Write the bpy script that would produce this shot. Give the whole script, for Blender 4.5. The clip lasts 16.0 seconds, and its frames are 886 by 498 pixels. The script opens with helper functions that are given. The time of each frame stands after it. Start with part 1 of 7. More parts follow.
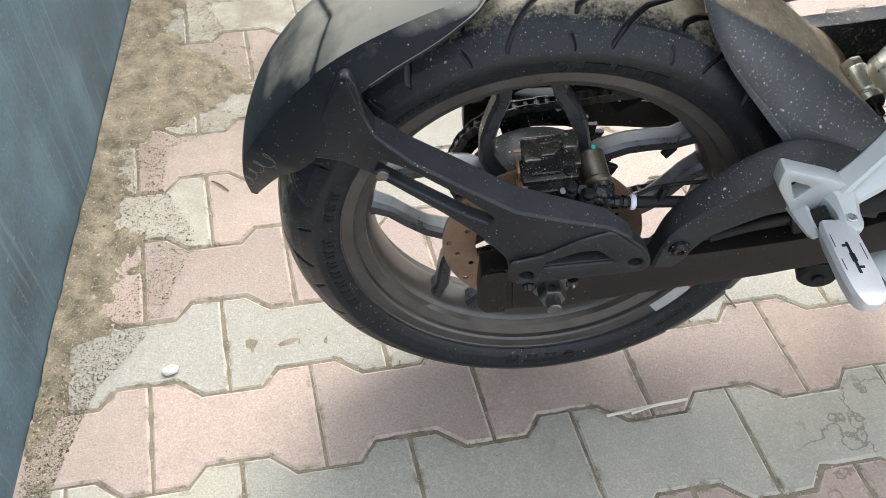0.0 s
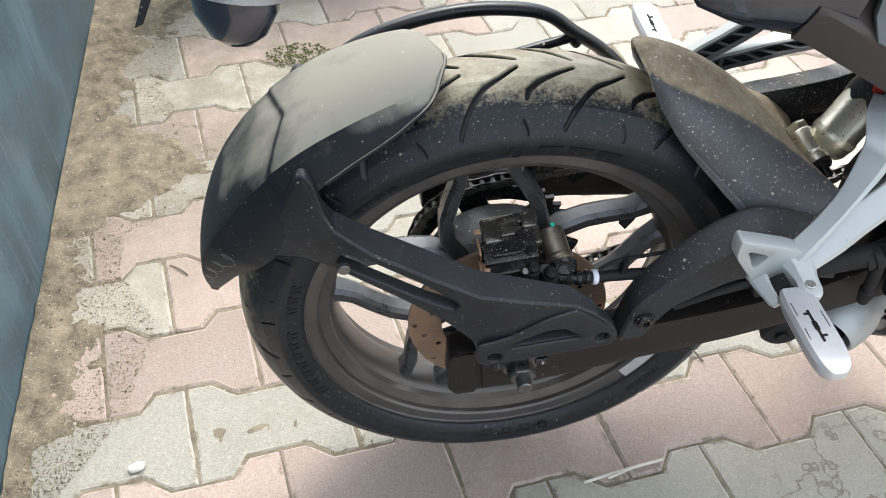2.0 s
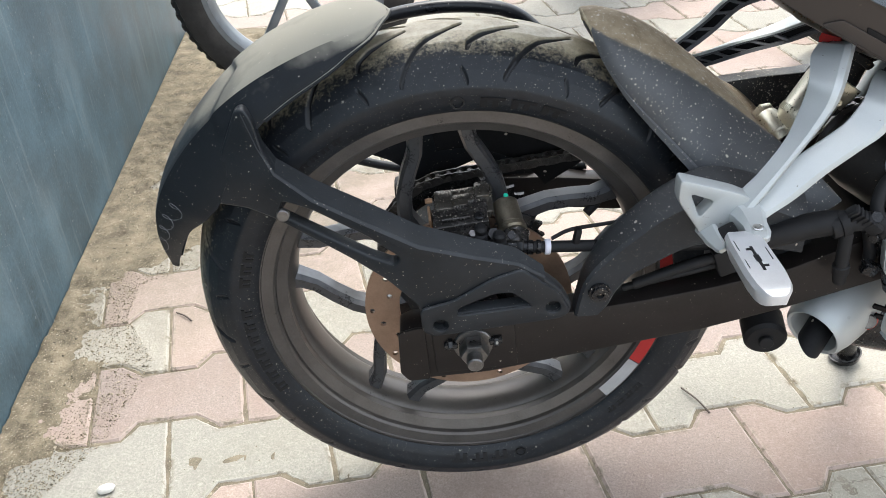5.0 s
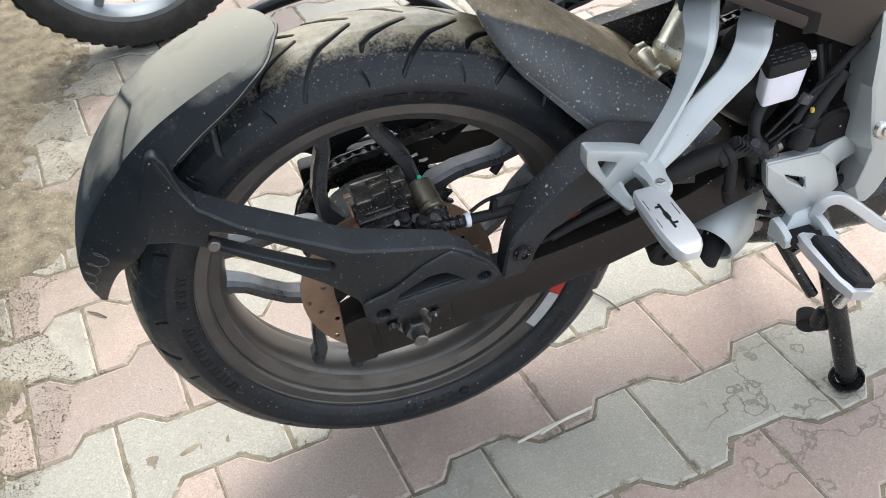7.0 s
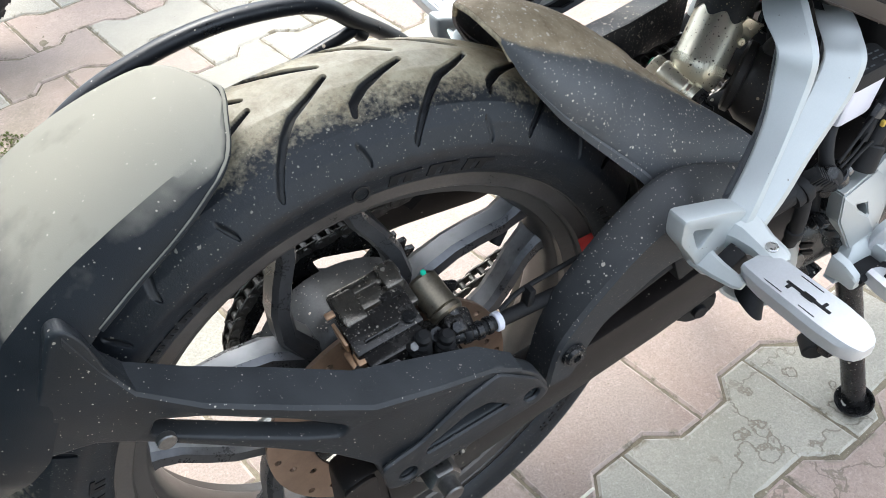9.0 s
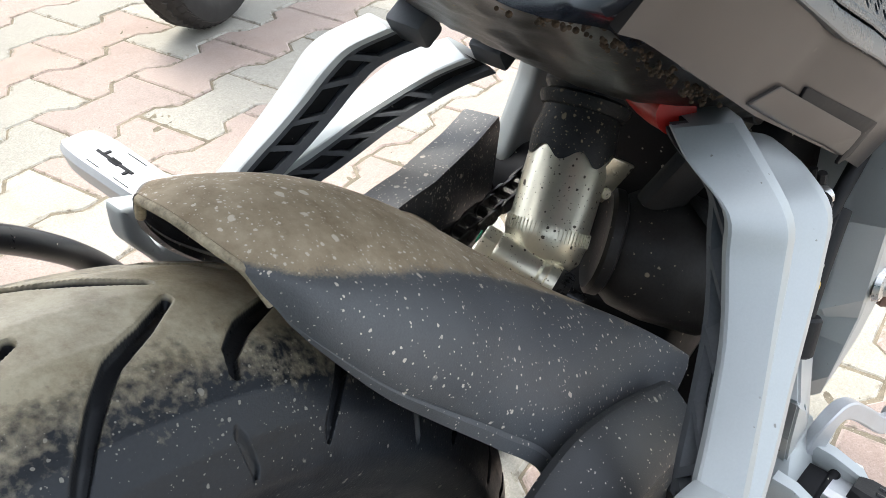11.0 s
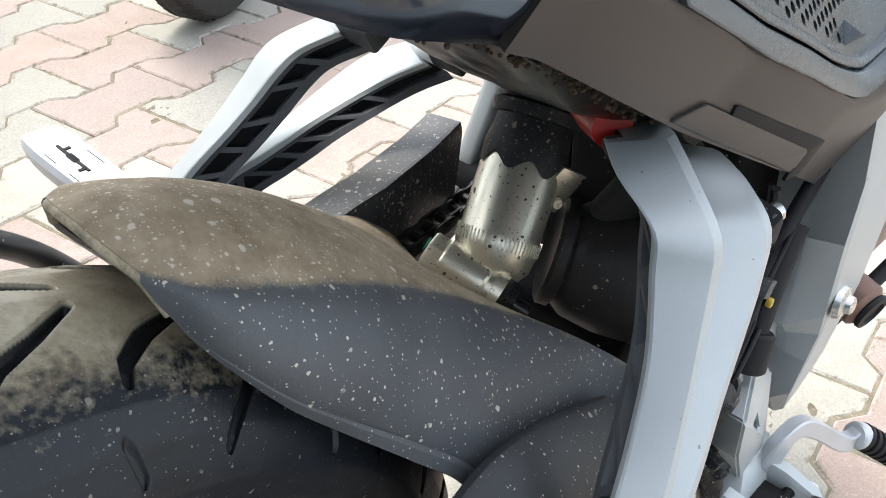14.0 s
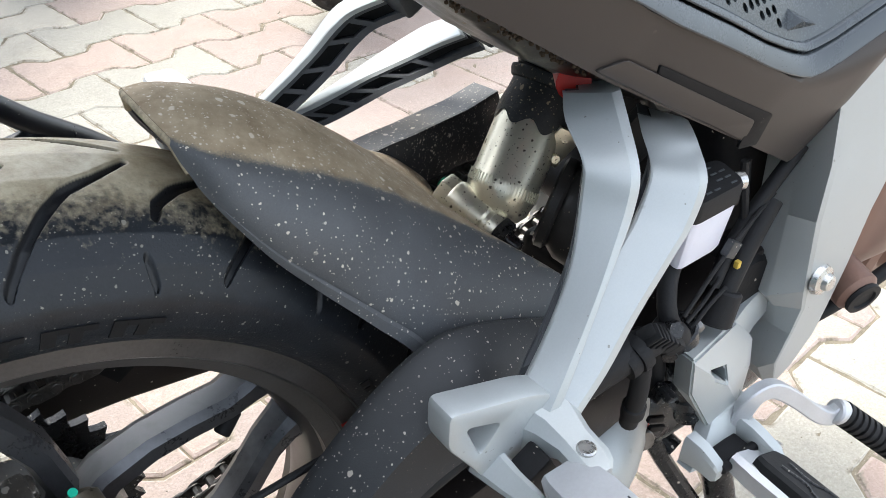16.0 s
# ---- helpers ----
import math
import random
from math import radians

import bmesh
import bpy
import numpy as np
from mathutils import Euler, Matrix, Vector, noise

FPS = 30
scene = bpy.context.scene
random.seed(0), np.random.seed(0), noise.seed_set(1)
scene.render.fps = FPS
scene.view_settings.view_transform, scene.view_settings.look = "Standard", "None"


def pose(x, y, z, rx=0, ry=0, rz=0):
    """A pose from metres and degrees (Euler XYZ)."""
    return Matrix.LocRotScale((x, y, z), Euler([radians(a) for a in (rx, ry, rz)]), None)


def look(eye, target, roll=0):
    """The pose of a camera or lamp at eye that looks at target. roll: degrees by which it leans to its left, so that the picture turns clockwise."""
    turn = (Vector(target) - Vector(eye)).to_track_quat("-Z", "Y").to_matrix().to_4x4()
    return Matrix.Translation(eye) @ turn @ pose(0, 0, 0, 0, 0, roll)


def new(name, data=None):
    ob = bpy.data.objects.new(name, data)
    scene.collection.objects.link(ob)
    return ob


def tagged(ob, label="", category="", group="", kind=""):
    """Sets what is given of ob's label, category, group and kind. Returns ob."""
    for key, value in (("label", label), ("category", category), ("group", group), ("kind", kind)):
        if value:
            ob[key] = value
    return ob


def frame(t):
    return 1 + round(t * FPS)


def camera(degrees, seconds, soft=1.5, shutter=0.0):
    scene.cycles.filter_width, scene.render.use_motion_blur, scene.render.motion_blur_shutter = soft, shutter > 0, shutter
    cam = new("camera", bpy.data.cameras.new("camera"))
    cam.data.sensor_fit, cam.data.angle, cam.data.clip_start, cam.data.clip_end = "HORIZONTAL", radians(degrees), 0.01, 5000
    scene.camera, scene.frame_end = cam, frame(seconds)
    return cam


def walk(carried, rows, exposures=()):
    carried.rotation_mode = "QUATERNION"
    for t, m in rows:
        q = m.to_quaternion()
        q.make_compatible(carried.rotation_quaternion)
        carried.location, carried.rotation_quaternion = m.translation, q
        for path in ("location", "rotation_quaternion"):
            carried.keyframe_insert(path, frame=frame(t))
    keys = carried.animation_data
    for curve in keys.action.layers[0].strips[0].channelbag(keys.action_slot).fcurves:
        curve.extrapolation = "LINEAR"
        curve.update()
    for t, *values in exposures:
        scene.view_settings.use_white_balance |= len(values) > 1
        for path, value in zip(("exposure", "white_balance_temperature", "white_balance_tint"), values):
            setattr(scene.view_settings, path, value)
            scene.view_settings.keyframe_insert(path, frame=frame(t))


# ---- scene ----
cam = camera(53.42, 16.0, soft=0.4)
ROWS = [
    (0, -0.1555, -0.7372, 1.1037, 41.065, 0.012, -3.383),
    (0.5, -0.1478, -0.7279, 1.1062, 42.576, -0.187, -4.220),
    (1, -0.1406, -0.7134, 1.1198, 43.565, -0.170, -5.050),
    (1.5, -0.1410, -0.7095, 1.1317, 43.976, 0.161, -6.161),
    (2, -0.1536, -0.7020, 1.1307, 43.889, 0.666, -7.725),
    (2.5, -0.1424, -0.6698, 1.1155, 44.936, 0.887, -8.746),
    (3, -0.1266, -0.6904, 1.0608, 47.440, 0.843, -6.072),
    (3.5, -0.0638, -0.7483, 0.9719, 52.425, 1.219, -2.515),
    (4, -0.0468, -0.8017, 0.8819, 58.113, 1.442, -1.586),
    (6.5, -0.0120, -0.8622, 1.0686, 48.600, 7.551, -10.211),
    (7, -0.0758, -0.8023, 1.0701, 46.541, 6.142, -15.985),
    (7.5, -0.1590, -0.7249, 1.0630, 45.352, 4.161, -21.394),
    (8, -0.2099, -0.6690, 1.0544, 44.466, 3.250, -23.050),
    (8.5, -0.1963, -0.5929, 1.0261, 43.609, 2.624, -24.939),
    (9, -0.1727, -0.4751, 0.9776, 44.514, 2.185, -31.495),
    (9.5, -0.1682, -0.3477, 0.9086, 45.932, 1.945, -38.526),
    (10, -0.0923, -0.2781, 0.8551, 49.030, 0.654, -43.419),
    (12.5, 0.0214, -0.2109, 0.8130, 54.685, -3.648, -52.258),
    (13, 0.0254, -0.2283, 0.8186, 54.041, -3.210, -51.253),
    (13.5, 0.0298, -0.2364, 0.8274, 53.189, -2.821, -49.840),
    (14, 0.0264, -0.2501, 0.8272, 52.503, -2.693, -47.866),
    (14.5, 0.0253, -0.2772, 0.8302, 52.037, -2.701, -45.292),
    (15, 0.0193, -0.3177, 0.8331, 51.944, -2.701, -43.275),
    (15.5, 0.0249, -0.3590, 0.8402, 51.960, -2.470, -40.529),
    (16, 0.0139, -0.3867, 0.8476, 53.082, -2.087, -36.850),
]
walk(cam, [(t, pose(x, y, z, rx, ry, rz)) for t, x, y, z, rx, ry, rz in ROWS], [(0, 0.16, 6500, 7), (4, 0.18, 6500, 7), (6.5, 0.20, 6500, 7), (8, 0.24, 6200, 6), (9, 0.44, 6300, 6), (10, 0.36, 6500, 7), (12.5, 0.20, 6500, 7), (14.5, 0.20, 6400, 7), (16, 0.30, 6400, 7)])

# ---- daylight: open shade, the sky bright beyond the motorcycle ----
SUN_HEIGHT, SUN_TURN = 68.0, 6.0
world = bpy.data.worlds.new("sky")
scene.world = world
world.use_nodes = True
wn = world.node_tree.nodes
sky = wn.new("ShaderNodeTexSky")
sky.sky_type = "NISHITA"
sky.sun_disc = False
sky.sun_elevation = radians(SUN_HEIGHT)
sky.sun_rotation = radians(SUN_TURN)
sky.air_density, sky.dust_density = 1.0, 3.0
hazy = wn.new("ShaderNodeHueSaturation")
hazy.inputs["Saturation"].default_value = 0.42
world.node_tree.links.new(sky.outputs[0], hazy.inputs["Color"])
world.node_tree.links.new(hazy.outputs[0], wn["Background"].inputs[0])
wn["Background"].inputs[1].default_value = 0.53
sun = new("sun", bpy.data.lights.new("sun", "SUN"))
sun.data.energy, sun.data.angle, sun.data.color = 1.5, radians(18), (1.0, 0.95, 0.88)
_e, _a = radians(SUN_HEIGHT), radians(SUN_TURN)
sun.matrix_world = look((math.sin(_a) * math.cos(_e) * 20, math.cos(_a) * math.cos(_e) * 20, math.sin(_e) * 20), (0, 0, 0))


# ---- materials ----
def material(name, col, rough=0.5, metal=0.0, vary=0.15, scale=40.0, bump=0.1, fine=400.0, specks=None, dust=None, coat=0.0, coords="Object", random=0.0, rvary=0.10, spec=0.25, film=None):
    """col: base colour; vary: its change over patches of 1/scale m; specks: (colour, size per m, share) of splashed
    mud;
    dust: (colour, amount) laid on faces that look up, on the spokes a painted sheen; film: two colours of dried mud
    where the mesh's "film" attribute is high."""
    m = bpy.data.materials.new(name)
    m.use_nodes = True
    nt = m.node_tree
    N, L = nt.nodes, nt.links.new
    b = N["Principled BSDF"]
    tc = N.new("ShaderNodeTexCoord").outputs[coords]

    def noise_tex(sc, detail=4.0, rgh=0.55):
        n = N.new("ShaderNodeTexNoise")
        n.inputs["Scale"].default_value, n.inputs["Detail"].default_value, n.inputs["Roughness"].default_value = sc, detail, rgh
        L(tc, n.inputs["Vector"])
        return n.outputs["Fac"]

    def ramp(src, lo, hi, a=0.0, c=1.0):
        r = N.new("ShaderNodeMapRange")
        r.inputs[1].default_value, r.inputs[2].default_value, r.inputs[3].default_value, r.inputs[4].default_value = lo, hi, a, c
        L(src, r.inputs[0])
        return r.outputs[0]

    def mix(fac, a, c, blend="MIX"):
        x = N.new("ShaderNodeMix")
        x.data_type, x.blend_type = "RGBA", blend
        for sock, v in ((x.inputs[0], fac), (x.inputs[6], a), (x.inputs[7], c)):
            if isinstance(v, (float, int)):
                sock.default_value = v
            elif isinstance(v, tuple):
                sock.default_value = (*v[:3], 1)
            else:
                L(v, sock)
        return x.outputs[2]

    def mathn(op, a, c):
        x = N.new("ShaderNodeMath")
        x.operation = op
        for sock, v in zip(x.inputs, (a, c)):
            if isinstance(v, (float, int)):
                sock.default_value = v
            else:
                L(v, sock)
        return x.outputs[0]

    big, small = noise_tex(scale), noise_tex(fine, 3.0, 0.6)
    both = mathn("ADD", mathn("MULTIPLY", big, 0.65), mathn("MULTIPLY", small, 0.35))
    dark = tuple(c * (1 - vary) for c in col)
    light = tuple(min(1, c * (1 + vary) + vary * 0.01) for c in col)
    out = mix(ramp(both, 0.32, 0.68), dark, light)
    if random:
        oi = N.new("ShaderNodeObjectInfo")
        out = mix(1.0, out, mix(oi.outputs["Random"], (1 - random,) * 3, (1 + random * 0.6,) * 3), "MULTIPLY")
    rough_src = ramp(both, 0.3, 0.7, rough - rvary, min(1, rough + rvary))
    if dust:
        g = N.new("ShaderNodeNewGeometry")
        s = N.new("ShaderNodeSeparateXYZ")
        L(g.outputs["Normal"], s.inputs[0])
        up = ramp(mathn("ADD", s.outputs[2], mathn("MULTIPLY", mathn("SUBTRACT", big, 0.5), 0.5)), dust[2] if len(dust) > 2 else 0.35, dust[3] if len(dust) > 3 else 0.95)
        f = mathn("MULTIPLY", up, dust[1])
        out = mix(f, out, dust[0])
        rough_src = mathn("MAXIMUM", rough_src, mathn("MULTIPLY", f, 0.95))
    if film:
        at_ = N.new("ShaderNodeAttribute")
        at_.attribute_name = "film"
        ragged = mathn("ADD", mathn("ADD", at_.outputs["Fac"], mathn("MULTIPLY", mathn("SUBTRACT", noise_tex(60, 8.0, 0.7), 0.5), 0.7)), mathn("MULTIPLY", mathn("SUBTRACT", small, 0.5), 0.35))
        f = ramp(ragged, 0.36, 0.66, 0.0, 0.93)
        out = mix(f, out, mix(ramp(noise_tex(38, 9.0, 0.72), 0.36, 0.64), film[1], film[0]))
        rough_src = mathn("MAXIMUM", rough_src, mathn("MULTIPLY", f, 0.85))
    if specks:
        for k, (sc, share) in enumerate(((specks[1], specks[2]), (specks[1] * 0.5, specks[2] * 0.45), (specks[1] * 1.9, specks[2]))):
            v = N.new("ShaderNodeTexVoronoi")
            v.inputs["Scale"].default_value = sc
            w = N.new("ShaderNodeVectorMath")
            w.operation = "ADD"
            L(tc, w.inputs[0])
            nn = N.new("ShaderNodeTexNoise")
            nn.inputs["Scale"].default_value = sc * 1.5
            L(tc, nn.inputs["Vector"])
            sc3 = N.new("ShaderNodeVectorMath")
            sc3.operation = "SCALE"
            sc3.inputs[3].default_value = 0.5 / sc
            L(nn.outputs["Color"], sc3.inputs[0])
            L(sc3.outputs[0], w.inputs[1])
            L(w.outputs[0], v.inputs["Vector"])
            cs = N.new("ShaderNodeSeparateColor")
            L(v.outputs["Color"], cs.inputs[0])
            spray = mathn("MULTIPLY", mathn("SUBTRACT", noise_tex(17 + 6 * k, 2.0), 0.5), 0.9 * min(1.0, share * 2))
            if film:
                spray = mathn("ADD", spray, mathn("MULTIPLY", mathn("SUBTRACT", at_.outputs["Fac"], 0.3), 0.55))
            pick = ramp(mathn("ADD", cs.outputs[0], spray), 1 - share, 1 - share + 0.02)
            size = mathn("ADD", mathn("MULTIPLY", mathn("MULTIPLY", cs.outputs[1], cs.outputs[1]), 0.27), 0.07)
            spot = ramp(mathn("SUBTRACT", v.outputs["Distance"], size), 0.02, -0.06)
            f = mathn("MULTIPLY", mathn("MULTIPLY", spot, pick), 0.85)
            out = mix(f, out, specks[0])
            rough_src = mathn("MAXIMUM", rough_src, mathn("MULTIPLY", f, 0.95))
    L(out, b.inputs["Base Color"])
    L(rough_src, b.inputs["Roughness"])
    b.inputs["Metallic"].default_value = metal
    b.inputs["Specular IOR Level"].default_value = spec
    b.inputs["Coat Weight"].default_value = coat
    b.inputs["Coat Roughness"].default_value = 0.08
    if bump:
        bn = N.new("ShaderNodeBump")
        bn.inputs["Strength"].default_value, bn.inputs["Distance"].default_value = bump, 0.002
        L(both, bn.inputs["Height"])
        L(bn.outputs[0], b.inputs["Normal"])
    return m


MUD = (0.52, 0.47, 0.40)
TAN = (0.30, 0.265, 0.205)
M_RIM = material("anthracite wheel paint", (0.105, 0.097, 0.092), 0.36, 0.5, 0.2, 30, 0.08, 500, dust=((0.2, 0.17, 0.14), 0.25, 0.1, 0.9))
# the pale layer on upward spoke faces is sky sheen put into the colour
M_SPOKE_SHEEN = material("spoke paint with pale top sheen", (0.065, 0.066, 0.070), 0.32, 0.4, 0.2, 40, 0.08, 500, dust=((0.40, 0.41, 0.43), 0.50, 0.60, 0.95), spec=0.4)
M_HUB = material("hub casting", (0.050, 0.052, 0.055), 0.33, 0.25, 0.35, 30, 0.2, 400, specks=(MUD, 240, 0.25))
M_DISC = material("brake disc steel", (0.30, 0.21, 0.155), 0.42, 0.75, 0.18, 60, 0.1, 700)
M_PLASTIC = material("black moulded plastic", (0.0125, 0.0150, 0.0185), 0.40, 0.0, 0.25, 25, 0.25, 1200, specks=(MUD, 440, 0.09), dust=((0.145, 0.15, 0.155), 0.24, 0.3, 1.0), spec=0.3)
M_FENDER = material("fender plastic", (0.013, 0.0155, 0.019), 0.46, 0.0, 0.2, 20, 0.2, 1200, specks=(MUD, 360, 0.06), dust=((0.31, 0.295, 0.25), 0.9, 0.62, 0.88), spec=0.2)
M_GUARD = material("guard plastic", (0.024, 0.024, 0.026), 0.42, 0.0, 0.2, 25, 0.2, 1200, specks=(MUD, 300, 0.85), dust=((0.22, 0.215, 0.205), 0.45, 0.5, 1.0))
M_HUB2 = material("black rubber strap", (0.022, 0.021, 0.021), 0.55, 0.0, 0.3, 40, 0.3, 500)
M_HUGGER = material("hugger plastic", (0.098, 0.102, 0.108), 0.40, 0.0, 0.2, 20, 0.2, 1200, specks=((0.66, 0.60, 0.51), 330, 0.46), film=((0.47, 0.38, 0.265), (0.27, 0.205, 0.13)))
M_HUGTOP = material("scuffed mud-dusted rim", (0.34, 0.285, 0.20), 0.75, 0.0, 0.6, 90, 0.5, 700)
M_BRACE = material("brace plastic", (0.020, 0.023, 0.027), 0.40, 0.0, 0.2, 25, 0.2, 1200, specks=(MUD, 350, 0.26), dust=((0.15, 0.145, 0.14), 0.30, 0.2, 1.0))
M_ARM = material("swingarm satin paint", (0.016, 0.013, 0.012), 0.38, 0.1, 0.25, 18, 0.1, 500, specks=(MUD, 330, 0.04))
M_MUDDY = material("mud-caked black plastic", (0.020, 0.020, 0.021), 0.5, 0.0, 0.4, 40, 0.6, 300, specks=((0.26, 0.205, 0.14), 290, 0.62))
M_TRAY = material("satin black undertray plastic", (0.016, 0.015, 0.015), 0.36, 0.0, 0.2, 12, 0.08, 600, specks=((0.26, 0.205, 0.14), 240, 0.22), spec=0.35)
M_CLOD = material("dried mud clods", (0.075, 0.052, 0.035), 0.9, 0.0, 0.5, 120, 0.5, 700)
M_HOUSING = material("dusty black housing", (0.022, 0.020, 0.019), 0.42, 0.0, 0.3, 30, 0.15, 500, specks=((0.27, 0.22, 0.16), 260, 0.10))
M_BLACK = material("black metal", (0.017, 0.017, 0.018), 0.27, 0.3, 0.3, 40, 0.15, 500, specks=(MUD, 380, 0.12), spec=0.45)
# near-black; also carries the shade of hanger pockets and flap notch as colour
M_DARK = material("dark inner parts and recess shade", (0.007, 0.007, 0.008), 0.6, 0.0, 0.4, 30, 0.2, 300, specks=(MUD, 150, 0.06), spec=0.2)
M_RUBBER = material("rubber", (0.012, 0.012, 0.013), 0.62, 0.0, 0.3, 40, 0.25, 500)
M_SILVER = material("silver paint", (0.445, 0.468, 0.468), 0.42, 0.36, 0.06, 12, 0.06, 900, specks=((0.25, 0.24, 0.22), 300, 0.02))
M_PEG = material("cast aluminium", (0.55, 0.56, 0.58), 0.4, 0.5, 0.08, 30, 0.1, 600)
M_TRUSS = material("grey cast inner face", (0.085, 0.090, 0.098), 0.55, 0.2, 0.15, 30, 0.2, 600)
M_STEEL = material("steel", (0.55, 0.54, 0.52), 0.28, 0.95, 0.15, 60, 0.1, 500)
M_CAN = material("zinc-plated shock can", (0.66, 0.62, 0.50), 0.35, 0.86, 0.08, 40, 0.03, 500, specks=((0.05, 0.035, 0.025), 290, 0.55), rvary=0.02)
M_COPPER = material("coppery pad plate", (0.42, 0.27, 0.17), 0.42, 0.7, 0.3, 80, 0.1, 500)
M_TUBE = material("satin black tube", (0.012, 0.014, 0.018), 0.34, 0.0, 0.3, 30, 0.06, 500, specks=(MUD, 330, 0.05), spec=0.45)
M_WORN = material("worn bare casting", (0.15, 0.138, 0.12), 0.22, 0.8, 0.5, 60, 0.2, 500, specks=((0.35, 0.32, 0.28), 330, 0.12))
M_CALIPER = material("oily black casting", (0.026, 0.024, 0.023), 0.25, 0.2, 0.4, 70, 0.35, 500, specks=((0.40, 0.36, 0.30), 340, 0.35), spec=0.5)
M_GREASY = material("greasy steel", (0.16, 0.155, 0.15), 0.34, 0.85, 0.35, 90, 0.1, 500)
M_BOOT = material("worn brown sleeve", (0.19, 0.165, 0.125), 0.34, 0.75, 0.3, 60, 0.1, 500)
M_RED = material("red paint", (0.42, 0.018, 0.012), 0.35, 0.0, 0.15, 30, 0.1, 400)
M_REDTAPE = material("red reflective tape", (0.40, 0.03, 0.028), 0.35, 0.0, 0.1, 60, 0.05, 900)
M_WHITETAPE = material("white reflective tape", (0.38, 0.38, 0.38), 0.4, 0.0, 0.1, 60, 0.05, 900)
M_FLUID = material("white translucent plastic", (0.72, 0.72, 0.80), 0.35, 0.0, 0.04, 40, 0.05, 500)
M_PANEL = material("matte grey-brown panel", (0.062, 0.053, 0.048), 0.40, 0.25, 0.06, 8, 0.04, 1500, specks=(MUD, 120, 0.004))
M_GRILLE = material("satin grille plastic", (0.072, 0.082, 0.090), 0.30, 0.2, 0.08, 20, 0.03, 900, spec=0.5)
M_NAVY = material("glossy blue-black panel", (0.012, 0.016, 0.026), 0.16, 0.0, 0.2, 10, 0.02, 500, coat=0.6, spec=0.5)
M_BRONZE = material("bronze engine paint", (0.19, 0.115, 0.09), 0.42, 0.35, 0.12, 20, 0.1, 500)
M_PALE = material("pale scratch", (0.20, 0.21, 0.22), 0.6, 0, 0.1)
M_WHITE = material("white marking", (0.6, 0.6, 0.6), 0.5, 0, 0.1, 60, 0.02, 500)
M_LETTER = material("raised rubber", (0.012, 0.012, 0.013), 0.5, 0.0, 0.2, 60, 0.1, 500)


def paver_material(name, col, stain):
    """Worn concrete: shades differ from paver to paver, with dirt stains, fine grit and, on a few, hair cracks."""
    m = bpy.data.materials.new(name)
    m.use_nodes = True
    N, L = m.node_tree.nodes, m.node_tree.links.new
    b = N["Principled BSDF"]
    g = N.new("ShaderNodeNewGeometry").outputs["Position"]
    rnd_ = N.new("ShaderNodeObjectInfo").outputs["Random"]

    def tex(sc, detail, rgh):
        n = N.new("ShaderNodeTexNoise")
        n.inputs["Scale"].default_value, n.inputs["Detail"].default_value, n.inputs["Roughness"].default_value = sc, detail, rgh
        L(g, n.inputs["Vector"])
        return n.outputs["Fac"]

    def ramp(src, lo, hi, a=0.0, c=1.0):
        r = N.new("ShaderNodeMapRange")
        for k, v in enumerate((lo, hi, a, c)):
            r.inputs[k + 1].default_value = v
        L(src, r.inputs[0])
        return r.outputs[0]

    def mix(fac, a, c, blend="MIX"):
        x = N.new("ShaderNodeMix")
        x.data_type, x.blend_type = "RGBA", blend
        for sock, v in ((x.inputs[0], fac), (x.inputs[6], a), (x.inputs[7], c)):
            if isinstance(v, float):
                sock.default_value = v
            elif isinstance(v, tuple):
                sock.default_value = (*v, 1)
            else:
                L(v, sock)
        return x.outputs[2]

    grit, patch, spread = tex(330, 5, 0.75), tex(16, 6, 0.7), tex(3.2, 6, 0.65)
    out = mix(ramp(grit, 0.30, 0.70), tuple(c * 0.66 for c in col), tuple(min(1, c * 1.24) for c in col))
    out = mix(1.0, out, mix(rnd_, (0.84, 0.85, 0.85), (1.12, 1.09, 1.05)), "MULTIPLY")
    out = mix(ramp(patch, 0.50, 0.72, 0.0, 0.50), out, tuple(c * 0.72 for c in col))
    out = mix(ramp(spread, 0.50, 0.72, 0.0, 0.55), out, stain)
    # the trodden corner by the stand is dirtier
    dn = N.new("ShaderNodeVectorMath")
    dn.operation = "DISTANCE"
    L(g, dn.inputs[0])
    dn.inputs[1].default_value = (0.50, -0.42, 0.0)
    md = N.new("ShaderNodeMath")
    md.operation = "MULTIPLY"
    L(ramp(dn.outputs["Value"], 0.75, 0.30, 0.0, 0.38), md.inputs[0])
    L(ramp(tex(7, 6, 0.7), 0.34, 0.58, 0.35, 1.0), md.inputs[1])
    out = mix(md.outputs[0], out, stain)
    # sandy film near the wall
    d2 = N.new("ShaderNodeVectorMath")
    d2.operation = "DISTANCE"
    L(g, d2.inputs[0])
    d2.inputs[1].default_value = (-0.45, 0.85, 0.0)
    m2 = N.new("ShaderNodeMath")
    m2.operation = "MULTIPLY"
    L(ramp(d2.outputs["Value"], 0.70, 0.25, 0.0, 0.75), m2.inputs[0])
    L(ramp(tex(9, 7, 0.72), 0.38, 0.60, 0.15, 1.0), m2.inputs[1])
    out = mix(m2.outputs[0], out, (0.19, 0.165, 0.12))
    # short pale flecks of the pressed face, lying both ways
    swirl = N.new("ShaderNodeTexNoise")
    swirl.inputs["Scale"].default_value = 45
    L(g, swirl.inputs["Vector"])
    bent = N.new("ShaderNodeVectorMath")
    bent.operation = "MULTIPLY_ADD"
    bent.inputs[1].default_value = (0.03, 0.03, 0.0)
    L(swirl.outputs["Color"], bent.inputs[0])
    L(g, bent.inputs[2])
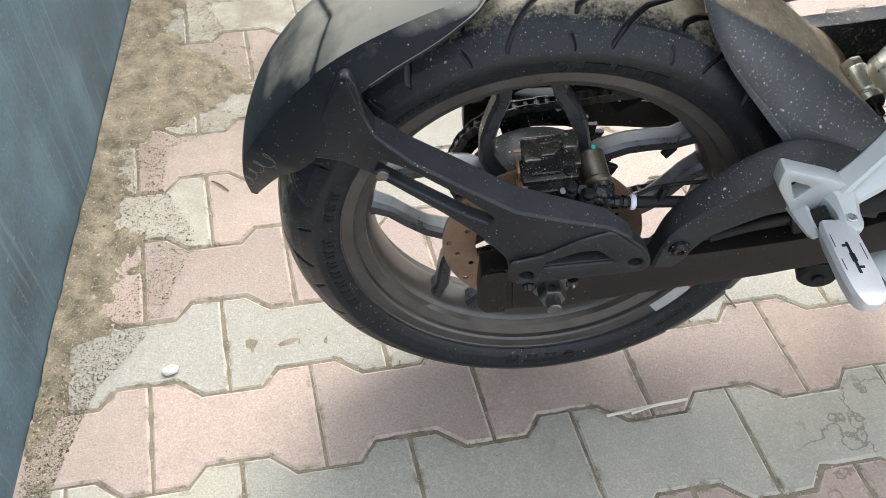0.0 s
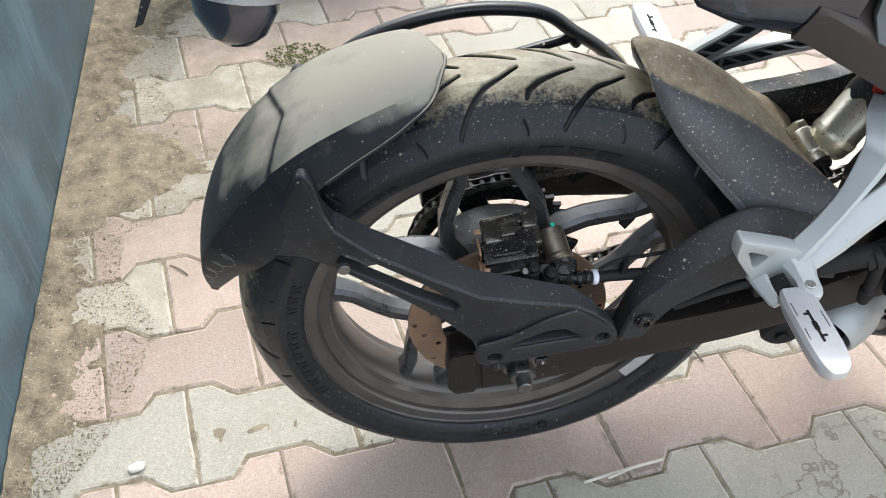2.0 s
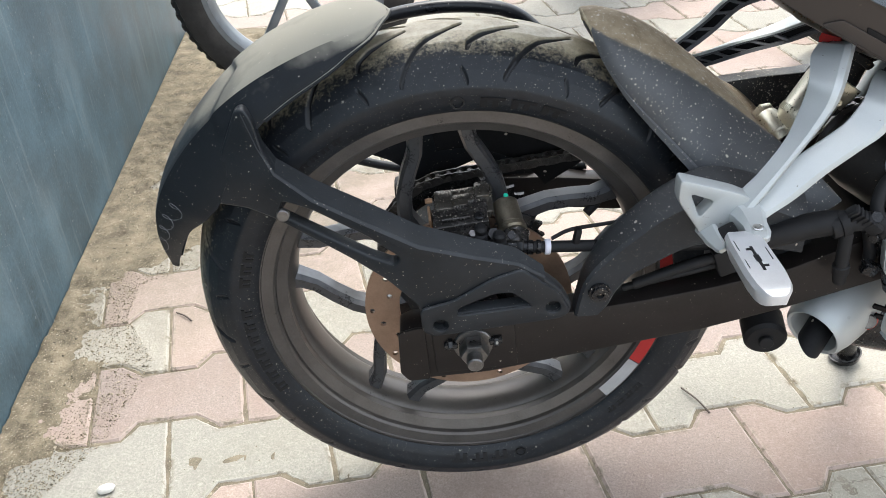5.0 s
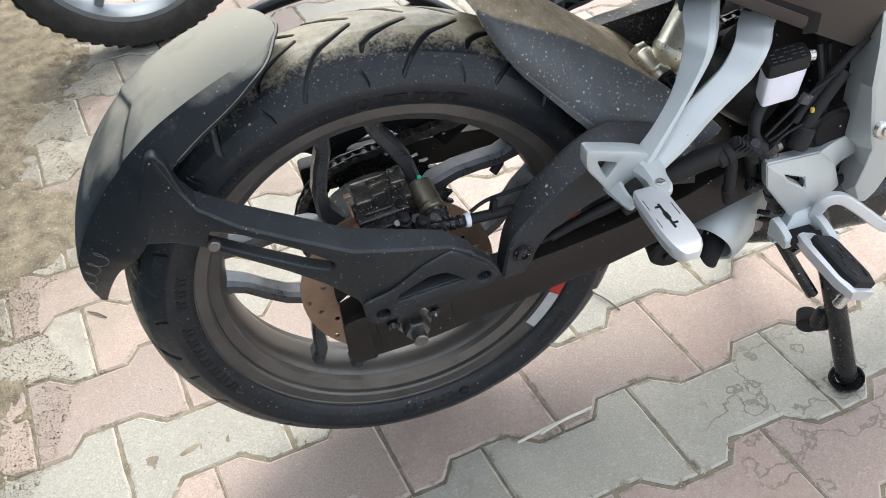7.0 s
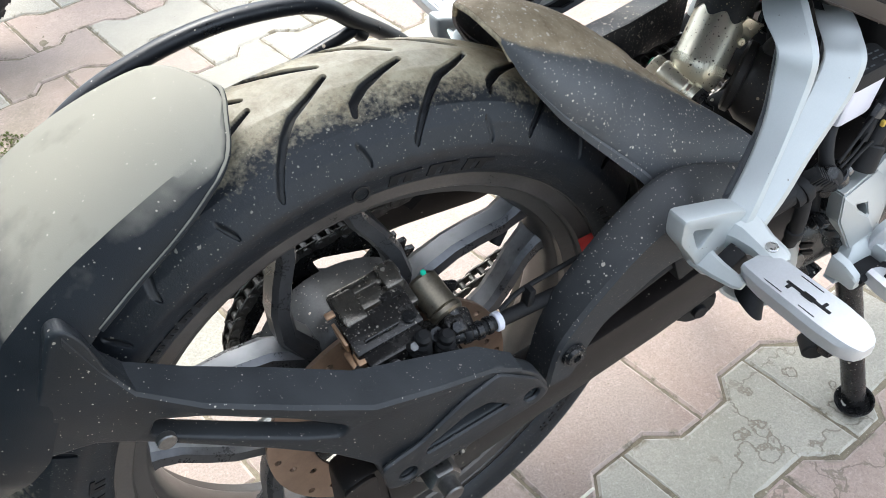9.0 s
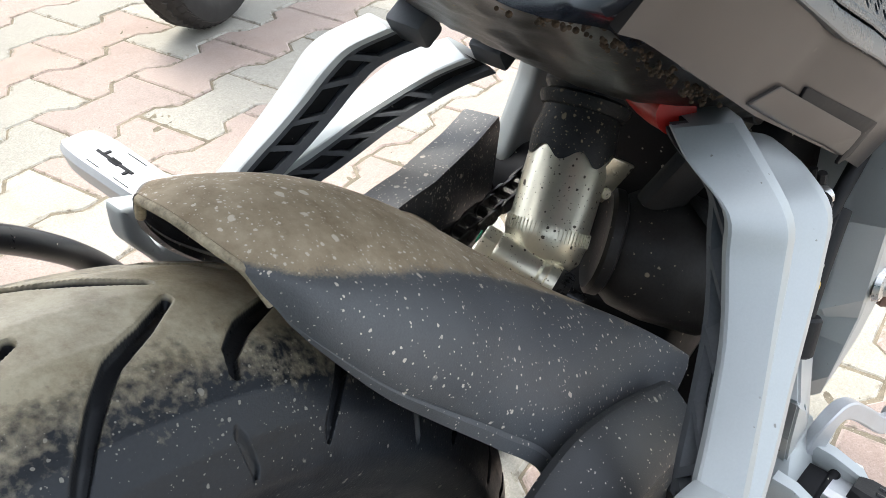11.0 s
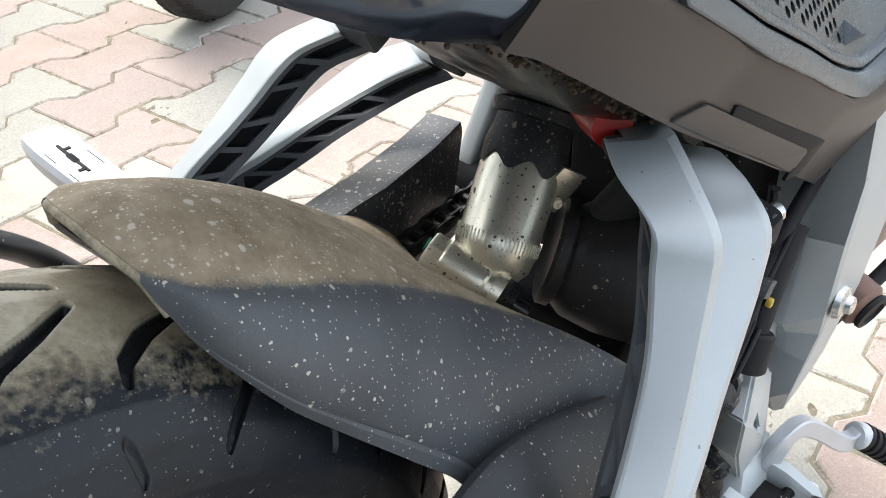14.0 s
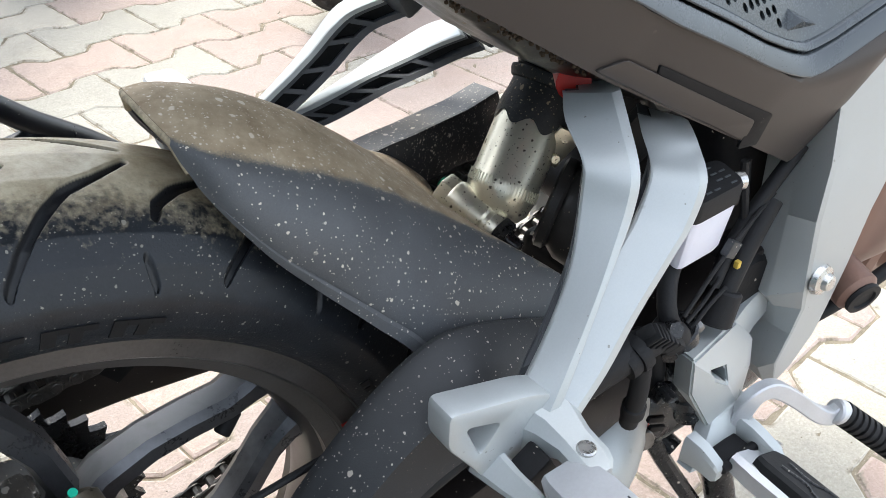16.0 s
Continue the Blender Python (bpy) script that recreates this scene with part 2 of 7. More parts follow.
    for sx, sy in ((70, 300), (300, 70)):
        mp = N.new("ShaderNodeMapping")
        mp.inputs["Scale"].default_value = (sx, sy, 60)
        mp.inputs["Rotation"].default_value = (0, 0, 0.6)
        L(bent.outputs[0], mp.inputs["Vector"])
        fl = N.new("ShaderNodeTexNoise")
        fl.inputs["Scale"].default_value, fl.inputs["Detail"].default_value = 1.6, 1.0
        L(mp.outputs[0], fl.inputs["Vector"])
        out = mix(ramp(fl.outputs["Fac"], 0.63, 0.70, 0.0, 0.26), out, tuple(min(1, c * 1.4) for c in col))
    # hair cracks
    v = N.new("ShaderNodeTexVoronoi")
    v.feature = "DISTANCE_TO_EDGE"
    v.inputs["Scale"].default_value = 9
    wn_ = N.new("ShaderNodeTexNoise")
    wn_.inputs["Scale"].default_value, wn_.inputs["Detail"].default_value = 22, 5
    L(g, wn_.inputs["Vector"])
    sc = N.new("ShaderNodeVectorMath")
    sc.operation = "SCALE"
    sc.inputs[3].default_value = 0.14
    L(wn_.outputs["Color"], sc.inputs[0])
    ad = N.new("ShaderNodeVectorMath")
    ad.operation = "ADD"
    L(g, ad.inputs[0])
    L(sc.outputs[0], ad.inputs[1])
    L(ad.outputs[0], v.inputs["Vector"])
    pr_ = N.new("ShaderNodeMath")
    pr_.operation = "MULTIPLY"
    L(ramp(v.outputs["Distance"], 0.030, 0.008), pr_.inputs[0])
    far_ = N.new("ShaderNodeVectorMath")
    far_.operation = "DISTANCE"
    L(g, far_.inputs[0])
    far_.inputs[1].default_value = (0.52, -0.20, 0.0)
    mx = N.new("ShaderNodeMath")
    mx.operation = "MAXIMUM"
    L(ramp(tex(2.6, 2, 0.5), 0.66, 0.70, 0.0, 0.5), mx.inputs[0])
    L(ramp(far_.outputs["Value"], 0.17, 0.12, 0.0, 0.75), mx.inputs[1])
    L(mx.outputs[0], pr_.inputs[1])
    out = mix(pr_.outputs[0], out, (0.17, 0.145, 0.11))
    # pale worn arrises, dirt caught beside the joints
    ed = N.new("ShaderNodeAttribute")
    ed.attribute_name = "arris"
    out = mix(ramp(ed.outputs["Fac"], 0.75, 1.0, 0.0, 0.55), out, tuple(min(1, c * 1.28 + 0.02) for c in col))
    wear = N.new("ShaderNodeMath")
    wear.operation = "MULTIPLY"
    L(ramp(ed.outputs["Fac"], 0.1, 0.9), wear.inputs[0])
    L(ramp(tex(34, 6, 0.75), 0.50, 0.62), wear.inputs[1])
    out = mix(wear.outputs[0], out, (0.20, 0.175, 0.13))
    L(out, b.inputs["Base Color"])
    b.inputs["Roughness"].default_value = 0.88
    bn = N.new("ShaderNodeBump")
    bn.inputs["Strength"].default_value, bn.inputs["Distance"].default_value = 0.55, 0.002
    hs = N.new("ShaderNodeMath")
    hs.operation = "MULTIPLY_ADD"
    L(patch, hs.inputs[0])
    hs.inputs[1].default_value = 1.5
    L(grit, hs.inputs[2])
    sb = N.new("ShaderNodeMath")
    sb.operation = "SUBTRACT"
    L(hs.outputs[0], sb.inputs[0])
    L(pr_.outputs[0], sb.inputs[1])
    L(sb.outputs[0], bn.inputs["Height"])
    L(bn.outputs[0], b.inputs["Normal"])
    return m


M_PGREY = paver_material("grey concrete paver", (0.385, 0.364, 0.316), (0.255, 0.240, 0.192))
M_PPINK = paver_material("pink concrete paver", (0.385, 0.310, 0.272), (0.290, 0.205, 0.165))
M_BED = material("joint dirt", (0.185, 0.158, 0.115), 0.95, 0.0, 0.45, 30, 0.8, 420, specks=((0.40, 0.36, 0.28), 300, 0.5), spec=0.2)
M_SAND = material("loose sand", (0.185, 0.155, 0.108), 0.95, 0.0, 0.60, 26, 1.0, 420, specks=((0.44, 0.39, 0.30), 260, 0.6), spec=0.2)
M_GROUND = material("bare ground", (0.25, 0.21, 0.16), 0.95, 0.0, 0.25, 2, 0.4, 60)
def wall_material():
    """Blue-grey paint with upright scrapes and pale rub marks."""
    m = material("blue-grey wall paint", (0.078, 0.122, 0.145), 0.42, 0.0, 0.45, 9, 0.35, 160, specks=((0.22, 0.26, 0.27), 190, 0.16))
    N, L = m.node_tree.nodes, m.node_tree.links.new
    b = N["Principled BSDF"]
    src = b.inputs["Base Color"].links[0].from_socket
    pos = N.new("ShaderNodeNewGeometry").outputs["Position"]
    for (sx, sy, sz), lo, hi, amount in (((40, 75, 3.0), 0.60, 0.70, 0.30), ((60, 190, 11.0), 0.66, 0.72, 0.38), ((9, 9, 4.0), 0.55, 0.75, 0.30)):
        mp = N.new("ShaderNodeMapping")
        mp.inputs["Scale"].default_value, mp.inputs["Rotation"].default_value = (sx, sy, sz), (0.12, 0, 0)
        L(pos, mp.inputs["Vector"])
        n = N.new("ShaderNodeTexNoise")
        n.inputs["Scale"].default_value, n.inputs["Detail"].default_value = 1.0, 3.0
        L(mp.outputs[0], n.inputs["Vector"])
        r = N.new("ShaderNodeMapRange")
        for k, v in enumerate((lo, hi, 0.0, amount)):
            r.inputs[k + 1].default_value = v
        L(n.outputs["Fac"], r.inputs[0])
        x = N.new("ShaderNodeMix")
        x.data_type = "RGBA"
        L(r.outputs[0], x.inputs[0])
        L(src, x.inputs[6])
        x.inputs[7].default_value = (0.20, 0.25, 0.265, 1)
        src = x.outputs[2]
    L(src, b.inputs["Base Color"])
    return m


M_WALL = wall_material()


def tyre_material(name, crown):
    """Rubber with tan road dust on the crown, worn off towards the shoulder."""
    m = material(name, (0.0100, 0.0125, 0.0165), 0.40, 0.0, 0.3, 60, 0.25, 700, specks=((0.24, 0.23, 0.20), 430, 0.24), spec=0.34)
    nt = m.node_tree
    N, L = nt.nodes, nt.links.new
    b = N["Principled BSDF"]
    src = b.inputs["Base Color"].links[0].from_socket
    tc = N.new("ShaderNodeTexCoord")
    s = N.new("ShaderNodeSeparateXYZ")
    L(tc.outputs["Object"], s.inputs[0])
    ab = N.new("ShaderNodeMath")
    ab.operation = "ABSOLUTE"
    L(s.outputs[1], ab.inputs[0])
    nz = N.new("ShaderNodeTexNoise")
    nz.inputs["Scale"].default_value, nz.inputs["Detail"].default_value = 55, 10
    nz.inputs["Roughness"].default_value = 0.7
    L(tc.outputs["Object"], nz.inputs["Vector"])
    ad = N.new("ShaderNodeMath")
    ad.operation = "MULTIPLY_ADD"
    L(nz.outputs["Fac"], ad.inputs[0])
    ad.inputs[1].default_value = 0.05
    L(ab.outputs[0], ad.inputs[2])
    r = N.new("ShaderNodeMapRange")
    r.inputs[1].default_value, r.inputs[2].default_value = crown + 0.033, crown + 0.018
    r.inputs[3].default_value, r.inputs[4].default_value = 0.0, 0.88
    n3 = N.new("ShaderNodeTexNoise")
    n3.inputs["Scale"].default_value, n3.inputs["Detail"].default_value = 320, 4
    L(tc.outputs["Object"], n3.inputs["Vector"])
    a3 = N.new("ShaderNodeMath")
    a3.operation = "MULTIPLY_ADD"
    L(n3.outputs["Fac"], a3.inputs[0])
    a3.inputs[1].default_value = 0.034
    L(ad.outputs[0], a3.inputs[2])
    r.inputs[1].default_value, r.inputs[2].default_value = crown + 0.055, crown + 0.034
    L(a3.outputs[0], r.inputs[0])
    x = N.new("ShaderNodeMix")
    x.data_type = "RGBA"
    L(r.outputs[0], x.inputs[0])
    L(src, x.inputs[6])
    # browner and greyer patches within the dust
    n4 = N.new("ShaderNodeTexNoise")
    n4.inputs["Scale"].default_value, n4.inputs["Detail"].default_value, n4.inputs["Roughness"].default_value = 48, 9, 0.78
    L(tc.outputs["Object"], n4.inputs["Vector"])
    r4 = N.new("ShaderNodeMapRange")
    r4.inputs[1].default_value, r4.inputs[2].default_value = 0.40, 0.64
    L(n4.outputs["Fac"], r4.inputs[0])
    x4 = N.new("ShaderNodeMix")
    x4.data_type = "RGBA"
    L(r4.outputs[0], x4.inputs[0])
    x4.inputs[6].default_value, x4.inputs[7].default_value = (0.40, 0.36, 0.265, 1), (0.235, 0.195, 0.130, 1)
    L(x4.outputs[2], x.inputs[7])
    gr = N.new("ShaderNodeAttribute")
    gr.attribute_name = "groove"
    rg = N.new("ShaderNodeMapRange")
    rg.inputs[1].default_value, rg.inputs[2].default_value = 0.25, 0.6
    L(gr.outputs["Fac"], rg.inputs[0])
    x2 = N.new("ShaderNodeMix")
    x2.data_type = "RGBA"
    L(rg.outputs[0], x2.inputs[0])
    L(x.outputs[2], x2.inputs[6])
    x2.inputs[7].default_value = (0.012, 0.013, 0.015, 1)
    L(x2.outputs[2], b.inputs["Base Color"])
    return m


M_TYRE = tyre_material("dusty tyre rubber", 0.033)

# ---- mesh tools ----
def obj_from(name, verts, faces, mat, parent=None, label="", sharp=38.0, m=None):
    me = bpy.data.meshes.new(name)
    me.from_pydata([tuple(v) for v in verts], [], [tuple(f) for f in faces])
    return finish(name, me, mat, parent, label, sharp, m)


def finish(name, me, mat, parent, label, sharp, m=None):
    for k in (mat if isinstance(mat, (list, tuple)) else [mat]):
        me.materials.append(k)
    if sharp:
        me.shade_smooth()
        me.set_sharp_from_angle(angle=radians(sharp))
    ob = new(name, me)
    if m is not None:
        ob.matrix_world = m
    if parent is not None:
        ob.parent = parent
    if label:
        tagged(ob, label)
    return ob


def part(name, bm, mat, parent, label="", sharp=38.0, m=None):
    bmesh.ops.recalc_face_normals(bm, faces=bm.faces)
    me = bpy.data.meshes.new(name)
    bm.to_mesh(me)
    bm.free()
    return finish(name, me, mat, parent, label, sharp, m)


def thing(name, label, category, group="", at=(0, 0, 0)):
    ob = new(name)
    ob.empty_display_size = 0.05
    ob.location = at
    return tagged(ob, label, category, group)


def fillet(poly, r, n=4):
    """The polygon with its corners rounded by up to r."""
    out, k = [], len(poly)
    for i in range(k):
        p, a, b = Vector(poly[i]), Vector(poly[i - 1]), Vector(poly[(i + 1) % k])
        da, db = (a - p), (b - p)
        d = min(r, da.length * 0.45, db.length * 0.45)
        s, e = p + da.normalized() * d, p + db.normalized() * d
        for j in range(n + 1):
            t = j / n
            out.append(tuple((1 - t) ** 2 * s + 2 * t * (1 - t) * p + t * t * e))
    return out


def plate(outer, holes=(), thick=0.01, y0=0.0, yf=None, bevel=0.0015, seg=2):
    """A plate cut to an outline in x and z, from y0 to y0 + thick, bent by yf(x, z)."""
    bm = bmesh.new()
    edges = []
    for loop in (outer, *holes):
        vs = [bm.verts.new((x, y0, z)) for x, z in loop]
        edges += [bm.edges.new((vs[i], vs[(i + 1) % len(vs)])) for i in range(len(vs))]
    bmesh.ops.triangle_fill(bm, use_beauty=True, use_dissolve=False, edges=edges, normal=(0, -1, 0))
    ex = bmesh.ops.extrude_face_region(bm, geom=bm.faces[:])
    bmesh.ops.translate(bm, verts=[v for v in ex["geom"] if isinstance(v, bmesh.types.BMVert)], vec=(0, thick, 0))
    bmesh.ops.recalc_face_normals(bm, faces=bm.faces)
    if bevel:
        es = [e for e in bm.edges if len(e.link_faces) == 2 and abs(e.verts[0].co.y - e.verts[1].co.y) < 1e-6 and e.calc_face_angle(0) > 1.0]
        bmesh.ops.bevel(bm, geom=es, offset=bevel, segments=seg, affect="EDGES", profile=0.5)
    if yf:
        for v in bm.verts:
            v.co.y += yf(v.co.x, v.co.z)
    return bm


def add_box(bm, size, m, bevel=0.0, seg=2):
    g = bmesh.ops.create_cube(bm, size=1.0)
    vs = g["verts"]
    bmesh.ops.scale(bm, vec=size, verts=vs)
    if bevel:
        es = list({e for v in vs for e in v.link_edges})
        r = bmesh.ops.bevel(bm, geom=es, offset=bevel, segments=seg, affect="EDGES", profile=0.5)
        vs = list({v for f in r["faces"] for v in f.verts} | {v for v in vs if v.is_valid})
    bmesh.ops.transform(bm, matrix=m, verts=vs)
    return vs


def axis_matrix(a, b):
    a, b = Vector(a), Vector(b)
    d = b - a
    return Matrix.Translation(a) @ d.to_track_quat("Z", "Y").to_matrix().to_4x4(), d.length


def add_lathe(bm, profile, m, n=32, close=False):
    """profile: (radius, height) pairs turned round the z axis of m."""
    rings = []
    for r, h in profile:
        if r < 1e-6:
            rings.append([bm.verts.new(m @ Vector((0, 0, h)))])
        else:
            rings.append([bm.verts.new(m @ Vector((r * math.cos(2 * math.pi * i / n), r * math.sin(2 * math.pi * i / n), h))) for i in range(n)])
    pairs = list(zip(rings, rings[1:]))
    if close:
        pairs.append((rings[-1], rings[0]))
    for a, b in pairs:
        for i in range(n):
            j = (i + 1) % n
            if len(a) == 1 and len(b) == 1:
                continue
            if len(a) == 1:
                bm.faces.new((a[0], b[i], b[j]))
            elif len(b) == 1:
                bm.faces.new((a[i], b[0], a[j]))
            else:
                bm.faces.new((a[i], b[i], b[j], a[j]))


def add_rod(bm, a, b, r, n=16, cham=0.0, r2=None):
    m, l = axis_matrix(a, b)
    r2 = r if r2 is None else r2
    c = cham or min(r, r2, l) * 0.15
    add_lathe(bm, [(0, 0), (r - c, 0), (r, c), (r2, l - c), (r2 - c, l), (0, l)], m, n)


def add_hex(bm, a, b, r):
    m, l = axis_matrix(a, b)
    add_lathe(bm, [(0, 0), (r * 0.94, 0), (r, l * 0.12), (r, l * 0.85), (r * 0.9, l), (0, l)], m, 6)


def smooth_path(pts, per=6):
    """Points of a smooth curve through pts."""
    p = [Vector(q) for q in pts]
    p = [2 * p[0] - p[1], *p, 2 * p[-1] - p[-2]]
    out = []
    for i in range(1, len(p) - 2):
        for j in range(per):
            t = j / per
            a, b, c, d = p[i - 1], p[i], p[i + 1], p[i + 2]
            out.append(0.5 * ((2 * b) + (c - a) * t + (2 * a - 5 * b + 4 * c - d) * t * t + (3 * b - a - 3 * c + d) * t ** 3))
    out.append(p[-2])
    return out


def add_tube(bm, pts, r, n=12, per=6, caps=True, radii=None):
    path = smooth_path(pts, per) if per > 1 else [Vector(q) for q in pts]
    ref = Vector((0.3, 0.2, 1.0)).normalized()
    rings = []
    for i, p in enumerate(path):
        d = (path[min(i + 1, len(path) - 1)] - path[max(i - 1, 0)]).normalized()
        u = d.cross(ref)
        if u.length < 0.1:
            u = d.cross(Vector((1, 0, 0)))
        u.normalize()
        w = d.cross(u)
        ri = r if radii is None else float(np.interp(i / (len(path) - 1), np.linspace(0, 1, len(radii)), radii))
        rings.append([bm.verts.new(p + ri * (math.cos(2 * math.pi * k / n) * u + math.sin(2 * math.pi * k / n) * w)) for k in range(n)])
    for a, b in zip(rings, rings[1:]):
        for i in range(n):
            j = (i + 1) % n
            bm.faces.new((a[i], b[i], b[j], a[j]))
    if caps:
        bm.faces.new(rings[0])
        bm.faces.new(rings[-1][::-1])


def add_beam(bm, stations, section):
    """A bar through stations (centre, across, out, width, depth): section holds (u, v) in units of half width and half depth."""
    rings = []
    for c, across, out, w, d in stations:
        c, across, out = Vector(c), Vector(across).normalized(), Vector(out).normalized()
        rings.append([bm.verts.new(c + across * (u * w / 2) + out * (v * d / 2)) for u, v in section])
    n = len(section)
    for a, b in zip(rings, rings[1:]):
        for i in range(n):
            j = (i + 1) % n
            bm.faces.new((a[i], b[i], b[j], a[j]))
    bm.faces.new(rings[0])
    bm.faces.new(rings[-1][::-1])


def shell(fn, nu, nv, thick):
    """A sheet from fn(u, v) in 0..1 with the given thickness, as vertices and faces."""
    g = np.array([[fn(i / nu, j / nv) for j in range(nv + 1)] for i in range(nu + 1)], float)
    du, dv = np.gradient(g, axis=0), np.gradient(g, axis=1)
    nrm = np.cross(du, dv)
    nrm /= np.linalg.norm(nrm, axis=2, keepdims=True) + 1e-12
    inner = g - nrm * thick
    verts = np.vstack([g.reshape(-1, 3), inner.reshape(-1, 3)])
    W = nv + 1
    off = (nu + 1) * W
    faces = []
    for i in range(nu):
        for j in range(nv):
            a = i * W + j
            faces.append((a, a + W, a + W + 1, a + 1))
            faces.append((off + a, off + a + 1, off + a + W + 1, off + a + W))
    for j in range(nv):
        for i, fl in ((0, 0), (nu, 1)):
            a = i * W + j
            f = (a, a + 1, off + a + 1, off + a)
            faces.append(f if fl == 0 else f[::-1])
    for i in range(nu):
        for j, fl in ((0, 1), (nv, 0)):
            a = i * W + j
            f = (a, a + W, off + a + W, off + a)
            faces.append(f if fl == 0 else f[::-1])
    return verts, faces

# ---- ground, pavers, wall ----
ground = obj_from("ground", [(-60, -60, -0.05), (60, -60, -0.05), (60, 60, -0.05), (-60, 60, -0.05)], [(0, 1, 2, 3)], M_GROUND, None, "", 0)
tagged(ground, "bare sandy ground around the paved yard", "ground", "", "structure")

WX = lambda y: -0.705 - 0.036 * y
wall_y0, wall_y1, wall_h = -1.6, 1.90, 1.35
bm = bmesh.new()
q = [(WX(wall_y0), wall_y0), (WX(wall_y1), wall_y1), (WX(wall_y1) - 0.22, wall_y1 + 0.01), (WX(wall_y0) - 0.22, wall_y0 + 0.01)]
lo, hi = [bm.verts.new((x, y, -0.05)) for x, y in q], [bm.verts.new((x, y, wall_h)) for x, y in q]
bm.faces.new(lo[::-1]), bm.faces.new(hi)
for i in range(4):
    bm.faces.new((lo[i], lo[(i + 1) % 4], hi[(i + 1) % 4], hi[i]))
bmesh.ops.bevel(bm, geom=bm.edges[:], offset=0.006, segments=2, affect="EDGES")
wall_side = tagged(part("wall_side", bm, M_WALL, None, "", 30), "scuffed blue-grey painted wall standing on the pavers", "wall", "", "structure")


# ---- the motorcycle on its centre stand: x ahead, y to its left, rear axle over the origin ----
AX = 0.337
WM = Matrix.Translation((0, 0, AX)) @ Matrix.Rotation(radians(-90), 4, "X")
MID = -0.010
bike = thing("motorcycle", "black and silver motorcycle on its centre stand on the pavers", "motorcycle")


def polar(r, deg, y=0.0):
    return Vector((r * math.cos(radians(deg)), y, AX + r * math.sin(radians(deg))))


# -- rear wheel
def build_wheel():
    bm = bmesh.new()
    half = [(0.2335, 0.0515), (0.2325, 0.0500), (0.2200, 0.0492), (0.2175, 0.0465), (0.2165, 0.0390), (0.2110, 0.0360), (0.2090, 0.0290), (0.2030, 0.0250), (0.1985, 0.0180), (0.1960, 0.0080)]
    prof = [(r, -y) for r, y in half] + [(r, y) for r, y in reversed(half)]
    prof += [(0.2335, 0.0535), (0.2365, 0.0535), (0.2368, 0.050), (0.205, 0.036), (0.205, -0.036), (0.2368, -0.050), (0.2365, -0.0535), (0.2335, -0.0535)]
    add_lathe(bm, prof, WM, 160, close=True)
    rim = part("rear_wheel", bm, M_RIM, bike, "anthracite cast alloy wheel rim", 30)
    # spokes in five pairs, bent near the rim
    bm = bmesh.new()
    sect = [(-1, -0.55), (-0.55, -1), (0.55, -1), (1, -0.55), (1, 0.6), (0.6, 1), (-0.6, 1), (-1, 0.6)]
    sta = []
    for r, a, y, w, d in ((0.206, 8.0, 0.000, 0.026, 0.036), (0.192, 8.4, -0.002, 0.018, 0.030), (0.176, 10.0, -0.004, 0.0165, 0.028), (0.156, 15.5, -0.006, 0.0165, 0.028), (0.136, 22.0, -0.008, 0.017, 0.028), (0.112, 29.0, -0.009, 0.018, 0.030), (0.050, 38.0, -0.008, 0.026, 0.034)):
        c = Vector((r * math.cos(radians(a)), y, r * math.sin(radians(a))))
        sta.append([c, None, (0, -1, 0), w, d])
    for i, s in enumerate(sta):
        d = sta[min(i + 1, 6)][0] - sta[max(i - 1, 0)][0]
        s[1] = d.cross(Vector((0, 1, 0)))
    add_beam(bm, sta, sect)
    bmesh.ops.recalc_face_normals(bm, faces=bm.faces)
    right = bpy.data.meshes.new("spoke")
    bm.to_mesh(right)
    bmesh.ops.scale(bm, vec=(1, 1, -1), verts=bm.verts)
    bmesh.ops.reverse_faces(bm, faces=bm.faces)
    left = bpy.data.meshes.new("spoke")
    bm.to_mesh(left)
    bm.free()
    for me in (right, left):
        me.materials.append(M_SPOKE_SHEEN)
        me.shade_smooth()
        me.set_sharp_from_angle(angle=radians(30))
    for k in range(5):
        a = SPOKE0 + 72 * k
        for me in (right, left):
            s = new("spoke", me)
            s.matrix_world = Matrix.Translation((0, 0, AX)) @ Matrix.Rotation(radians(-a), 4, "Y")
            s.parent = rim
    # hub and its cush drum
    bm = bmesh.new()
    add_lathe(bm, [(0.018, -0.075), (0.03, -0.075), (0.034, -0.070), (0.036, -0.052), (0.044, -0.047), (0.060, -0.037), (0.076, -0.022), (0.083, -0.010), (0.084, 0.004), (0.084, 0.040), (0.076, 0.046), (0.03, 0.05), (0.018, 0.05)], WM, 64)
    part("hub", bm, M_HUB, rim, "dark cast wheel hub", 35)
    # brake disc with drilled ring
    holes = []
    for k in range(10):
        for r, o in ((0.109, 0), (0.100, 11), (0.090, 24)):
            c = (r * math.cos(radians(36 * k + o)), AX + r * math.sin(radians(36 * k + o)))
            holes.append([(c[0] + 0.0033 * math.cos(radians(q)), c[1] + 0.0033 * math.sin(radians(q))) for q in range(0, 360, 45)])
    ring = lambda r, n: [(r * math.cos(2 * math.pi * i / n), AX + r * math.sin(2 * math.pi * i / n)) for i in range(n)]
    bm = plate(ring(0.1165, 96), [ring(0.078, 72), *holes], 0.004, -0.062, bevel=0)
    part("brake_disc", bm, M_DISC, rim, "drilled brake disc with brown rust film", 30)
    bm = bmesh.new()
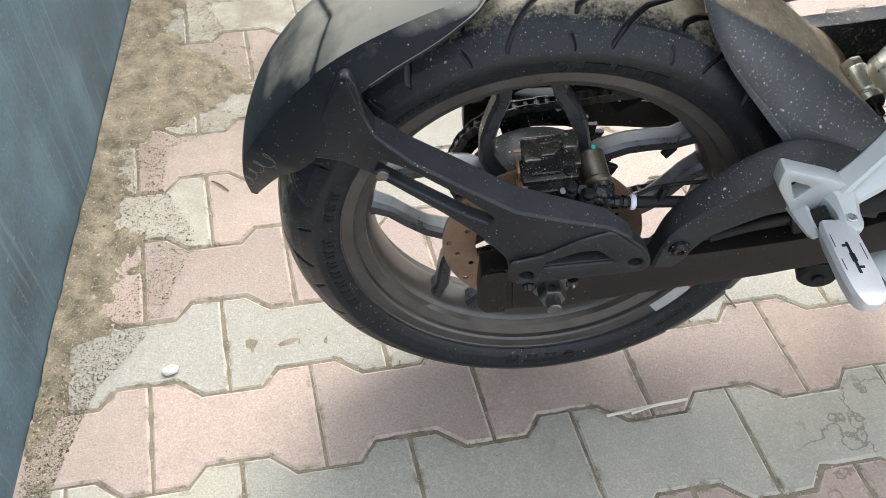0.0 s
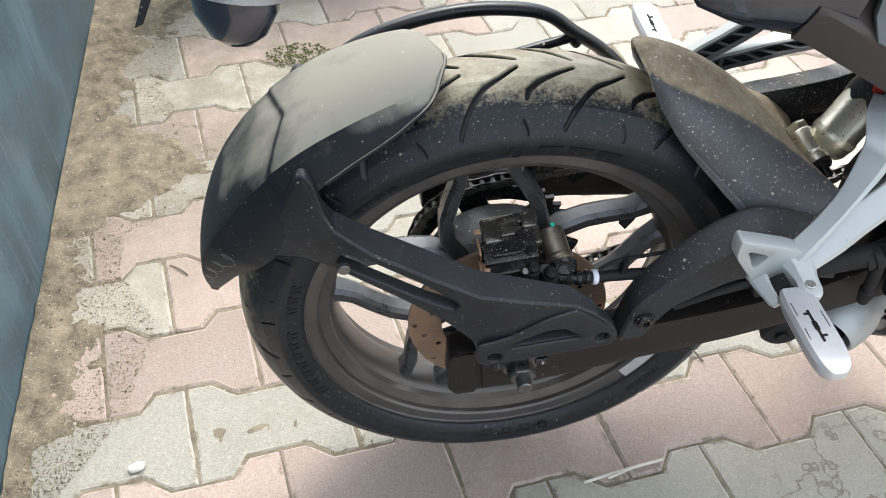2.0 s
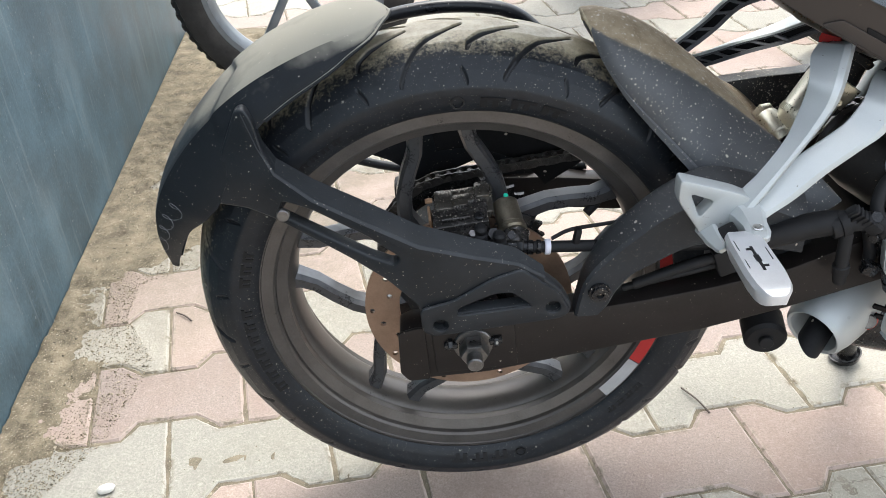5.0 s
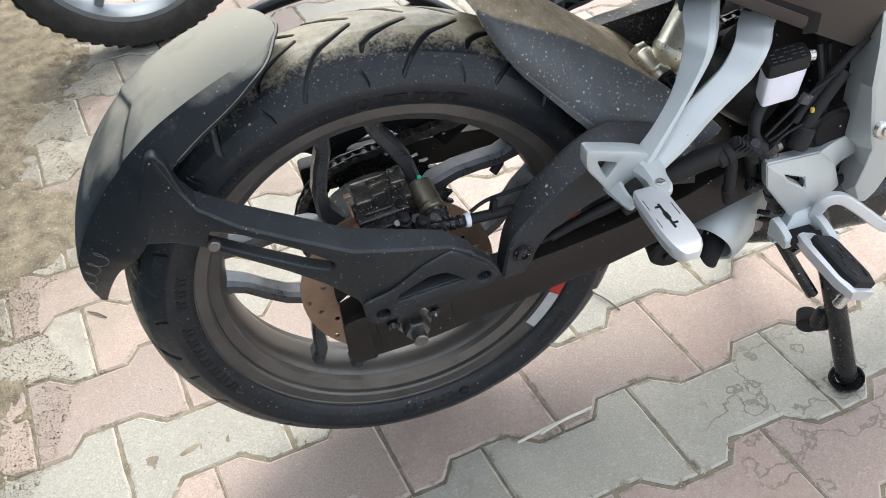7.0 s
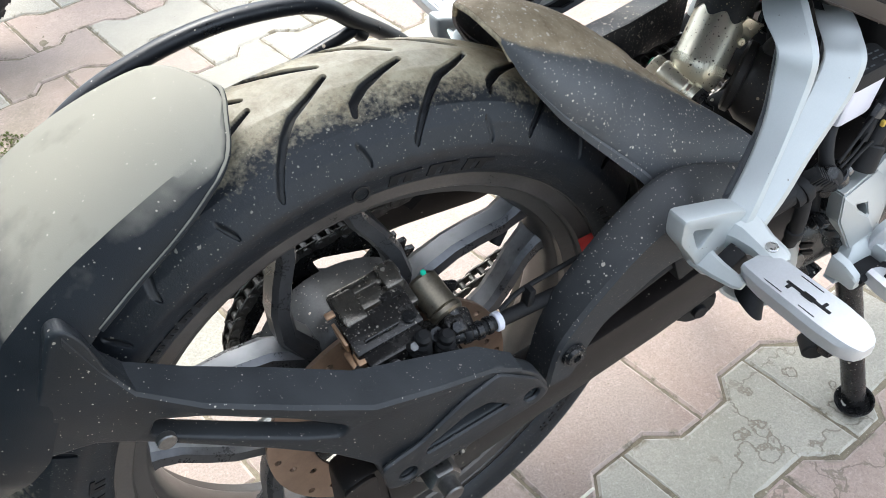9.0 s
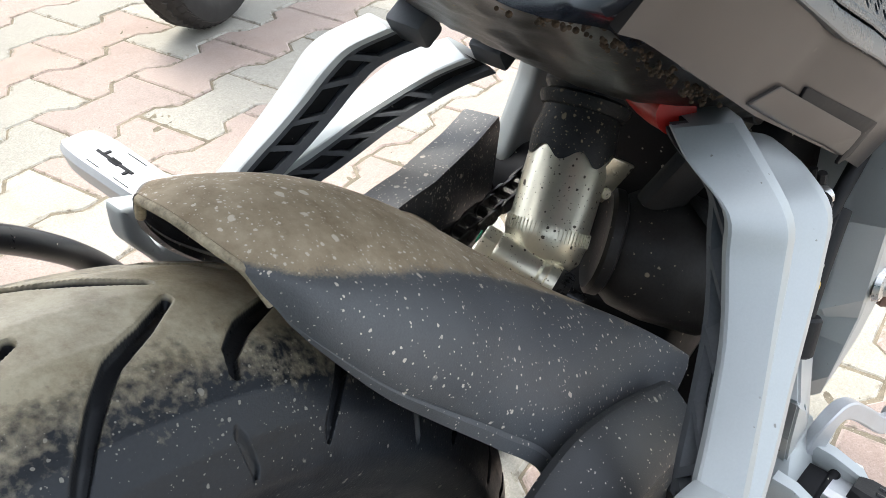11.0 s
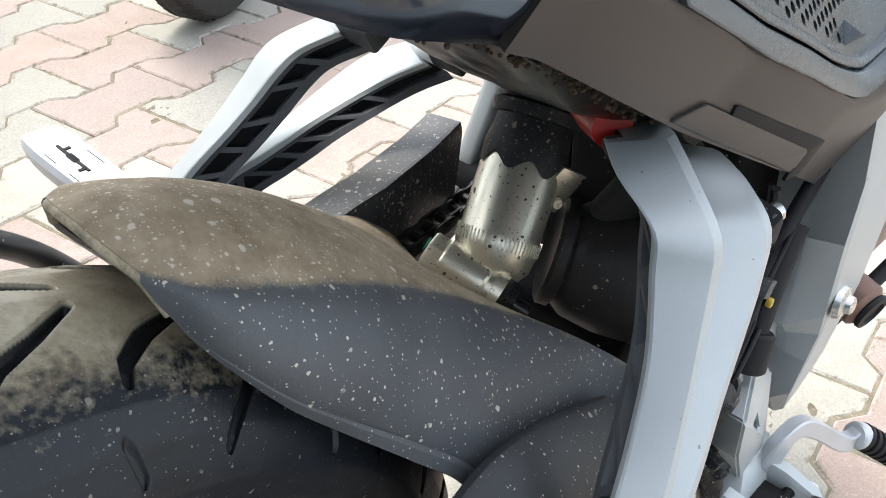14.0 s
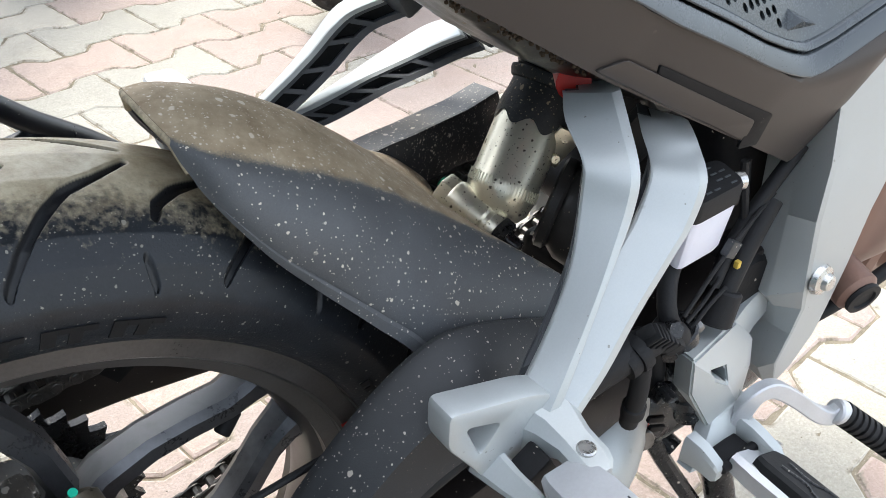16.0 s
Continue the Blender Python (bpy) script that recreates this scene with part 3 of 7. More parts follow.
    for k in range(6):
        c = polar(0.070, 60 * k + 20, -0.0575)
        add_box(bm, (0.045, 0.006, 0.018), Matrix.Translation(c) @ Matrix.Rotation(radians(-(60 * k + 20)), 4, "Y"), 0.002)
    add_lathe(bm, [(0.02, -0.066), (0.052, -0.066), (0.055, -0.060), (0.052, -0.054), (0.02, -0.054)], WM, 48)
    part("disc_carrier", bm, M_BLACK, rim, "", 35)
    # tyre with cut grooves
    yk = [0, 0.02, 0.035, 0.048, 0.057, 0.0625, 0.0648, 0.0650, 0.0645, 0.0615, 0.0575, 0.0545]
    rk = [0.307, 0.3045, 0.299, 0.290, 0.279, 0.2685, 0.2635, 0.2625, 0.2565, 0.2450, 0.2375, 0.2345]
    L = np.concatenate([[0], np.cumsum(np.hypot(np.diff(yk), np.diff(rk)))])
    s = np.concatenate([np.linspace(0, L[5], 88), np.linspace(L[5], L[-1], 16)[1:]])
    yy, rr = np.interp(s, L, yk), np.interp(s, L, rk)
    yy, rr = np.concatenate([-yy[::-1], yy[1:]]), np.concatenate([rr[::-1], rr[1:]])
    pitch = 360 / 17
    th = np.concatenate([np.arange(25, 185, 0.11), np.arange(185, 385, 0.4)])
    na = len(th)
    T, Y = np.meshgrid(th, yy, indexing="ij")
    depth = np.zeros_like(T)

    def groove(pts, w0, w1, side, phase, d):
        """A channel along (degrees, y) stations of one pitch, with a tapering half width."""
        ph = (T - phase) % pitch
        z = side * Y
        p = np.array(pts, float)
        best = np.full(T.shape, 9.0)
        for k in range(len(p) - 1):
            for lap in (-2, -1, 0, 1):
                ax_, ay_ = (p[k, 0] + lap * pitch) * 0.00524, p[k, 1]
                bx_, by_ = (p[k + 1, 0] + lap * pitch) * 0.00524, p[k + 1, 1]
                X = ph * 0.00524
                q = np.clip(((X - ax_) * (bx_ - ax_) + (z - ay_) * (by_ - ay_)) / ((bx_ - ax_) ** 2 + (by_ - ay_) ** 2), 0, 1)
                dd = np.hypot(X - ax_ - q * (bx_ - ax_), z - ay_ - q * (by_ - ay_))
                f = (k + q) / (len(p) - 1)
                best = np.minimum(best, dd - (w0 + (w1 - w0) * np.sin(np.pi * np.clip(f * 0.8 + 0.1, 0, 1))))
        e = np.clip(0.5 - best / 0.0015, 0, 1)
        return e * e * (3 - 2 * e) * d

    long_g = [(0.0, 0.006), (3.2, 0.018), (6.5, 0.027), (9.0, 0.039), (12.8, 0.0595)]
    mid_g = [(10.6, 0.007), (14.5, 0.017), (17.6, 0.025), (19.8, 0.034), (20.3, 0.041)]
    dash = [(21.6, 0.0555), (20.6, 0.0615)]
    for side, phase in ((-1, 88.9), (1, 78.2)):
        for pts, w0, w1, d in ((long_g, 0.0012, 0.0030, 0.005), (mid_g, 0.0012, 0.0034, 0.005), (dash, 0.0013, 0.0016, 0.004)):
            depth = np.maximum(depth, groove(pts, w0, w1, side, phase, d))
    depth *= (rr > 0.262)[None, :]
    R = rr[None, :] - depth
    ny = len(yy)
    V = np.stack([R * np.cos(np.radians(T)), Y, R * np.sin(np.radians(T))], -1).reshape(-1, 3)
    i, j = np.meshgrid(np.arange(na), np.arange(ny - 1), indexing="ij")
    a, b = i * ny + j, ((i + 1) % na) * ny + j
    F = np.stack([a, a + 1, b + 1, b], -1).reshape(-1, 4)
    tyre = obj_from("tyre", V, F.tolist(), M_TYRE, None, "black sport tyre with tan dust on its tread", 50)
    cut = tyre.data.attributes.new("groove", "FLOAT", "POINT")
    cut.data.foreach_set("value", np.clip(depth / 0.004, 0, 1).reshape(-1))
    tyre.location = (0, 0, AX)
    tyre.parent = rim
    # raised side-wall marks as plain bars, one part a mark
    for a0, a1, nb, r0, r1 in ((86.0, 64.5, 3, 0.242, 0.2535), (280.0, 262.0, 3, 0.242, 0.2535), (206.0, 176.0, 7, 0.243, 0.2545), (170.0, 158.0, 3, 0.243, 0.2545), (135.0, 118.0, 5, 0.244, 0.250), (326.0, 312.0, 4, 0.244, 0.250), (30.0, 14.0, 4, 0.244, 0.250)):
        for k in range(nb):
            bm = bmesh.new()
            step = (a1 - a0) / nb
            b0, b1 = a0 + step * (k + 0.08), a0 + step * (k + 0.86)
            pieces = ((b0, b0 + (b1 - b0) * 0.28, r0, r1), (b0 + (b1 - b0) * 0.28, b0 + (b1 - b0) * 0.5, r1 - (r1 - r0) * 0.3, r1), (b0 + (b1 - b0) * 0.5, b0 + (b1 - b0) * 0.75, r0, r1), (b0 + (b1 - b0) * 0.75, b1, r1 - (r1 - r0) * 0.3, r1))
            for e0, e1, s0, s1 in pieces:
                q = []
                for dy in (0.0, 0.0022):
                    for e, r in ((e0, s0), (e1, s0), (e1, s1), (e0, s1)):
                        y_ = np.interp(r, [0.2345, 0.2375, 0.245, 0.2565], [0.0545, 0.0575, 0.0615, 0.0645])
                        q.append(bm.verts.new(polar(r, e, -(y_ - 0.0012 + dy))))
                for f in ((4, 5, 6, 7), (0, 1, 5, 4), (1, 2, 6, 5), (2, 3, 7, 6), (3, 0, 4, 7)):
                    bm.faces.new([q[x] for x in f])
            part("raised_bar", bm, M_LETTER, rim, "", 20)
    for a0 in (90.5, 283.5):
        bm = bmesh.new()
        m = Matrix.Translation(polar(0.248, a0, -0.0622)) @ Matrix.Rotation(radians(90), 4, "X")
        add_lathe(bm, [(0.0050, 0.001), (0.0052, 0.0022), (0.0066, 0.0022), (0.0068, 0.001)], m, 20)
        part("raised_ring", bm, M_LETTER, rim, "", 20)
    # reflective tape on the rim edge
    for nm, a0, a1, mt in (("red_tape", 21.5, -29.3, M_REDTAPE), ("white_tape", -29.6, -44.5, M_WHITETAPE)):
        bm = bmesh.new()
        vs = []
        for k in range(25):
            a = a0 + (a1 - a0) * k / 24
            vs.append((bm.verts.new(polar(0.2325, a, -0.0541)), bm.verts.new(polar(0.2190, a, -0.0505))))
        for p, q in zip(vs, vs[1:]):
            bm.faces.new((p[0], q[0], q[1], p[1]))
        part(nm, bm, mt, rim, "", 0)
    # sprocket
    prof = []
    nt_ = 39
    for k in range(nt_ * 4):
        a = 2 * math.pi * k / (nt_ * 4)
        r = (0.0945, 0.0975, 0.1030, 0.0975)[k % 4]
        prof.append((r * math.cos(a), AX + r * math.sin(a)))
    slots = []
    for k in range(5):
        a = radians(72 * k)
        slots.append(fillet([((r * math.cos(a + q)), AX + r * math.sin(a + q)) for r, q in ((0.062, -0.35), (0.084, -0.42), (0.084, 0.42), (0.062, 0.35))], 0.006))
    part("sprocket", plate(prof, slots, 0.006, 0.057, bevel=0), M_BLACK, rim, "oily black chain sprocket", 30)
    # valve stem
    bm = bmesh.new()
    add_rod(bm, polar(0.205, 33, 0.0), polar(0.170, 31, -0.012), 0.0045, 12)
    add_rod(bm, polar(0.176, 31.3, -0.010), polar(0.160, 30.5, -0.015), 0.0055, 12)
    part("valve", bm, M_RUBBER, rim)
    # axle with nut
    bm = bmesh.new()
    add_rod(bm, (0, -0.166, AX), (0, 0.15, AX), 0.0085, 20)
    add_hex(bm, (0, -0.133, AX), (0, -0.152, AX), 0.0155)
    add_rod(bm, (0, -0.126, AX), (0, -0.134, AX), 0.021, 28)
    part("axle", bm, M_GREASY, bike, "greasy dark steel axle with hexagon nut")
    return rim


SPOKE0 = 96.0
rear_wheel = build_wheel()


# -- chain
def build_chain():
    bm = bmesh.new()
    y = 0.060
    fc, fr = Vector((0.555, y, 0.470)), 0.034
    path = []
    rc = 0.1
    d = Vector((fc.x, 0, fc.z - AX))
    base = math.degrees(math.atan2(d.z, d.x))
    off = math.degrees(math.acos((rc - fr) / d.length))
    for k in range(25):
        a = base + off + (360 - 2 * off) * k / 24
        path.append(polar(rc, a, y))
    low = path[-1]
    for k in range(13):
        a = base - off + 2 * off * k / 12
        path.append(fc + Vector((fr * math.cos(radians(a)), 0, fr * math.sin(radians(a)))))
    path.append(path[0])
    seg = [0.0]
    for p, q in zip(path, path[1:]):
        seg.append(seg[-1] + (q - p).length)
    n = int(seg[-1] / 0.0127)
    pos = lambda s: Vector([np.interp(s % seg[-1], seg, [p[i] for p in path]) for i in range(3)])
    step = seg[-1] / n
    for k in range(n):
        a, b = pos(k * step), pos((k + 1) * step)
        t = (b - a).normalized()
        u = t.cross(Vector((0, 1, 0)))
        for sy in (-1, 1):
            o = 0.0062 if k % 2 else 0.0044
            ring = []
            for dy in (0.0, 0.0016):
                row = []
                for c, sgn in ((a, -1), (b, 1)):
                    for q in (-90, -45, 0, 45, 90):
                        ang = radians(q)
                        rad = 0.0052
                        row.append(bm.verts.new(c + t * (sgn * math.cos(ang) * rad) + u * (sgn * math.sin(ang) * rad) + Vector((0, sy * (o + dy), 0))))
                ring.append(row)
            m = len(ring[0])
            bm.faces.new(ring[0])
            bm.faces.new(ring[1][::-1])
            for i in range(m):
                bm.faces.new((ring[0][i], ring[1][i], ring[1][(i + 1) % m], ring[0][(i + 1) % m]))
        add_rod(bm, a + Vector((0, -0.0085, 0)), a + Vector((0, 0.0085, 0)), 0.0040, 8)
    part("chain", bm, material("oily chain steel", (0.11, 0.105, 0.10), 0.36, 0.85, 0.4, 90, 0.1, 400), bike, "greasy steel drive chain", 35)
    bm = bmesh.new()
    add_rod(bm, fc + Vector((0, -0.004, 0)), fc + Vector((0, 0.004, 0)), 0.032, 30)
    part("front_sprocket", bm, M_BLACK, bike)


build_chain()


# -- swingarm
def build_swingarm():
    low = [(-0.079, 0.300), (-0.070, 0.288), (0.017, 0.292), (0.132, 0.312), (0.245, 0.331), (0.330, 0.352), (0.470, 0.395), (0.52, 0.42)]
    top = [(0.52, 0.475), (0.44, 0.452), (0.330, 0.405), (0.252, 0.388), (0.181, 0.377), (0.104, 0.368), (-0.060, 0.362), (-0.077, 0.356)]
    arm = part("swingarm", plate(fillet(low + top, 0.006, 2), (), 0.034, -0.127, bevel=0.0035), M_ARM, bike, "satin brown-black box-section swingarm", 35)
    low2 = [(-0.08, 0.352), (0.02, 0.354), (0.115, 0.349), (0.205, 0.338), (0.33, 0.358), (0.47, 0.395), (0.52, 0.42)]
    part("left_beam", plate(fillet(low2 + [(x, z + 0.045) for x, z in low2[::-1]], 0.006, 2), (), 0.026, 0.115, bevel=0.0035), M_ARM, arm, "", 35)
    bm = bmesh.new()
    add_rod(bm, (0.345, -0.10, 0.395), (0.345, 0.10, 0.395), 0.030, 24)
    add_rod(bm, (0.505, -0.13, 0.445), (0.505, 0.13, 0.445), 0.027, 24)
    part("cross_tube", bm, M_DARK, arm)
    # end cap plate, seam and chain adjuster
    bm = plate(fillet([(-0.0800, 0.302), (-0.071, 0.2895), (-0.048, 0.2905), (-0.050, 0.361), (-0.060, 0.3615), (-0.0785, 0.356)], 0.004), (), 0.004, -0.1300, bevel=0.001)
    part("end_cap", bm, M_ARM, arm, "", 35)
    bm = bmesh.new()
    add_box(bm, (0.088, 0.004, 0.058), Matrix.Translation((0.002, -0.1285, 0.330)) @ Matrix.Rotation(radians(-3), 4, "Y"), 0.0015)
    part("axle_plate", bm, M_ARM, arm, "", 35)
    for sx in (-1, 1):
        bm = bmesh.new()
        add_rod(bm, (sx * 0.017, -0.133, AX + 0.003 + sx * 0.001), (sx * 0.031, -0.133, AX + 0.004 + sx * 0.002), 0.0045, 10)
        add_hex(bm, (sx * 0.022, -0.133, AX + 0.004), (sx * 0.027, -0.133, AX + 0.004), 0.0065)
        part("chain_adjuster", bm, M_BLACK, arm, "", 35)
    # moulded brace above the beam
    # from its foot to the front: rear contour, crease and lower edge as (x, z); a sloping speckled band runs between the first two
    back = [(0.108, 0.366), (0.113, 0.392), (0.120, 0.420), (0.136, 0.451), (0.160, 0.477), (0.185, 0.499), (0.206, 0.513), (0.224, 0.521), (0.242, 0.523), (0.270, 0.516), (0.303, 0.502), (0.335, 0.486)]
    crease = [(0.105, 0.374), (0.108, 0.394), (0.116, 0.420), (0.136, 0.444), (0.160, 0.466), (0.183, 0.485), (0.203, 0.497), (0.221, 0.503), (0.239, 0.505), (0.266, 0.499), (0.300, 0.486), (0.332, 0.470)]
    lower = [(0.131, 0.374), (0.140, 0.386), (0.146, 0.400), (0.160, 0.419), (0.176, 0.429), (0.194, 0.439), (0.212, 0.448), (0.230, 0.452), (0.248, 0.450), (0.272, 0.445), (0.302, 0.438), (0.332, 0.430)]
    bm = bmesh.new()
    rings = []
    for b, c, l in zip(*(smooth_path([(x, 0, z) for x, z in rail], 3) for rail in (back, crease, lower))):
        outer = -0.1425 + 0.06 * max(0.0, c.x - 0.25)
        b, c, l = Vector((b.x, -0.111, b.z)), Vector((c.x, outer, c.z)), Vector((l.x, outer, l.z))
        d = (l - c).normalized()
        rings.append([bm.verts.new(p) for p in (b + Vector((0, 0.004, -0.002)), b, b.lerp(c, 0.10) + Vector((0, -0.001, 0.001)), b.lerp(c, 0.88), c + d * 0.003, l - d * 0.0025, l + Vector((0, 0.003, 0)), l + Vector((0, 0.026, 0.004)))])
    for p, q in zip(rings, rings[1:]):
        for i in range(8):
            bm.faces.new((p[i], q[i], q[(i + 1) % 8], p[(i + 1) % 8]))
    bm.faces.new(rings[0])
    bm.faces.new(rings[-1][::-1])
    brace = part("brace", bm, M_BRACE, arm, "speckled black moulded brace", 28)
    bm = bmesh.new()
    add_lathe(bm, [(0, 0.003), (0.0035, 0.003), (0.004, 0.006), (0.0085, 0.006), (0.0095, 0.003), (0.011, 0.003), (0.0115, 0.0)], Matrix.Translation((0.129, -0.1430, 0.404)) @ Matrix.Rotation(radians(90), 4, "X"), 20)
    part("brace_bolt", bm, M_BLACK, brace)
    # dark rails and hose clip inside the brace's opening
    bm = bmesh.new()
    add_tube(bm, [(0.17, -0.118, 0.392), (0.235, -0.118, 0.415), (0.31, -0.115, 0.43)], 0.006)
    add_tube(bm, [(0.16, -0.112, 0.384), (0.24, -0.112, 0.402), (0.31, -0.112, 0.418)], 0.004)
    add_box(bm, (0.022, 0.02, 0.032), pose(0.262, -0.118, 0.418, 0, -20, 0), 0.003)
    part("hose_clip", bm, M_RUBBER, arm)
    return arm


swingarm = build_swingarm()


# -- tyre fender on its bracket
def build_fender():
    # (degrees round the axle from the front edge to the tail, half width, radius of the crown, fall of the sides)
    st = np.array([(101.0, 0.004, 0.3272, 0.001), (101.5, 0.012, 0.3280, 0.002), (102.5, 0.028, 0.3300, 0.004), (103.5, 0.044, 0.3318, 0.007), (105, 0.060, 0.3340, 0.010), (107, 0.069, 0.3368, 0.0135), (110, 0.0725, 0.3395, 0.022), (114, 0.077, 0.3420, 0.028), (119, 0.081, 0.3450, 0.032), (127, 0.084, 0.3500, 0.038), (138, 0.086, 0.3560, 0.052), (146, 0.084, 0.3590, 0.064), (151, 0.078, 0.3585, 0.058), (156, 0.064, 0.3560, 0.044), (162, 0.046, 0.3500, 0.032), (167, 0.028, 0.3430, 0.020), (171.5, 0.010, 0.3370, 0.008)])

    grid = np.arange(101.0, 171.51, 0.1)
    soft = []
    for k in (1, 2, 3):
        raw = np.interp(grid, st[:, 0], st[:, k])
        wide_ = np.convolve(np.pad(raw, 22, "edge"), np.hanning(45) / np.hanning(45).sum(), "valid")
        ease = np.clip((grid - 104.0) / 5.0, 0, 1)
        soft.append(raw * (1 - ease) + wide_ * ease)

    def fn(u, v):
        return at(101.0 + (171.5 - 101.0) * u ** 1.5, v)

    def at(a, v):
        w, r, fall = (np.interp(a, grid, q) for q in soft)
        s = 2 * v - 1
        k = abs(s)
        drop = fall * (0.10 * (k / 0.62) ** 2 if k < 0.62 else 0.10 + 0.90 * (k - 0.62) / 0.38)
        wide = w * (k / 0.62 * 0.80 if k < 0.62 else 0.80 + 0.20 * math.sin((k - 0.62) / 0.38 * math.pi / 2))
        step = 0.0022 * min(1.0, max(0.0, (131.0 - a + 60 * (wide - 0.03)) / 0.8))
        return polar(r - drop + step, a, math.copysign(wide, s) - 0.006)

    V, F = shell(fn, 150, 48, -0.0028)
    fender = obj_from("tyre_fender", V, F, M_FENDER, bike, "dusty black plastic rear tyre fender with grey top", 32)
    # rolled lip round its front edge
    lip = [at(a, 1.0) for a in (126, 120, 115, 111, 108, 106, 104.6, 103.6, 102.8, 102.0, 101.4)] + [at(101.0, 0.5)] + [at(a, 0.0) for a in (101.4, 102.0, 102.8, 103.6, 104.6, 106, 108, 111, 115, 120, 126)]
    bm = bmesh.new()
    add_tube(bm, lip, 0.0019, 10, 4)
    part("lip", bm, M_FENDER, fender, "scuffed pale rolled lip")
    # bracket, splayed from the swingarm foot in to the fender
    outer = [(-0.212, 0.604), (-0.203, 0.607), (-0.196, 0.596), (-0.191, 0.563), (-0.180, 0.537), (-0.150, 0.517), (-0.062, 0.480), (0.000, 0.463), (0.052, 0.450), (0.090, 0.414), (0.101, 0.392), (0.096, 0.381), (0.040, 0.374), (-0.024, 0.369), (-0.040, 0.367), (-0.050, 0.376), (-0.054, 0.405), (-0.082, 0.432), (-0.120, 0.455), (-0.190, 0.489), (-0.225, 0.500), (-0.250, 0.506), (-0.240, 0.545)]
    slot = fillet([(-0.186, 0.496), (-0.179, 0.511), (-0.150, 0.505), (-0.100, 0.483), (-0.068, 0.462), (-0.074, 0.453), (-0.096, 0.459), (-0.145, 0.479)], 0.004)
    win = fillet([(-0.016, 0.394), (-0.014, 0.403), (0.022, 0.418), (0.040, 0.418), (0.060, 0.400)], 0.004)
    hole = lambda x, z, r: [(x + r * math.cos(2 * math.pi * k / 16), z + r * 0.92 * math.sin(2 * math.pi * k / 16)) for k in range(16)]
    bend = lambda x, z: 0.060 * min(1.0, max(0.0, (-0.045 - x) / 0.17)) ** 1.1
    br = part("fender_bracket", plate(fillet(outer, 0.008), [slot, win, hole(-0.033, 0.383, 0.0085), hole(0.081, 0.397, 0.0085)], 0.018, -0.150, bend, bevel=0.003, seg=3), M_PLASTIC, bike, "matte black plastic fender bracket with a window", 35)
    # ridge along its upper edge
    bm = bmesh.new()
    pts = [(-0.206, 0.603), (-0.196, 0.570), (-0.184, 0.543), (-0.150, 0.519), (-0.100, 0.499), (-0.050, 0.479), (0.000, 0.464), (0.045, 0.452), (0.072, 0.434)]
    add_beam(bm, [((x, -0.150 + bend(x, z) + w / 2 - 0.001, z - 0.003), (0, 1, 0.12), (0.25, 0, 1), w, 0.008) for (x, z), w in zip(pts, (0.014, 0.020, 0.028, 0.036, 0.038, 0.036, 0.032, 0.026, 0.018))], [(-1, -1), (1, -1), (1, 0.4), (0.9, 1), (-0.85, 1), (-1, 0.4)])
    part("upper_rib", bm, M_PLASTIC, br, "", 30)
    boss = fillet([(-0.052, 0.376), (-0.04, 0.369), (0.090, 0.382), (0.099, 0.391), (0.088, 0.413), (0.050, 0.446), (0.020, 0.436), (-0.020, 0.412), (-0.053, 0.404)], 0.006)
    part("foot_boss", plate(boss, [win, hole(-0.033, 0.383, 0.0075), hole(0.081, 0.397, 0.0075)], 0.006, -0.1545, bevel=0.003), M_PLASTIC, br, "", 30)
    for x, z in ((-0.033, 0.383), (0.081, 0.397)):
        bm = bmesh.new()
        add_hex(bm, (x, -0.135, z), (x, -0.143, z), 0.0065)
        part("bracket_bolt", bm, M_BLACK, br)
    bm = bmesh.new()
    add_rod(bm, (-0.1785, -0.112, 0.503), (-0.1785, -0.118, 0.503), 0.0065, 14)
    part("bracket_screw", bm, M_GREASY, br)
    # left bracket, plain
    part("left_bracket", plate(fillet(outer, 0.008), [slot, win], 0.016, 0.125, lambda x, z: -0.055 * min(1.0, max(0.0, (-0.045 - x) / 0.17)), bevel=0.003), M_PLASTIC, bike, "", 35)
    # a faint looping scratch near the tail
    pts = []
    for k in range(46):
        t = k / 45
        a0 = 150.0 + 15.0 * t + 1.1 * math.cos(t * 26)
        pts.append(Vector(at(a0, 0.10 + 0.035 * math.sin(t * 26) + 0.03 * t)) + Vector((-0.0022, -0.0022, 0.0008)))
    bm = bmesh.new()
    add_tube(bm, pts, 0.00022, 5, 1)
    part("scratch", bm, M_PALE, fender, "faint pale looping scratch")
    return fender


fender = build_fender()


# -- hugger in front of the wheel
def glide(u, us, vals):
    """A smooth curve through (us, vals)."""
    us, vals = np.array(us, float), np.array(vals, float)
    sl = np.gradient(vals, us)
    i = int(min(max(np.searchsorted(us, u) - 1, 0), len(us) - 2))
    h = us[i + 1] - us[i]
    t = (u - us[i]) / h
    return float((2 * t ** 3 - 3 * t * t + 1) * vals[i] + (t ** 3 - 2 * t * t + t) * h * sl[i] + (3 * t * t - 2 * t ** 3) * vals[i + 1] + (t ** 3 - t * t) * h * sl[i + 1])


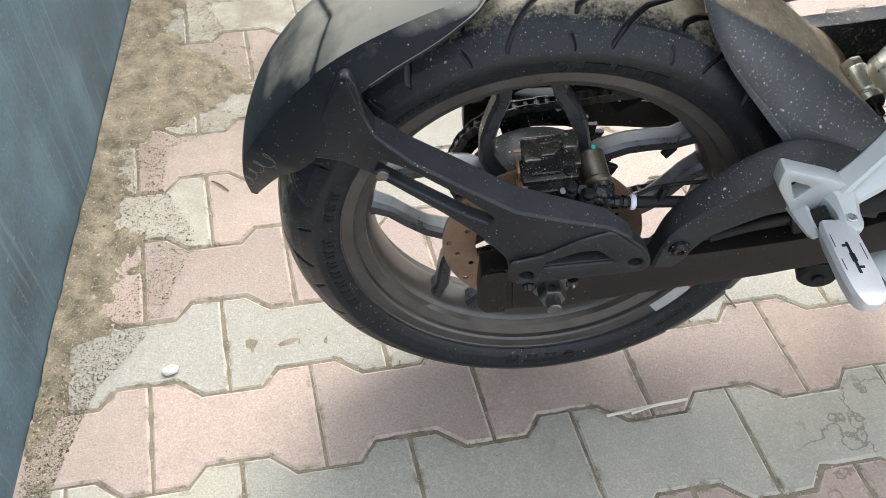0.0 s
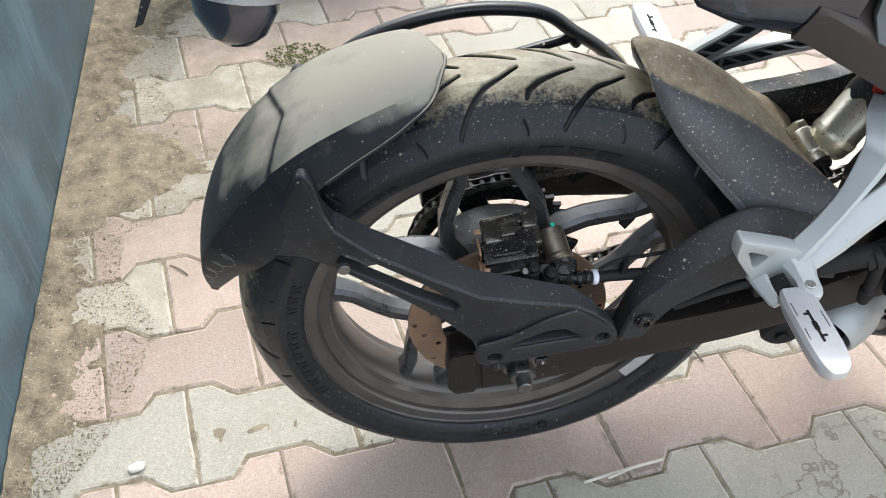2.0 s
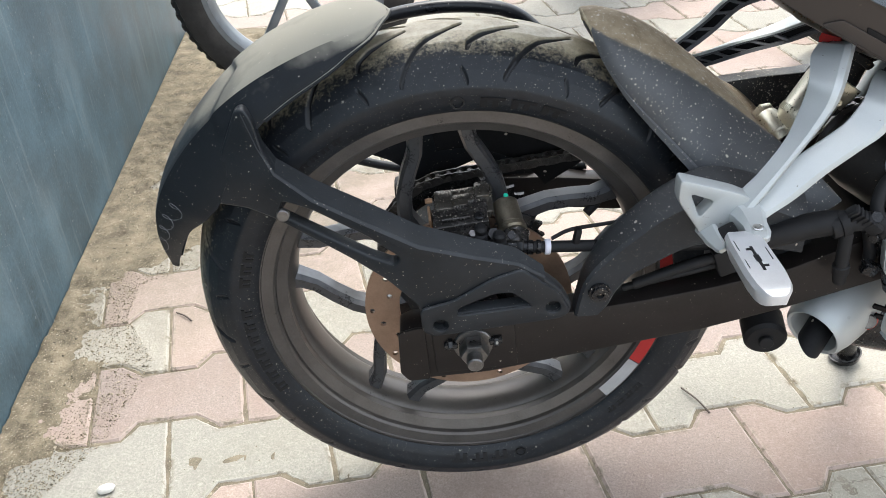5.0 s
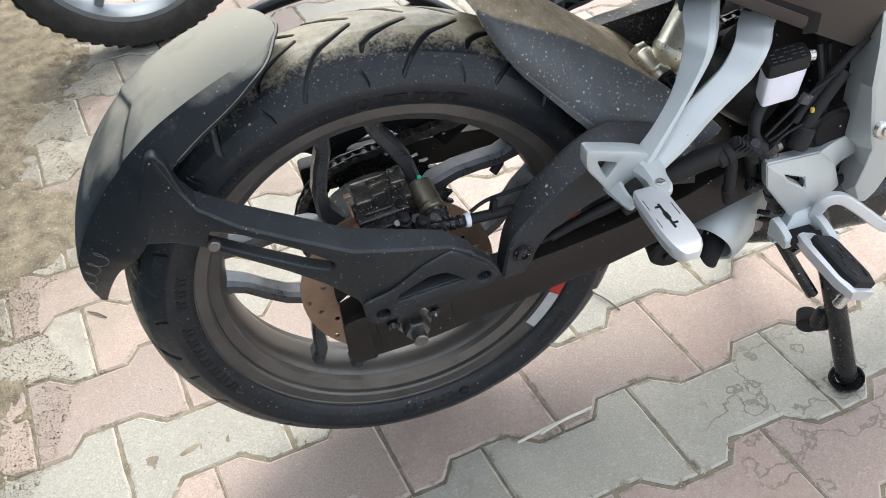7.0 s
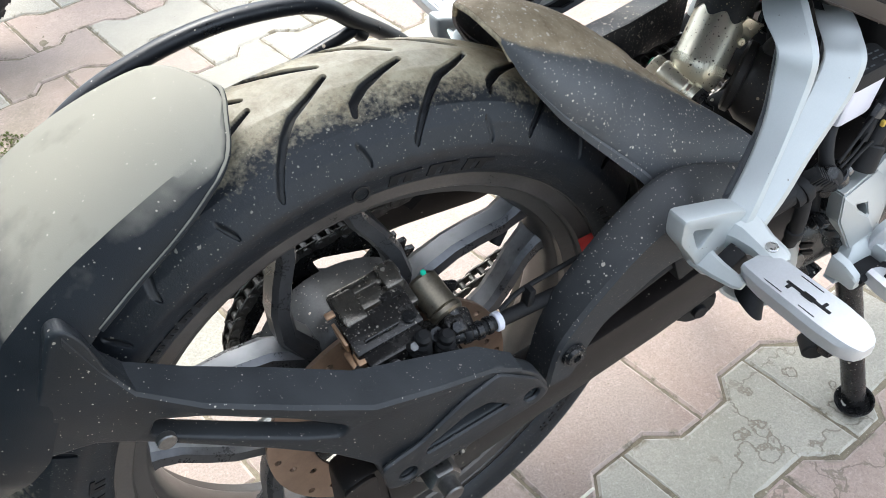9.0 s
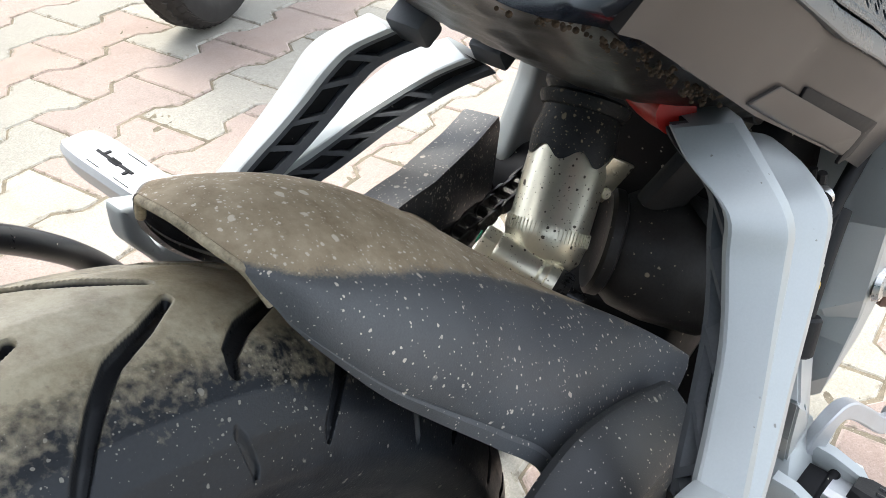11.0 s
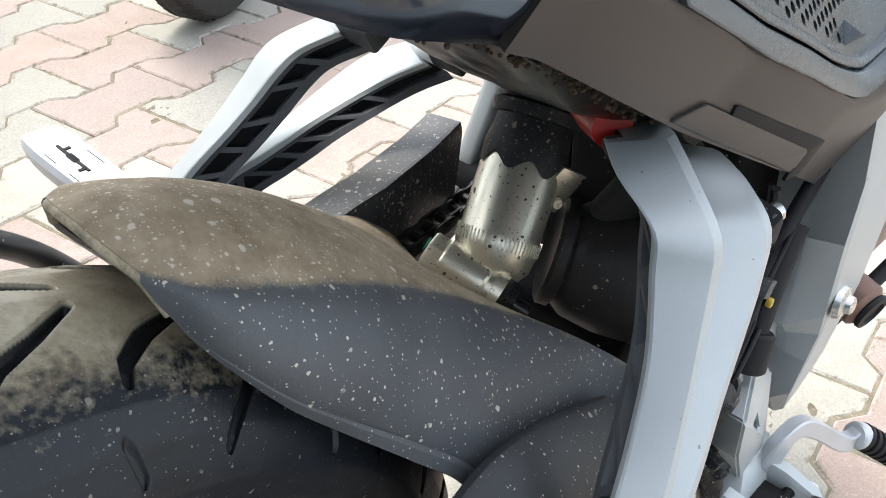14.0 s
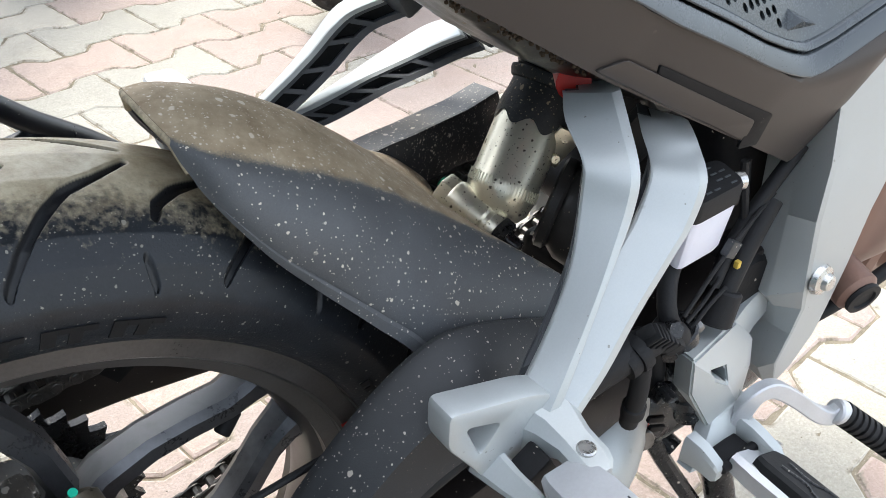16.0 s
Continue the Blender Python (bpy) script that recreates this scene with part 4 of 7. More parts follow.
def build_hugger():
    us = [0, 0.1, 0.22, 0.38, 0.54, 0.70, 0.85, 1.0]
    # stations from beak to front: degrees, radius, half width; lower edge, ridge, crown
    edge = ([64.4, 61.2, 56.5, 50.0, 43.0, 36.0, 27.0, 16.0], [0.3165, 0.305, 0.293, 0.285, 0.282, 0.282, 0.272, 0.255], [0.039, 0.052, 0.064, 0.074, 0.087, 0.098, 0.101, 0.104])
    ridge = ([66.1, 63.5, 59.3, 51.8, 42.5, 35.0, 28.5, 19.0], [0.3280, 0.3275, 0.3285, 0.3340, 0.3425, 0.3535, 0.371, 0.400], [0.030, 0.043, 0.048, 0.050, 0.049, 0.052, 0.070, 0.102])
    crown = ([67.4, 64.4, 59.3, 52.9, 45.5, 38.0, 30.6, 24.0], [0.3335, 0.3405, 0.3455, 0.3475, 0.349, 0.353, 0.360, 0.368], [0.0] * 8)
    swell = [0.0, 0.004, 0.009, 0.013, 0.014, 0.016, 0.016, 0.006]

    def fn(u, v):
        s = 2 * v - 1
        k = 1 - abs(s)
        (ae, re, we), (ar, rr, wr), (ac, rc, wc) = ([glide(u, us, q) for q in line] for line in (edge, ridge, crown))
        if k < 0.5:
            f = 1 - k / 0.5
            w_ = wr + (we - wr) * f + glide(u, us, swell) * (1 - abs(2 * f - 0.9) ** 2.2 if f < 0.9 else 1 - ((f - 0.45) / 0.55) ** 2.2)
            return polar(rr + (re - rr) * f, ar + (ae - ar) * f, math.copysign(max(w_, 0.0), s))
        t = (1 - k) / 0.5
        return polar(rc + (rr - rc) * t ** 1.7, ac + (ar - ac) * t ** 2, math.copysign(wr * t, s))

    nu_, nv_ = 110, 112
    V, F = shell(fn, nu_, nv_, -0.0026)
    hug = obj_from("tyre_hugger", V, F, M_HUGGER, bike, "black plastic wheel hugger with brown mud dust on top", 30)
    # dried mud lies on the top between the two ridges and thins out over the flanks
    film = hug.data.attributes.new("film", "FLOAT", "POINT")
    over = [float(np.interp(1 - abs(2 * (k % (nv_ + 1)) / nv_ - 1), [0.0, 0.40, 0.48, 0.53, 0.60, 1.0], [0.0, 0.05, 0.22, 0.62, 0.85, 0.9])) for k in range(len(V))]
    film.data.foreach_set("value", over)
    bm = bmesh.new()
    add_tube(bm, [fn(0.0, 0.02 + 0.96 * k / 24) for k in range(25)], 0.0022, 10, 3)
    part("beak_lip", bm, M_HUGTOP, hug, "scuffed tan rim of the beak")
    # chain guard on its left
    gy = lambda x: 0.060 + 0.27 * max(0, x - 0.34)
    top = [(0.250, 0.520), (0.280, 0.528), (0.316, 0.533), (0.342, 0.535), (0.400, 0.530), (0.437, 0.531)]
    out = top + [(0.442, 0.522), (0.438, 0.490), (0.428, 0.440), (0.300, 0.420), (0.200, 0.455), (0.215, 0.520)]
    part("chain_guard", plate(fillet(out, 0.004), (), 0.004, 0.0, lambda x, z: gy(x), bevel=0.001), M_GUARD, hug, "speckled black plastic chain guard", 30)
    tx, tz = [p[0] for p in top], [p[1] for p in top]
    V, F = shell(lambda u, v: (float(np.interp(u, np.linspace(0, 1, 6), tx)), gy(float(np.interp(u, np.linspace(0, 1, 6), tx))) + 0.030 * v, float(np.interp(u, np.linspace(0, 1, 6), tz)) - 0.005 * v), 24, 6, 0.003)
    obj_from("guard_top", V, F, M_GUARD, hug, "", 30)
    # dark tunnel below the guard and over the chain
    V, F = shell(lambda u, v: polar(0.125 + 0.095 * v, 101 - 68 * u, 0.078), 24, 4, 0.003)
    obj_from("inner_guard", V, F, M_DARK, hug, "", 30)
    return hug


hugger = build_hugger()


# -- brake caliper, hose
def build_caliper():
    bm = bmesh.new()
    add_box(bm, (0.058, 0.030, 0.036), pose(-0.004, -0.072, 0.448, 14, -6, 0), 0.0025, 2)
    add_box(bm, (0.050, 0.018, 0.050), pose(-0.002, -0.090, 0.432, 6, -6, 0), 0.003, 2)
    add_box(bm, (0.052, 0.016, 0.044), pose(-0.002, -0.040, 0.440, 6, -6, 0), 0.005, 3)
    add_box(bm, (0.040, 0.020, 0.030), pose(0.036, -0.084, 0.428, 6, 20, 0), 0.006, 3)
    for x, z in ((-0.020, 0.434), (0.014, 0.436)):
        add_rod(bm, (x, -0.094, z), (x, -0.106, z - 0.003), 0.0125, 20, 0.003)
    cal = part("brake_caliper", bm, M_CALIPER, bike, "black brake caliper with a scuffed bare top", 35)
    bm = bmesh.new()
    add_hex(bm, (0.014, -0.078, 0.446), (0.014, -0.082, 0.462), 0.0095)
    add_rod(bm, (0.014, -0.082, 0.460), (0.014, -0.084, 0.469), 0.0055, 12)
    part("bleed_screw", bm, M_BLACK, cal, "", 30)
    rc = random.Random(11)
    for x, y, z, r, h in ((-0.026, -0.100, 0.440, 0.006, 0.010), (-0.012, -0.104, 0.446, 0.0045, 0.012), (0.026, -0.098, 0.450, 0.007, 0.010), (0.030, -0.106, 0.440, 0.0055, 0.012), (0.004, -0.100, 0.452, 0.004, 0.014), (0.044, -0.098, 0.447, 0.005, 0.010)):
        bm = bmesh.new()
        add_hex(bm, (x, y + 0.006, z - 0.004), (x + 0.001, y - h * 0.5, z + h * 0.7), r)
        part("fitting", bm, M_GREASY if r < 0.005 else M_BLACK, cal, "", 30)
    bm = bmesh.new()
    add_box(bm, (0.020, 0.030, 0.012), pose(-0.021, -0.052, 0.466, 14, -6, 0), 0.003)
    add_box(bm, (0.016, 0.024, 0.014), pose(0.020, -0.042, 0.470, 14, -6, 0), 0.003)
    add_box(bm, (0.024, 0.018, 0.006), pose(-0.001, -0.048, 0.465, 14, -6, 0), 0.002)
    add_box(bm, (0.062, 0.014, 0.012), pose(0.000, -0.036, 0.465, 14, -6, 0), 0.003)
    add_box(bm, (0.062, 0.026, 0.010), pose(0.000, -0.058, 0.460, 14, -6, 0), 0.003)
    part("caliper_bridge", bm, M_WORN, cal, "bare worn metal bridge", 35)
    bm = bmesh.new()
    add_rod(bm, (0.043, -0.048, 0.460), (0.048, -0.078, 0.446), 0.0140, 24, 0.003)
    add_rod(bm, (0.0478, -0.076, 0.4470), (0.0490, -0.083, 0.4440), 0.0150, 24, 0.002)
    part("slide_pin", bm, M_BOOT, cal, "brownish worn slide pin sleeve", 35)
    bm = bmesh.new()
    add_rod(bm, (0.0440, -0.054, 0.4712), (0.0442, -0.0545, 0.4728), 0.0026, 10)
    part("paint_mark", bm, material("green paint dot", (0.02, 0.5, 0.32), 0.5, 0, 0.1), cal, "small green paint dot")
    bm = bmesh.new()
    add_box(bm, (0.003, 0.022, 0.018), pose(-0.036, -0.066, 0.456, 14, -10, 0), 0.001)
    add_box(bm, (0.005, 0.016, 0.006), pose(-0.036, -0.080, 0.444, 14, -10, 0), 0.001)
    add_box(bm, (0.008, 0.006, 0.003), pose(-0.037, -0.052, 0.470, 14, -4, 0), 0.001)
    add_box(bm, (0.010, 0.012, 0.014), pose(-0.030, -0.086, 0.446, 14, -4, 0), 0.001)
    part("pad_spring", bm, M_COPPER, cal, "coppery pad spring plate", 35)
    for x, y, z in ((0.012, -0.100, 0.455), (0.030, -0.104, 0.448)):
        m, l = axis_matrix((x, y, z - 0.012), (x + 0.002, y - 0.006, z + 0.014))
        bm = bmesh.new()
        add_lathe(bm, [(0, 0), (0.010, 0), (0.010, 0.006), (0.0075, 0.008), (0.0088, 0.011), (0.0070, 0.013), (0.0082, 0.016), (0.0062, 0.018), (0.0066, 0.024), (0.004, 0.027), (0, 0.027)], m, 20)
        part("dust_boot", bm, M_RUBBER, cal, "", 40)
    bm = bmesh.new()
    for k in range(4):
        add_tube(bm, [(-0.036 + 0.003 * math.cos(q), -0.098 + 0.002 * k, 0.446 + 0.004 * math.sin(q)) for q in (0, 1.6, 3.1, 4.7, 6.2)], 0.0012, 8, 4)
    part("retaining_clip", bm, M_GREASY, cal)
    bm = bmesh.new()
    for x, y, z, sx, sy, sz in ((-0.030, -0.096, 0.430, 0.010, 0.014, 0.030), (-0.006, -0.104, 0.424, 0.012, 0.010, 0.024), (0.020, -0.100, 0.420, 0.016, 0.012, 0.020), (-0.010, -0.084, 0.4655, 0.030, 0.003, 0.003), (0.014, -0.060, 0.4665, 0.020, 0.014, 0.004)):
        add_box(bm, (sx, sy, sz), pose(x, y, z, 14, -6, 0), 0.0015)
    part("casting_rib", bm, M_CALIPER, cal, "", 30)
    bm = bmesh.new()
    add_rod(bm, (0.036, -0.090, 0.438), (0.036, -0.104, 0.434), 0.0105, 16)
    add_hex(bm, (0.036, -0.103, 0.434), (0.036, -0.110, 0.432), 0.0085)
    add_rod(bm, (0.040, -0.100, 0.440), (0.062, -0.103, 0.438), 0.0065, 12)
    add_hex(bm, (0.050, -0.1015, 0.439), (0.057, -0.1025, 0.4385), 0.0085)
    part("banjo", bm, M_BLACK, cal, "", 30)
    bm = bmesh.new()
    add_box(bm, (0.026, 0.022, 0.024), pose(0.050, -0.088, 0.438, 14, 18, -8), 0.005, 3)
    add_box(bm, (0.018, 0.016, 0.014), pose(0.046, -0.096, 0.446, 24, 10, 0), 0.004, 3)
    add_rod(bm, (0.050, -0.078, 0.446), (0.052, -0.086, 0.440), 0.0105, 20, 0.002)
    part("pin_knuckle", bm, M_CALIPER, cal, "oily black knuckle below the slide pin", 35)
    bm = bmesh.new()
    add_box(bm, (0.030, 0.006, 0.090), pose(0.045, -0.050, 0.405, 0, 25, 0), 0.003)
    part("caliper_carrier", bm, M_BLACK, cal, "", 30)
    bm = bmesh.new()
    add_tube(bm, [(0.058, -0.103, 0.438), (0.090, -0.103, 0.436), (0.130, -0.103, 0.434), (0.180, -0.104, 0.432), (0.260, -0.106, 0.428), (0.330, -0.118, 0.445), (0.385, -0.132, 0.462), (0.398, -0.138, 0.440), (0.402, -0.140, 0.405)], 0.0062, 14)
    hose = part("brake_hose", bm, M_RUBBER, bike, "black rubber rear brake hose")
    bm = bmesh.new()
    for x0, x1, r in ((0.060, 0.067, 0.0078), (0.070, 0.075, 0.0076)):
        add_rod(bm, (x0, -0.103, 0.4375), (x1, -0.103, 0.437), r, 16)
    part("hose_collar", bm, M_BLACK, hose)
    bm = bmesh.new()
    add_rod(bm, (0.0785, -0.103, 0.4367), (0.0845, -0.103, 0.4363), 0.0083, 18)
    part("white_ring", bm, M_FLUID, hose, "white plastic ring")
    bm = bmesh.new()
    add_tube(bm, [(0.086, -0.100, 0.444), (0.105, -0.098, 0.452), (0.135, -0.098, 0.456), (0.180, -0.10, 0.462)], 0.0022, 8)
    add_box(bm, (0.006, 0.010, 0.020), pose(0.112, -0.102, 0.446, 0, 10, 0), 0.001)
    part("sensor_wire", bm, M_RUBBER, bike)


build_caliper()

ARM_SECT = [(-1, 1), (0.35, 1), (0.50, 0.92), (1, 0.35), (1, -0.85), (0.85, -1), (-0.85, -1), (-1, -0.8)]
FLIP = lambda y: -0.004 - y


def peg(parent, side):
    """A folding pillion peg of cast aluminium, pointing outwards and a little down."""
    s = lambda p: Vector((p[0], p[1], p[2])) if side < 0 else Vector((p[0] + 0.006, FLIP(p[1]), p[2] - 0.004))
    a, b = s((0.237, -0.205, 0.502)), s((0.234, -0.312, 0.510))
    d = (b - a).normalized()
    w = Vector((1, 0, 0))
    up = d.cross(w) if side < 0 else w.cross(d)
    if up.z < 0:
        up = -up
    bm = bmesh.new()
    sect = [(-1, 0.5), (-0.85, 1), (0.85, 1), (1, 0.5), (0.8, -1), (-0.8, -1)]
    add_beam(bm, [(a, w, up, 0.024, 0.012), (a + d * 0.006, w, up, 0.030, 0.016), (a + d * 0.022, w, up, 0.034, 0.018), (a + d * 0.072, w, up, 0.035, 0.018), (a + d * 0.088, w, up, 0.032, 0.017), (a + d * 0.096, w, up, 0.027, 0.015), (a + d * 0.101, w, up, 0.020, 0.012), (a + d * 0.1035, w, up, 0.012, 0.008)], sect)
    ob = part("pillion_peg", bm, M_PEG, parent, "bare cast aluminium pillion peg", 35)
    m = Matrix((( *w, 0), (*d, 0), (*up, 0), (0, 0, 0, 1))).transposed()
    bm = bmesh.new()
    for x, y, sx, sy in ((-0.001, 0.052, 0.0022, 0.038), (-0.0030, 0.037, 0.006, 0.0024), (0.0015, 0.064, 0.006, 0.0024), (-0.001, 0.052, 0.0045, 0.010)):
        add_box(bm, (sx, sy, 0.002), Matrix.Translation(a + m.to_3x3() @ Vector((x, y, 0.0088))) @ m, 0)
    for x, y, sx, sy in ((-0.012, 0.030, 0.0006, 0.016), (-0.012, 0.060, 0.0006, 0.014), (0.011, 0.045, 0.0006, 0.020)):
        add_box(bm, (sx, sy, 0.0012), Matrix.Translation(a + m.to_3x3() @ Vector((x, y, 0.0088))) @ m, 0)
    part("peg_slot", bm, M_DARK, ob)
    return ob


def build_hanger(side):
    flip = (lambda p: p) if side < 0 else (lambda p: (p[0] + 0.006, FLIP(p[1]), p[2] - 0.004))
    fd = (lambda v: v) if side < 0 else (lambda v: (v[0], -v[1], v[2]))
    # stations of each arm: rear edge and front edge of its broad face
    arm1 = [((0.236, -0.169, 0.512), (0.250, -0.187, 0.516)), ((0.246, -0.164, 0.523), (0.261, -0.183, 0.529)), ((0.267, -0.156, 0.540), (0.285, -0.172, 0.555)), ((0.290, -0.145, 0.566), (0.305, -0.163, 0.577)), ((0.306, -0.131, 0.596), (0.320, -0.156, 0.596)), ((0.311, -0.124, 0.614), (0.328, -0.149, 0.613)), ((0.320, -0.100, 0.624), (0.341, -0.126, 0.627)), ((0.333, -0.083, 0.630), (0.351, -0.108, 0.636))]
    arm2 = [((0.238, -0.176, 0.500), (0.252, -0.193, 0.500)), ((0.250, -0.172, 0.514), (0.266, -0.190, 0.511)), ((0.270, -0.165, 0.529), (0.289, -0.184, 0.523)), ((0.296, -0.155, 0.549), (0.317, -0.175, 0.541)), ((0.330, -0.144, 0.566), (0.352, -0.165, 0.560)), ((0.348, -0.137, 0.576), (0.371, -0.159, 0.570)), ((0.364, -0.128, 0.593), (0.387, -0.151, 0.588)), ((0.379, -0.106, 0.600), (0.402, -0.130, 0.596)), ((0.392, -0.090, 0.602), (0.418, -0.112, 0.594))]
    back = Vector((0.0150, 0.0165, -0.0035))
    if side > 0:
        arm1 = [((0.226, 0.145, 0.516), (0.232, 0.180, 0.496)), ((0.249, 0.145, 0.535), (0.255, 0.180, 0.516)), ((0.263, 0.138, 0.552), (0.272, 0.175, 0.532)), ((0.277, 0.130, 0.568), (0.300, 0.171, 0.556)), ((0.292, 0.122, 0.586), (0.317, 0.164, 0.578)), ((0.303, 0.113, 0.604), (0.327, 0.157, 0.595)), ((0.313, 0.105, 0.616), (0.331, 0.142, 0.609)), ((0.325, 0.086, 0.629), (0.341, 0.118, 0.625))]
        arm2 = [((0.246, 0.137, 0.517), (0.254, 0.166, 0.498)), ((0.277, 0.137, 0.532), (0.295, 0.166, 0.517)), ((0.298, 0.133, 0.539), (0.313, 0.160, 0.530)), ((0.316, 0.129, 0.546), (0.332, 0.158, 0.538)), ((0.336, 0.126, 0.553), (0.356, 0.158, 0.547)), ((0.356, 0.122, 0.559), (0.379, 0.156, 0.557)), ((0.375, 0.116, 0.566), (0.398, 0.150, 0.568)), ((0.387, 0.104, 0.576), (0.402, 0.135, 0.580)), ((0.396, 0.086, 0.588), (0.408, 0.115, 0.591))]
        back = Vector((0.0100, -0.0150, -0.0080))
    low = [(0.188, 0.549), (0.188, 0.526), (0.206, 0.499), (0.220, 0.474), (0.236, 0.466), (0.250, 0.472), (0.260, 0.486), (0.262, 0.508), (0.256, 0.524), (0.240, 0.532)]
    hole = fillet([(0.199, 0.533), (0.221, 0.524), (0.209, 0.508)], 0.004)
    nm = "pillion_hanger"
    if side < 0:
        bm = plate(fillet(low, 0.006), [hole], 0.018, -0.178, bevel=0.0022, seg=2)
    else:
        bm = plate([(x, z - 0.004) for x, z in fillet(low, 0.006)], [[(x, z - 0.004) for x, z in hole]], 0.018, FLIP(-0.160), bevel=0.004, seg=3)
    base = part(nm, bm, M_SILVER, bike, "silver-painted cast pillion footrest hanger", 35)
    for arm in (arm1, arm2):
        rings, fr = [], []
        for l_, r_ in zip(smooth_path([p[0] for p in arm], 4), smooth_path([p[1] for p in arm], 4)):  # broad face, then a bright bevel along its front
            d = (r_ - l_).normalized()
            rings.append([Vector(p) for p in (l_ + back * 0.22, l_ + back * 0.04, l_ + d * 0.0012, r_ - d * 0.0056, r_ - d * 0.0050 + back * 0.004, r_ - d * 0.0004 + back * 0.18, r_ + back * 0.23 + d * 0.0004, r_ + back * 0.85, r_ + back - d * 0.003, l_ + d * 0.009 + back * 0.95, l_ + d * 0.009 + back * 0.22)])
            fr.append((l_, d, back))
        bm = bmesh.new()
        vr = [[bm.verts.new(p) for p in r] for r in rings]
        n = len(vr[0])
        for p, q in zip(vr, vr[1:]):
            for i in range(n):
                bm.faces.new((p[i], q[i], q[(i + 1) % n], p[(i + 1) % n]))
        bm.faces.new(vr[0])
        bm.faces.new(vr[-1][::-1])
        part("arm", bm, M_SILVER, base, "", 20)
        # ribbed inner side of grey casting, open pockets between the ribs, their floors near-black for shade
        box = [(-1, -1), (1, -1), (1, 1), (-1, 1)]
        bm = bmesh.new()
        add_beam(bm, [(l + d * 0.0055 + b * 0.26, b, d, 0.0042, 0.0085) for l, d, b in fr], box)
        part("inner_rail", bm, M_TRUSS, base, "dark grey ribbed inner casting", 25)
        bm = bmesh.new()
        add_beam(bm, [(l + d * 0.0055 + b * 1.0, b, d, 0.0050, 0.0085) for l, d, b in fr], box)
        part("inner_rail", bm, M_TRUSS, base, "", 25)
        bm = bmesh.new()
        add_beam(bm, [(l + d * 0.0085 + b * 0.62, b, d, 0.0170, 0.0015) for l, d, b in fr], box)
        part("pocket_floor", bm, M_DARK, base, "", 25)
        fr = fr[::4]
        for k, q, lean in ((0, 0.2, 0.6), (1, 0.0, -0.7), (1, 0.75, 0.7), (2, 0.7, 0.5), (3, 0.6, 0.8), (4, 0.8, 0.8), (5, 0.9, 0.4)):
            l0, d0, b0 = fr[k]
            l1 = fr[k + 1][0]
            c = l0.lerp(l1, q)
            t = (l1 - l0).normalized() * lean * 0.009
            bm = bmesh.new()
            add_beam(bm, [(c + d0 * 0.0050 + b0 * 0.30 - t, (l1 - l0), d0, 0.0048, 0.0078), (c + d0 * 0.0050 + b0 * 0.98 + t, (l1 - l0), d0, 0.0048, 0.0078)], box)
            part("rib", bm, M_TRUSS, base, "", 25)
    # mounting pads at the tops
    for c in (() if side < 0 else ((0.332, -0.082, 0.634), (0.402, -0.078, 0.598))):
        bm = bmesh.new()
        add_box(bm, (0.016, 0.026, 0.018), Matrix.Translation(flip(c)) @ Matrix.Rotation(radians(-32), 4, "Y"), 0.003)
        part("mount_pad", bm, M_SILVER if side < 0 else M_TRUSS, base, "", 35)
    # clevis for the peg: a long front lug running out from the arms, a short rear ear
    cs = [(-1, -0.6), (-0.7, -1), (0.7, -1), (1, -0.6), (1, 0.5), (0.6, 1), (-0.6, 1), (-1, 0.5)]
    bm = bmesh.new()
    add_beam(bm, [(flip((0.250, -0.172, 0.503)), (1, 0, 0.1), (0, 0, 1), 0.032, 0.034), (flip((0.253, -0.184, 0.505)), (1, 0, 0.1), (0, 0, 1), 0.028, 0.026), (flip((0.253, -0.198, 0.507)), (1, 0, 0.1), (0, 0, 1), 0.021, 0.013), (flip((0.252, -0.212, 0.507)), (1, 0, 0.1), (0, 0, 1), 0.021, 0.010), (flip((0.2515, -0.218, 0.507)), (1, 0, 0.1), (0, 0, 1), 0.017, 0.009), (flip((0.251, -0.2215, 0.507)), (1, 0, 0.1), (0, 0, 1), 0.010, 0.007)], cs)
    part("front_lug", bm, M_SILVER, base, "", 30)
    bm = bmesh.new()
    add_beam(bm, [(flip((0.219, -0.170, 0.492)), (0.8, 0, 0.6), (0.6, 0, -0.8), 0.020, 0.012), (flip((0.220, -0.190, 0.492)), (0.8, 0, 0.6), (0.6, 0, -0.8), 0.015, 0.008), (flip((0.221, -0.208, 0.494)), (0.8, 0, 0.6), (0.6, 0, -0.8), 0.011, 0.006), (flip((0.221, -0.214, 0.495)), (0.8, 0, 0.6), (0.6, 0, -0.8), 0.006, 0.004)], cs)
    part("rear_lug", bm, M_SILVER, base, "", 30)
    bm = bmesh.new()
    add_box(bm, (0.024, 0.016, 0.018), Matrix.Translation(flip((0.232, -0.190, 0.492))) @ Matrix.Rotation(radians(-30), 4, "Y"), 0.002)
    part("clevis_spring", bm, M_DARK, base)
    bm = bmesh.new()
    add_rod(bm, flip((0.252, -0.207, 0.509)), flip((0.252, -0.207, 0.5138)), 0.0052, 18, 0.0008)
    part("pivot_pin", bm, M_STEEL, base)
    peg(base, side)
    return base


right_hanger = build_hanger(-1)
left_hanger = build_hanger(1)


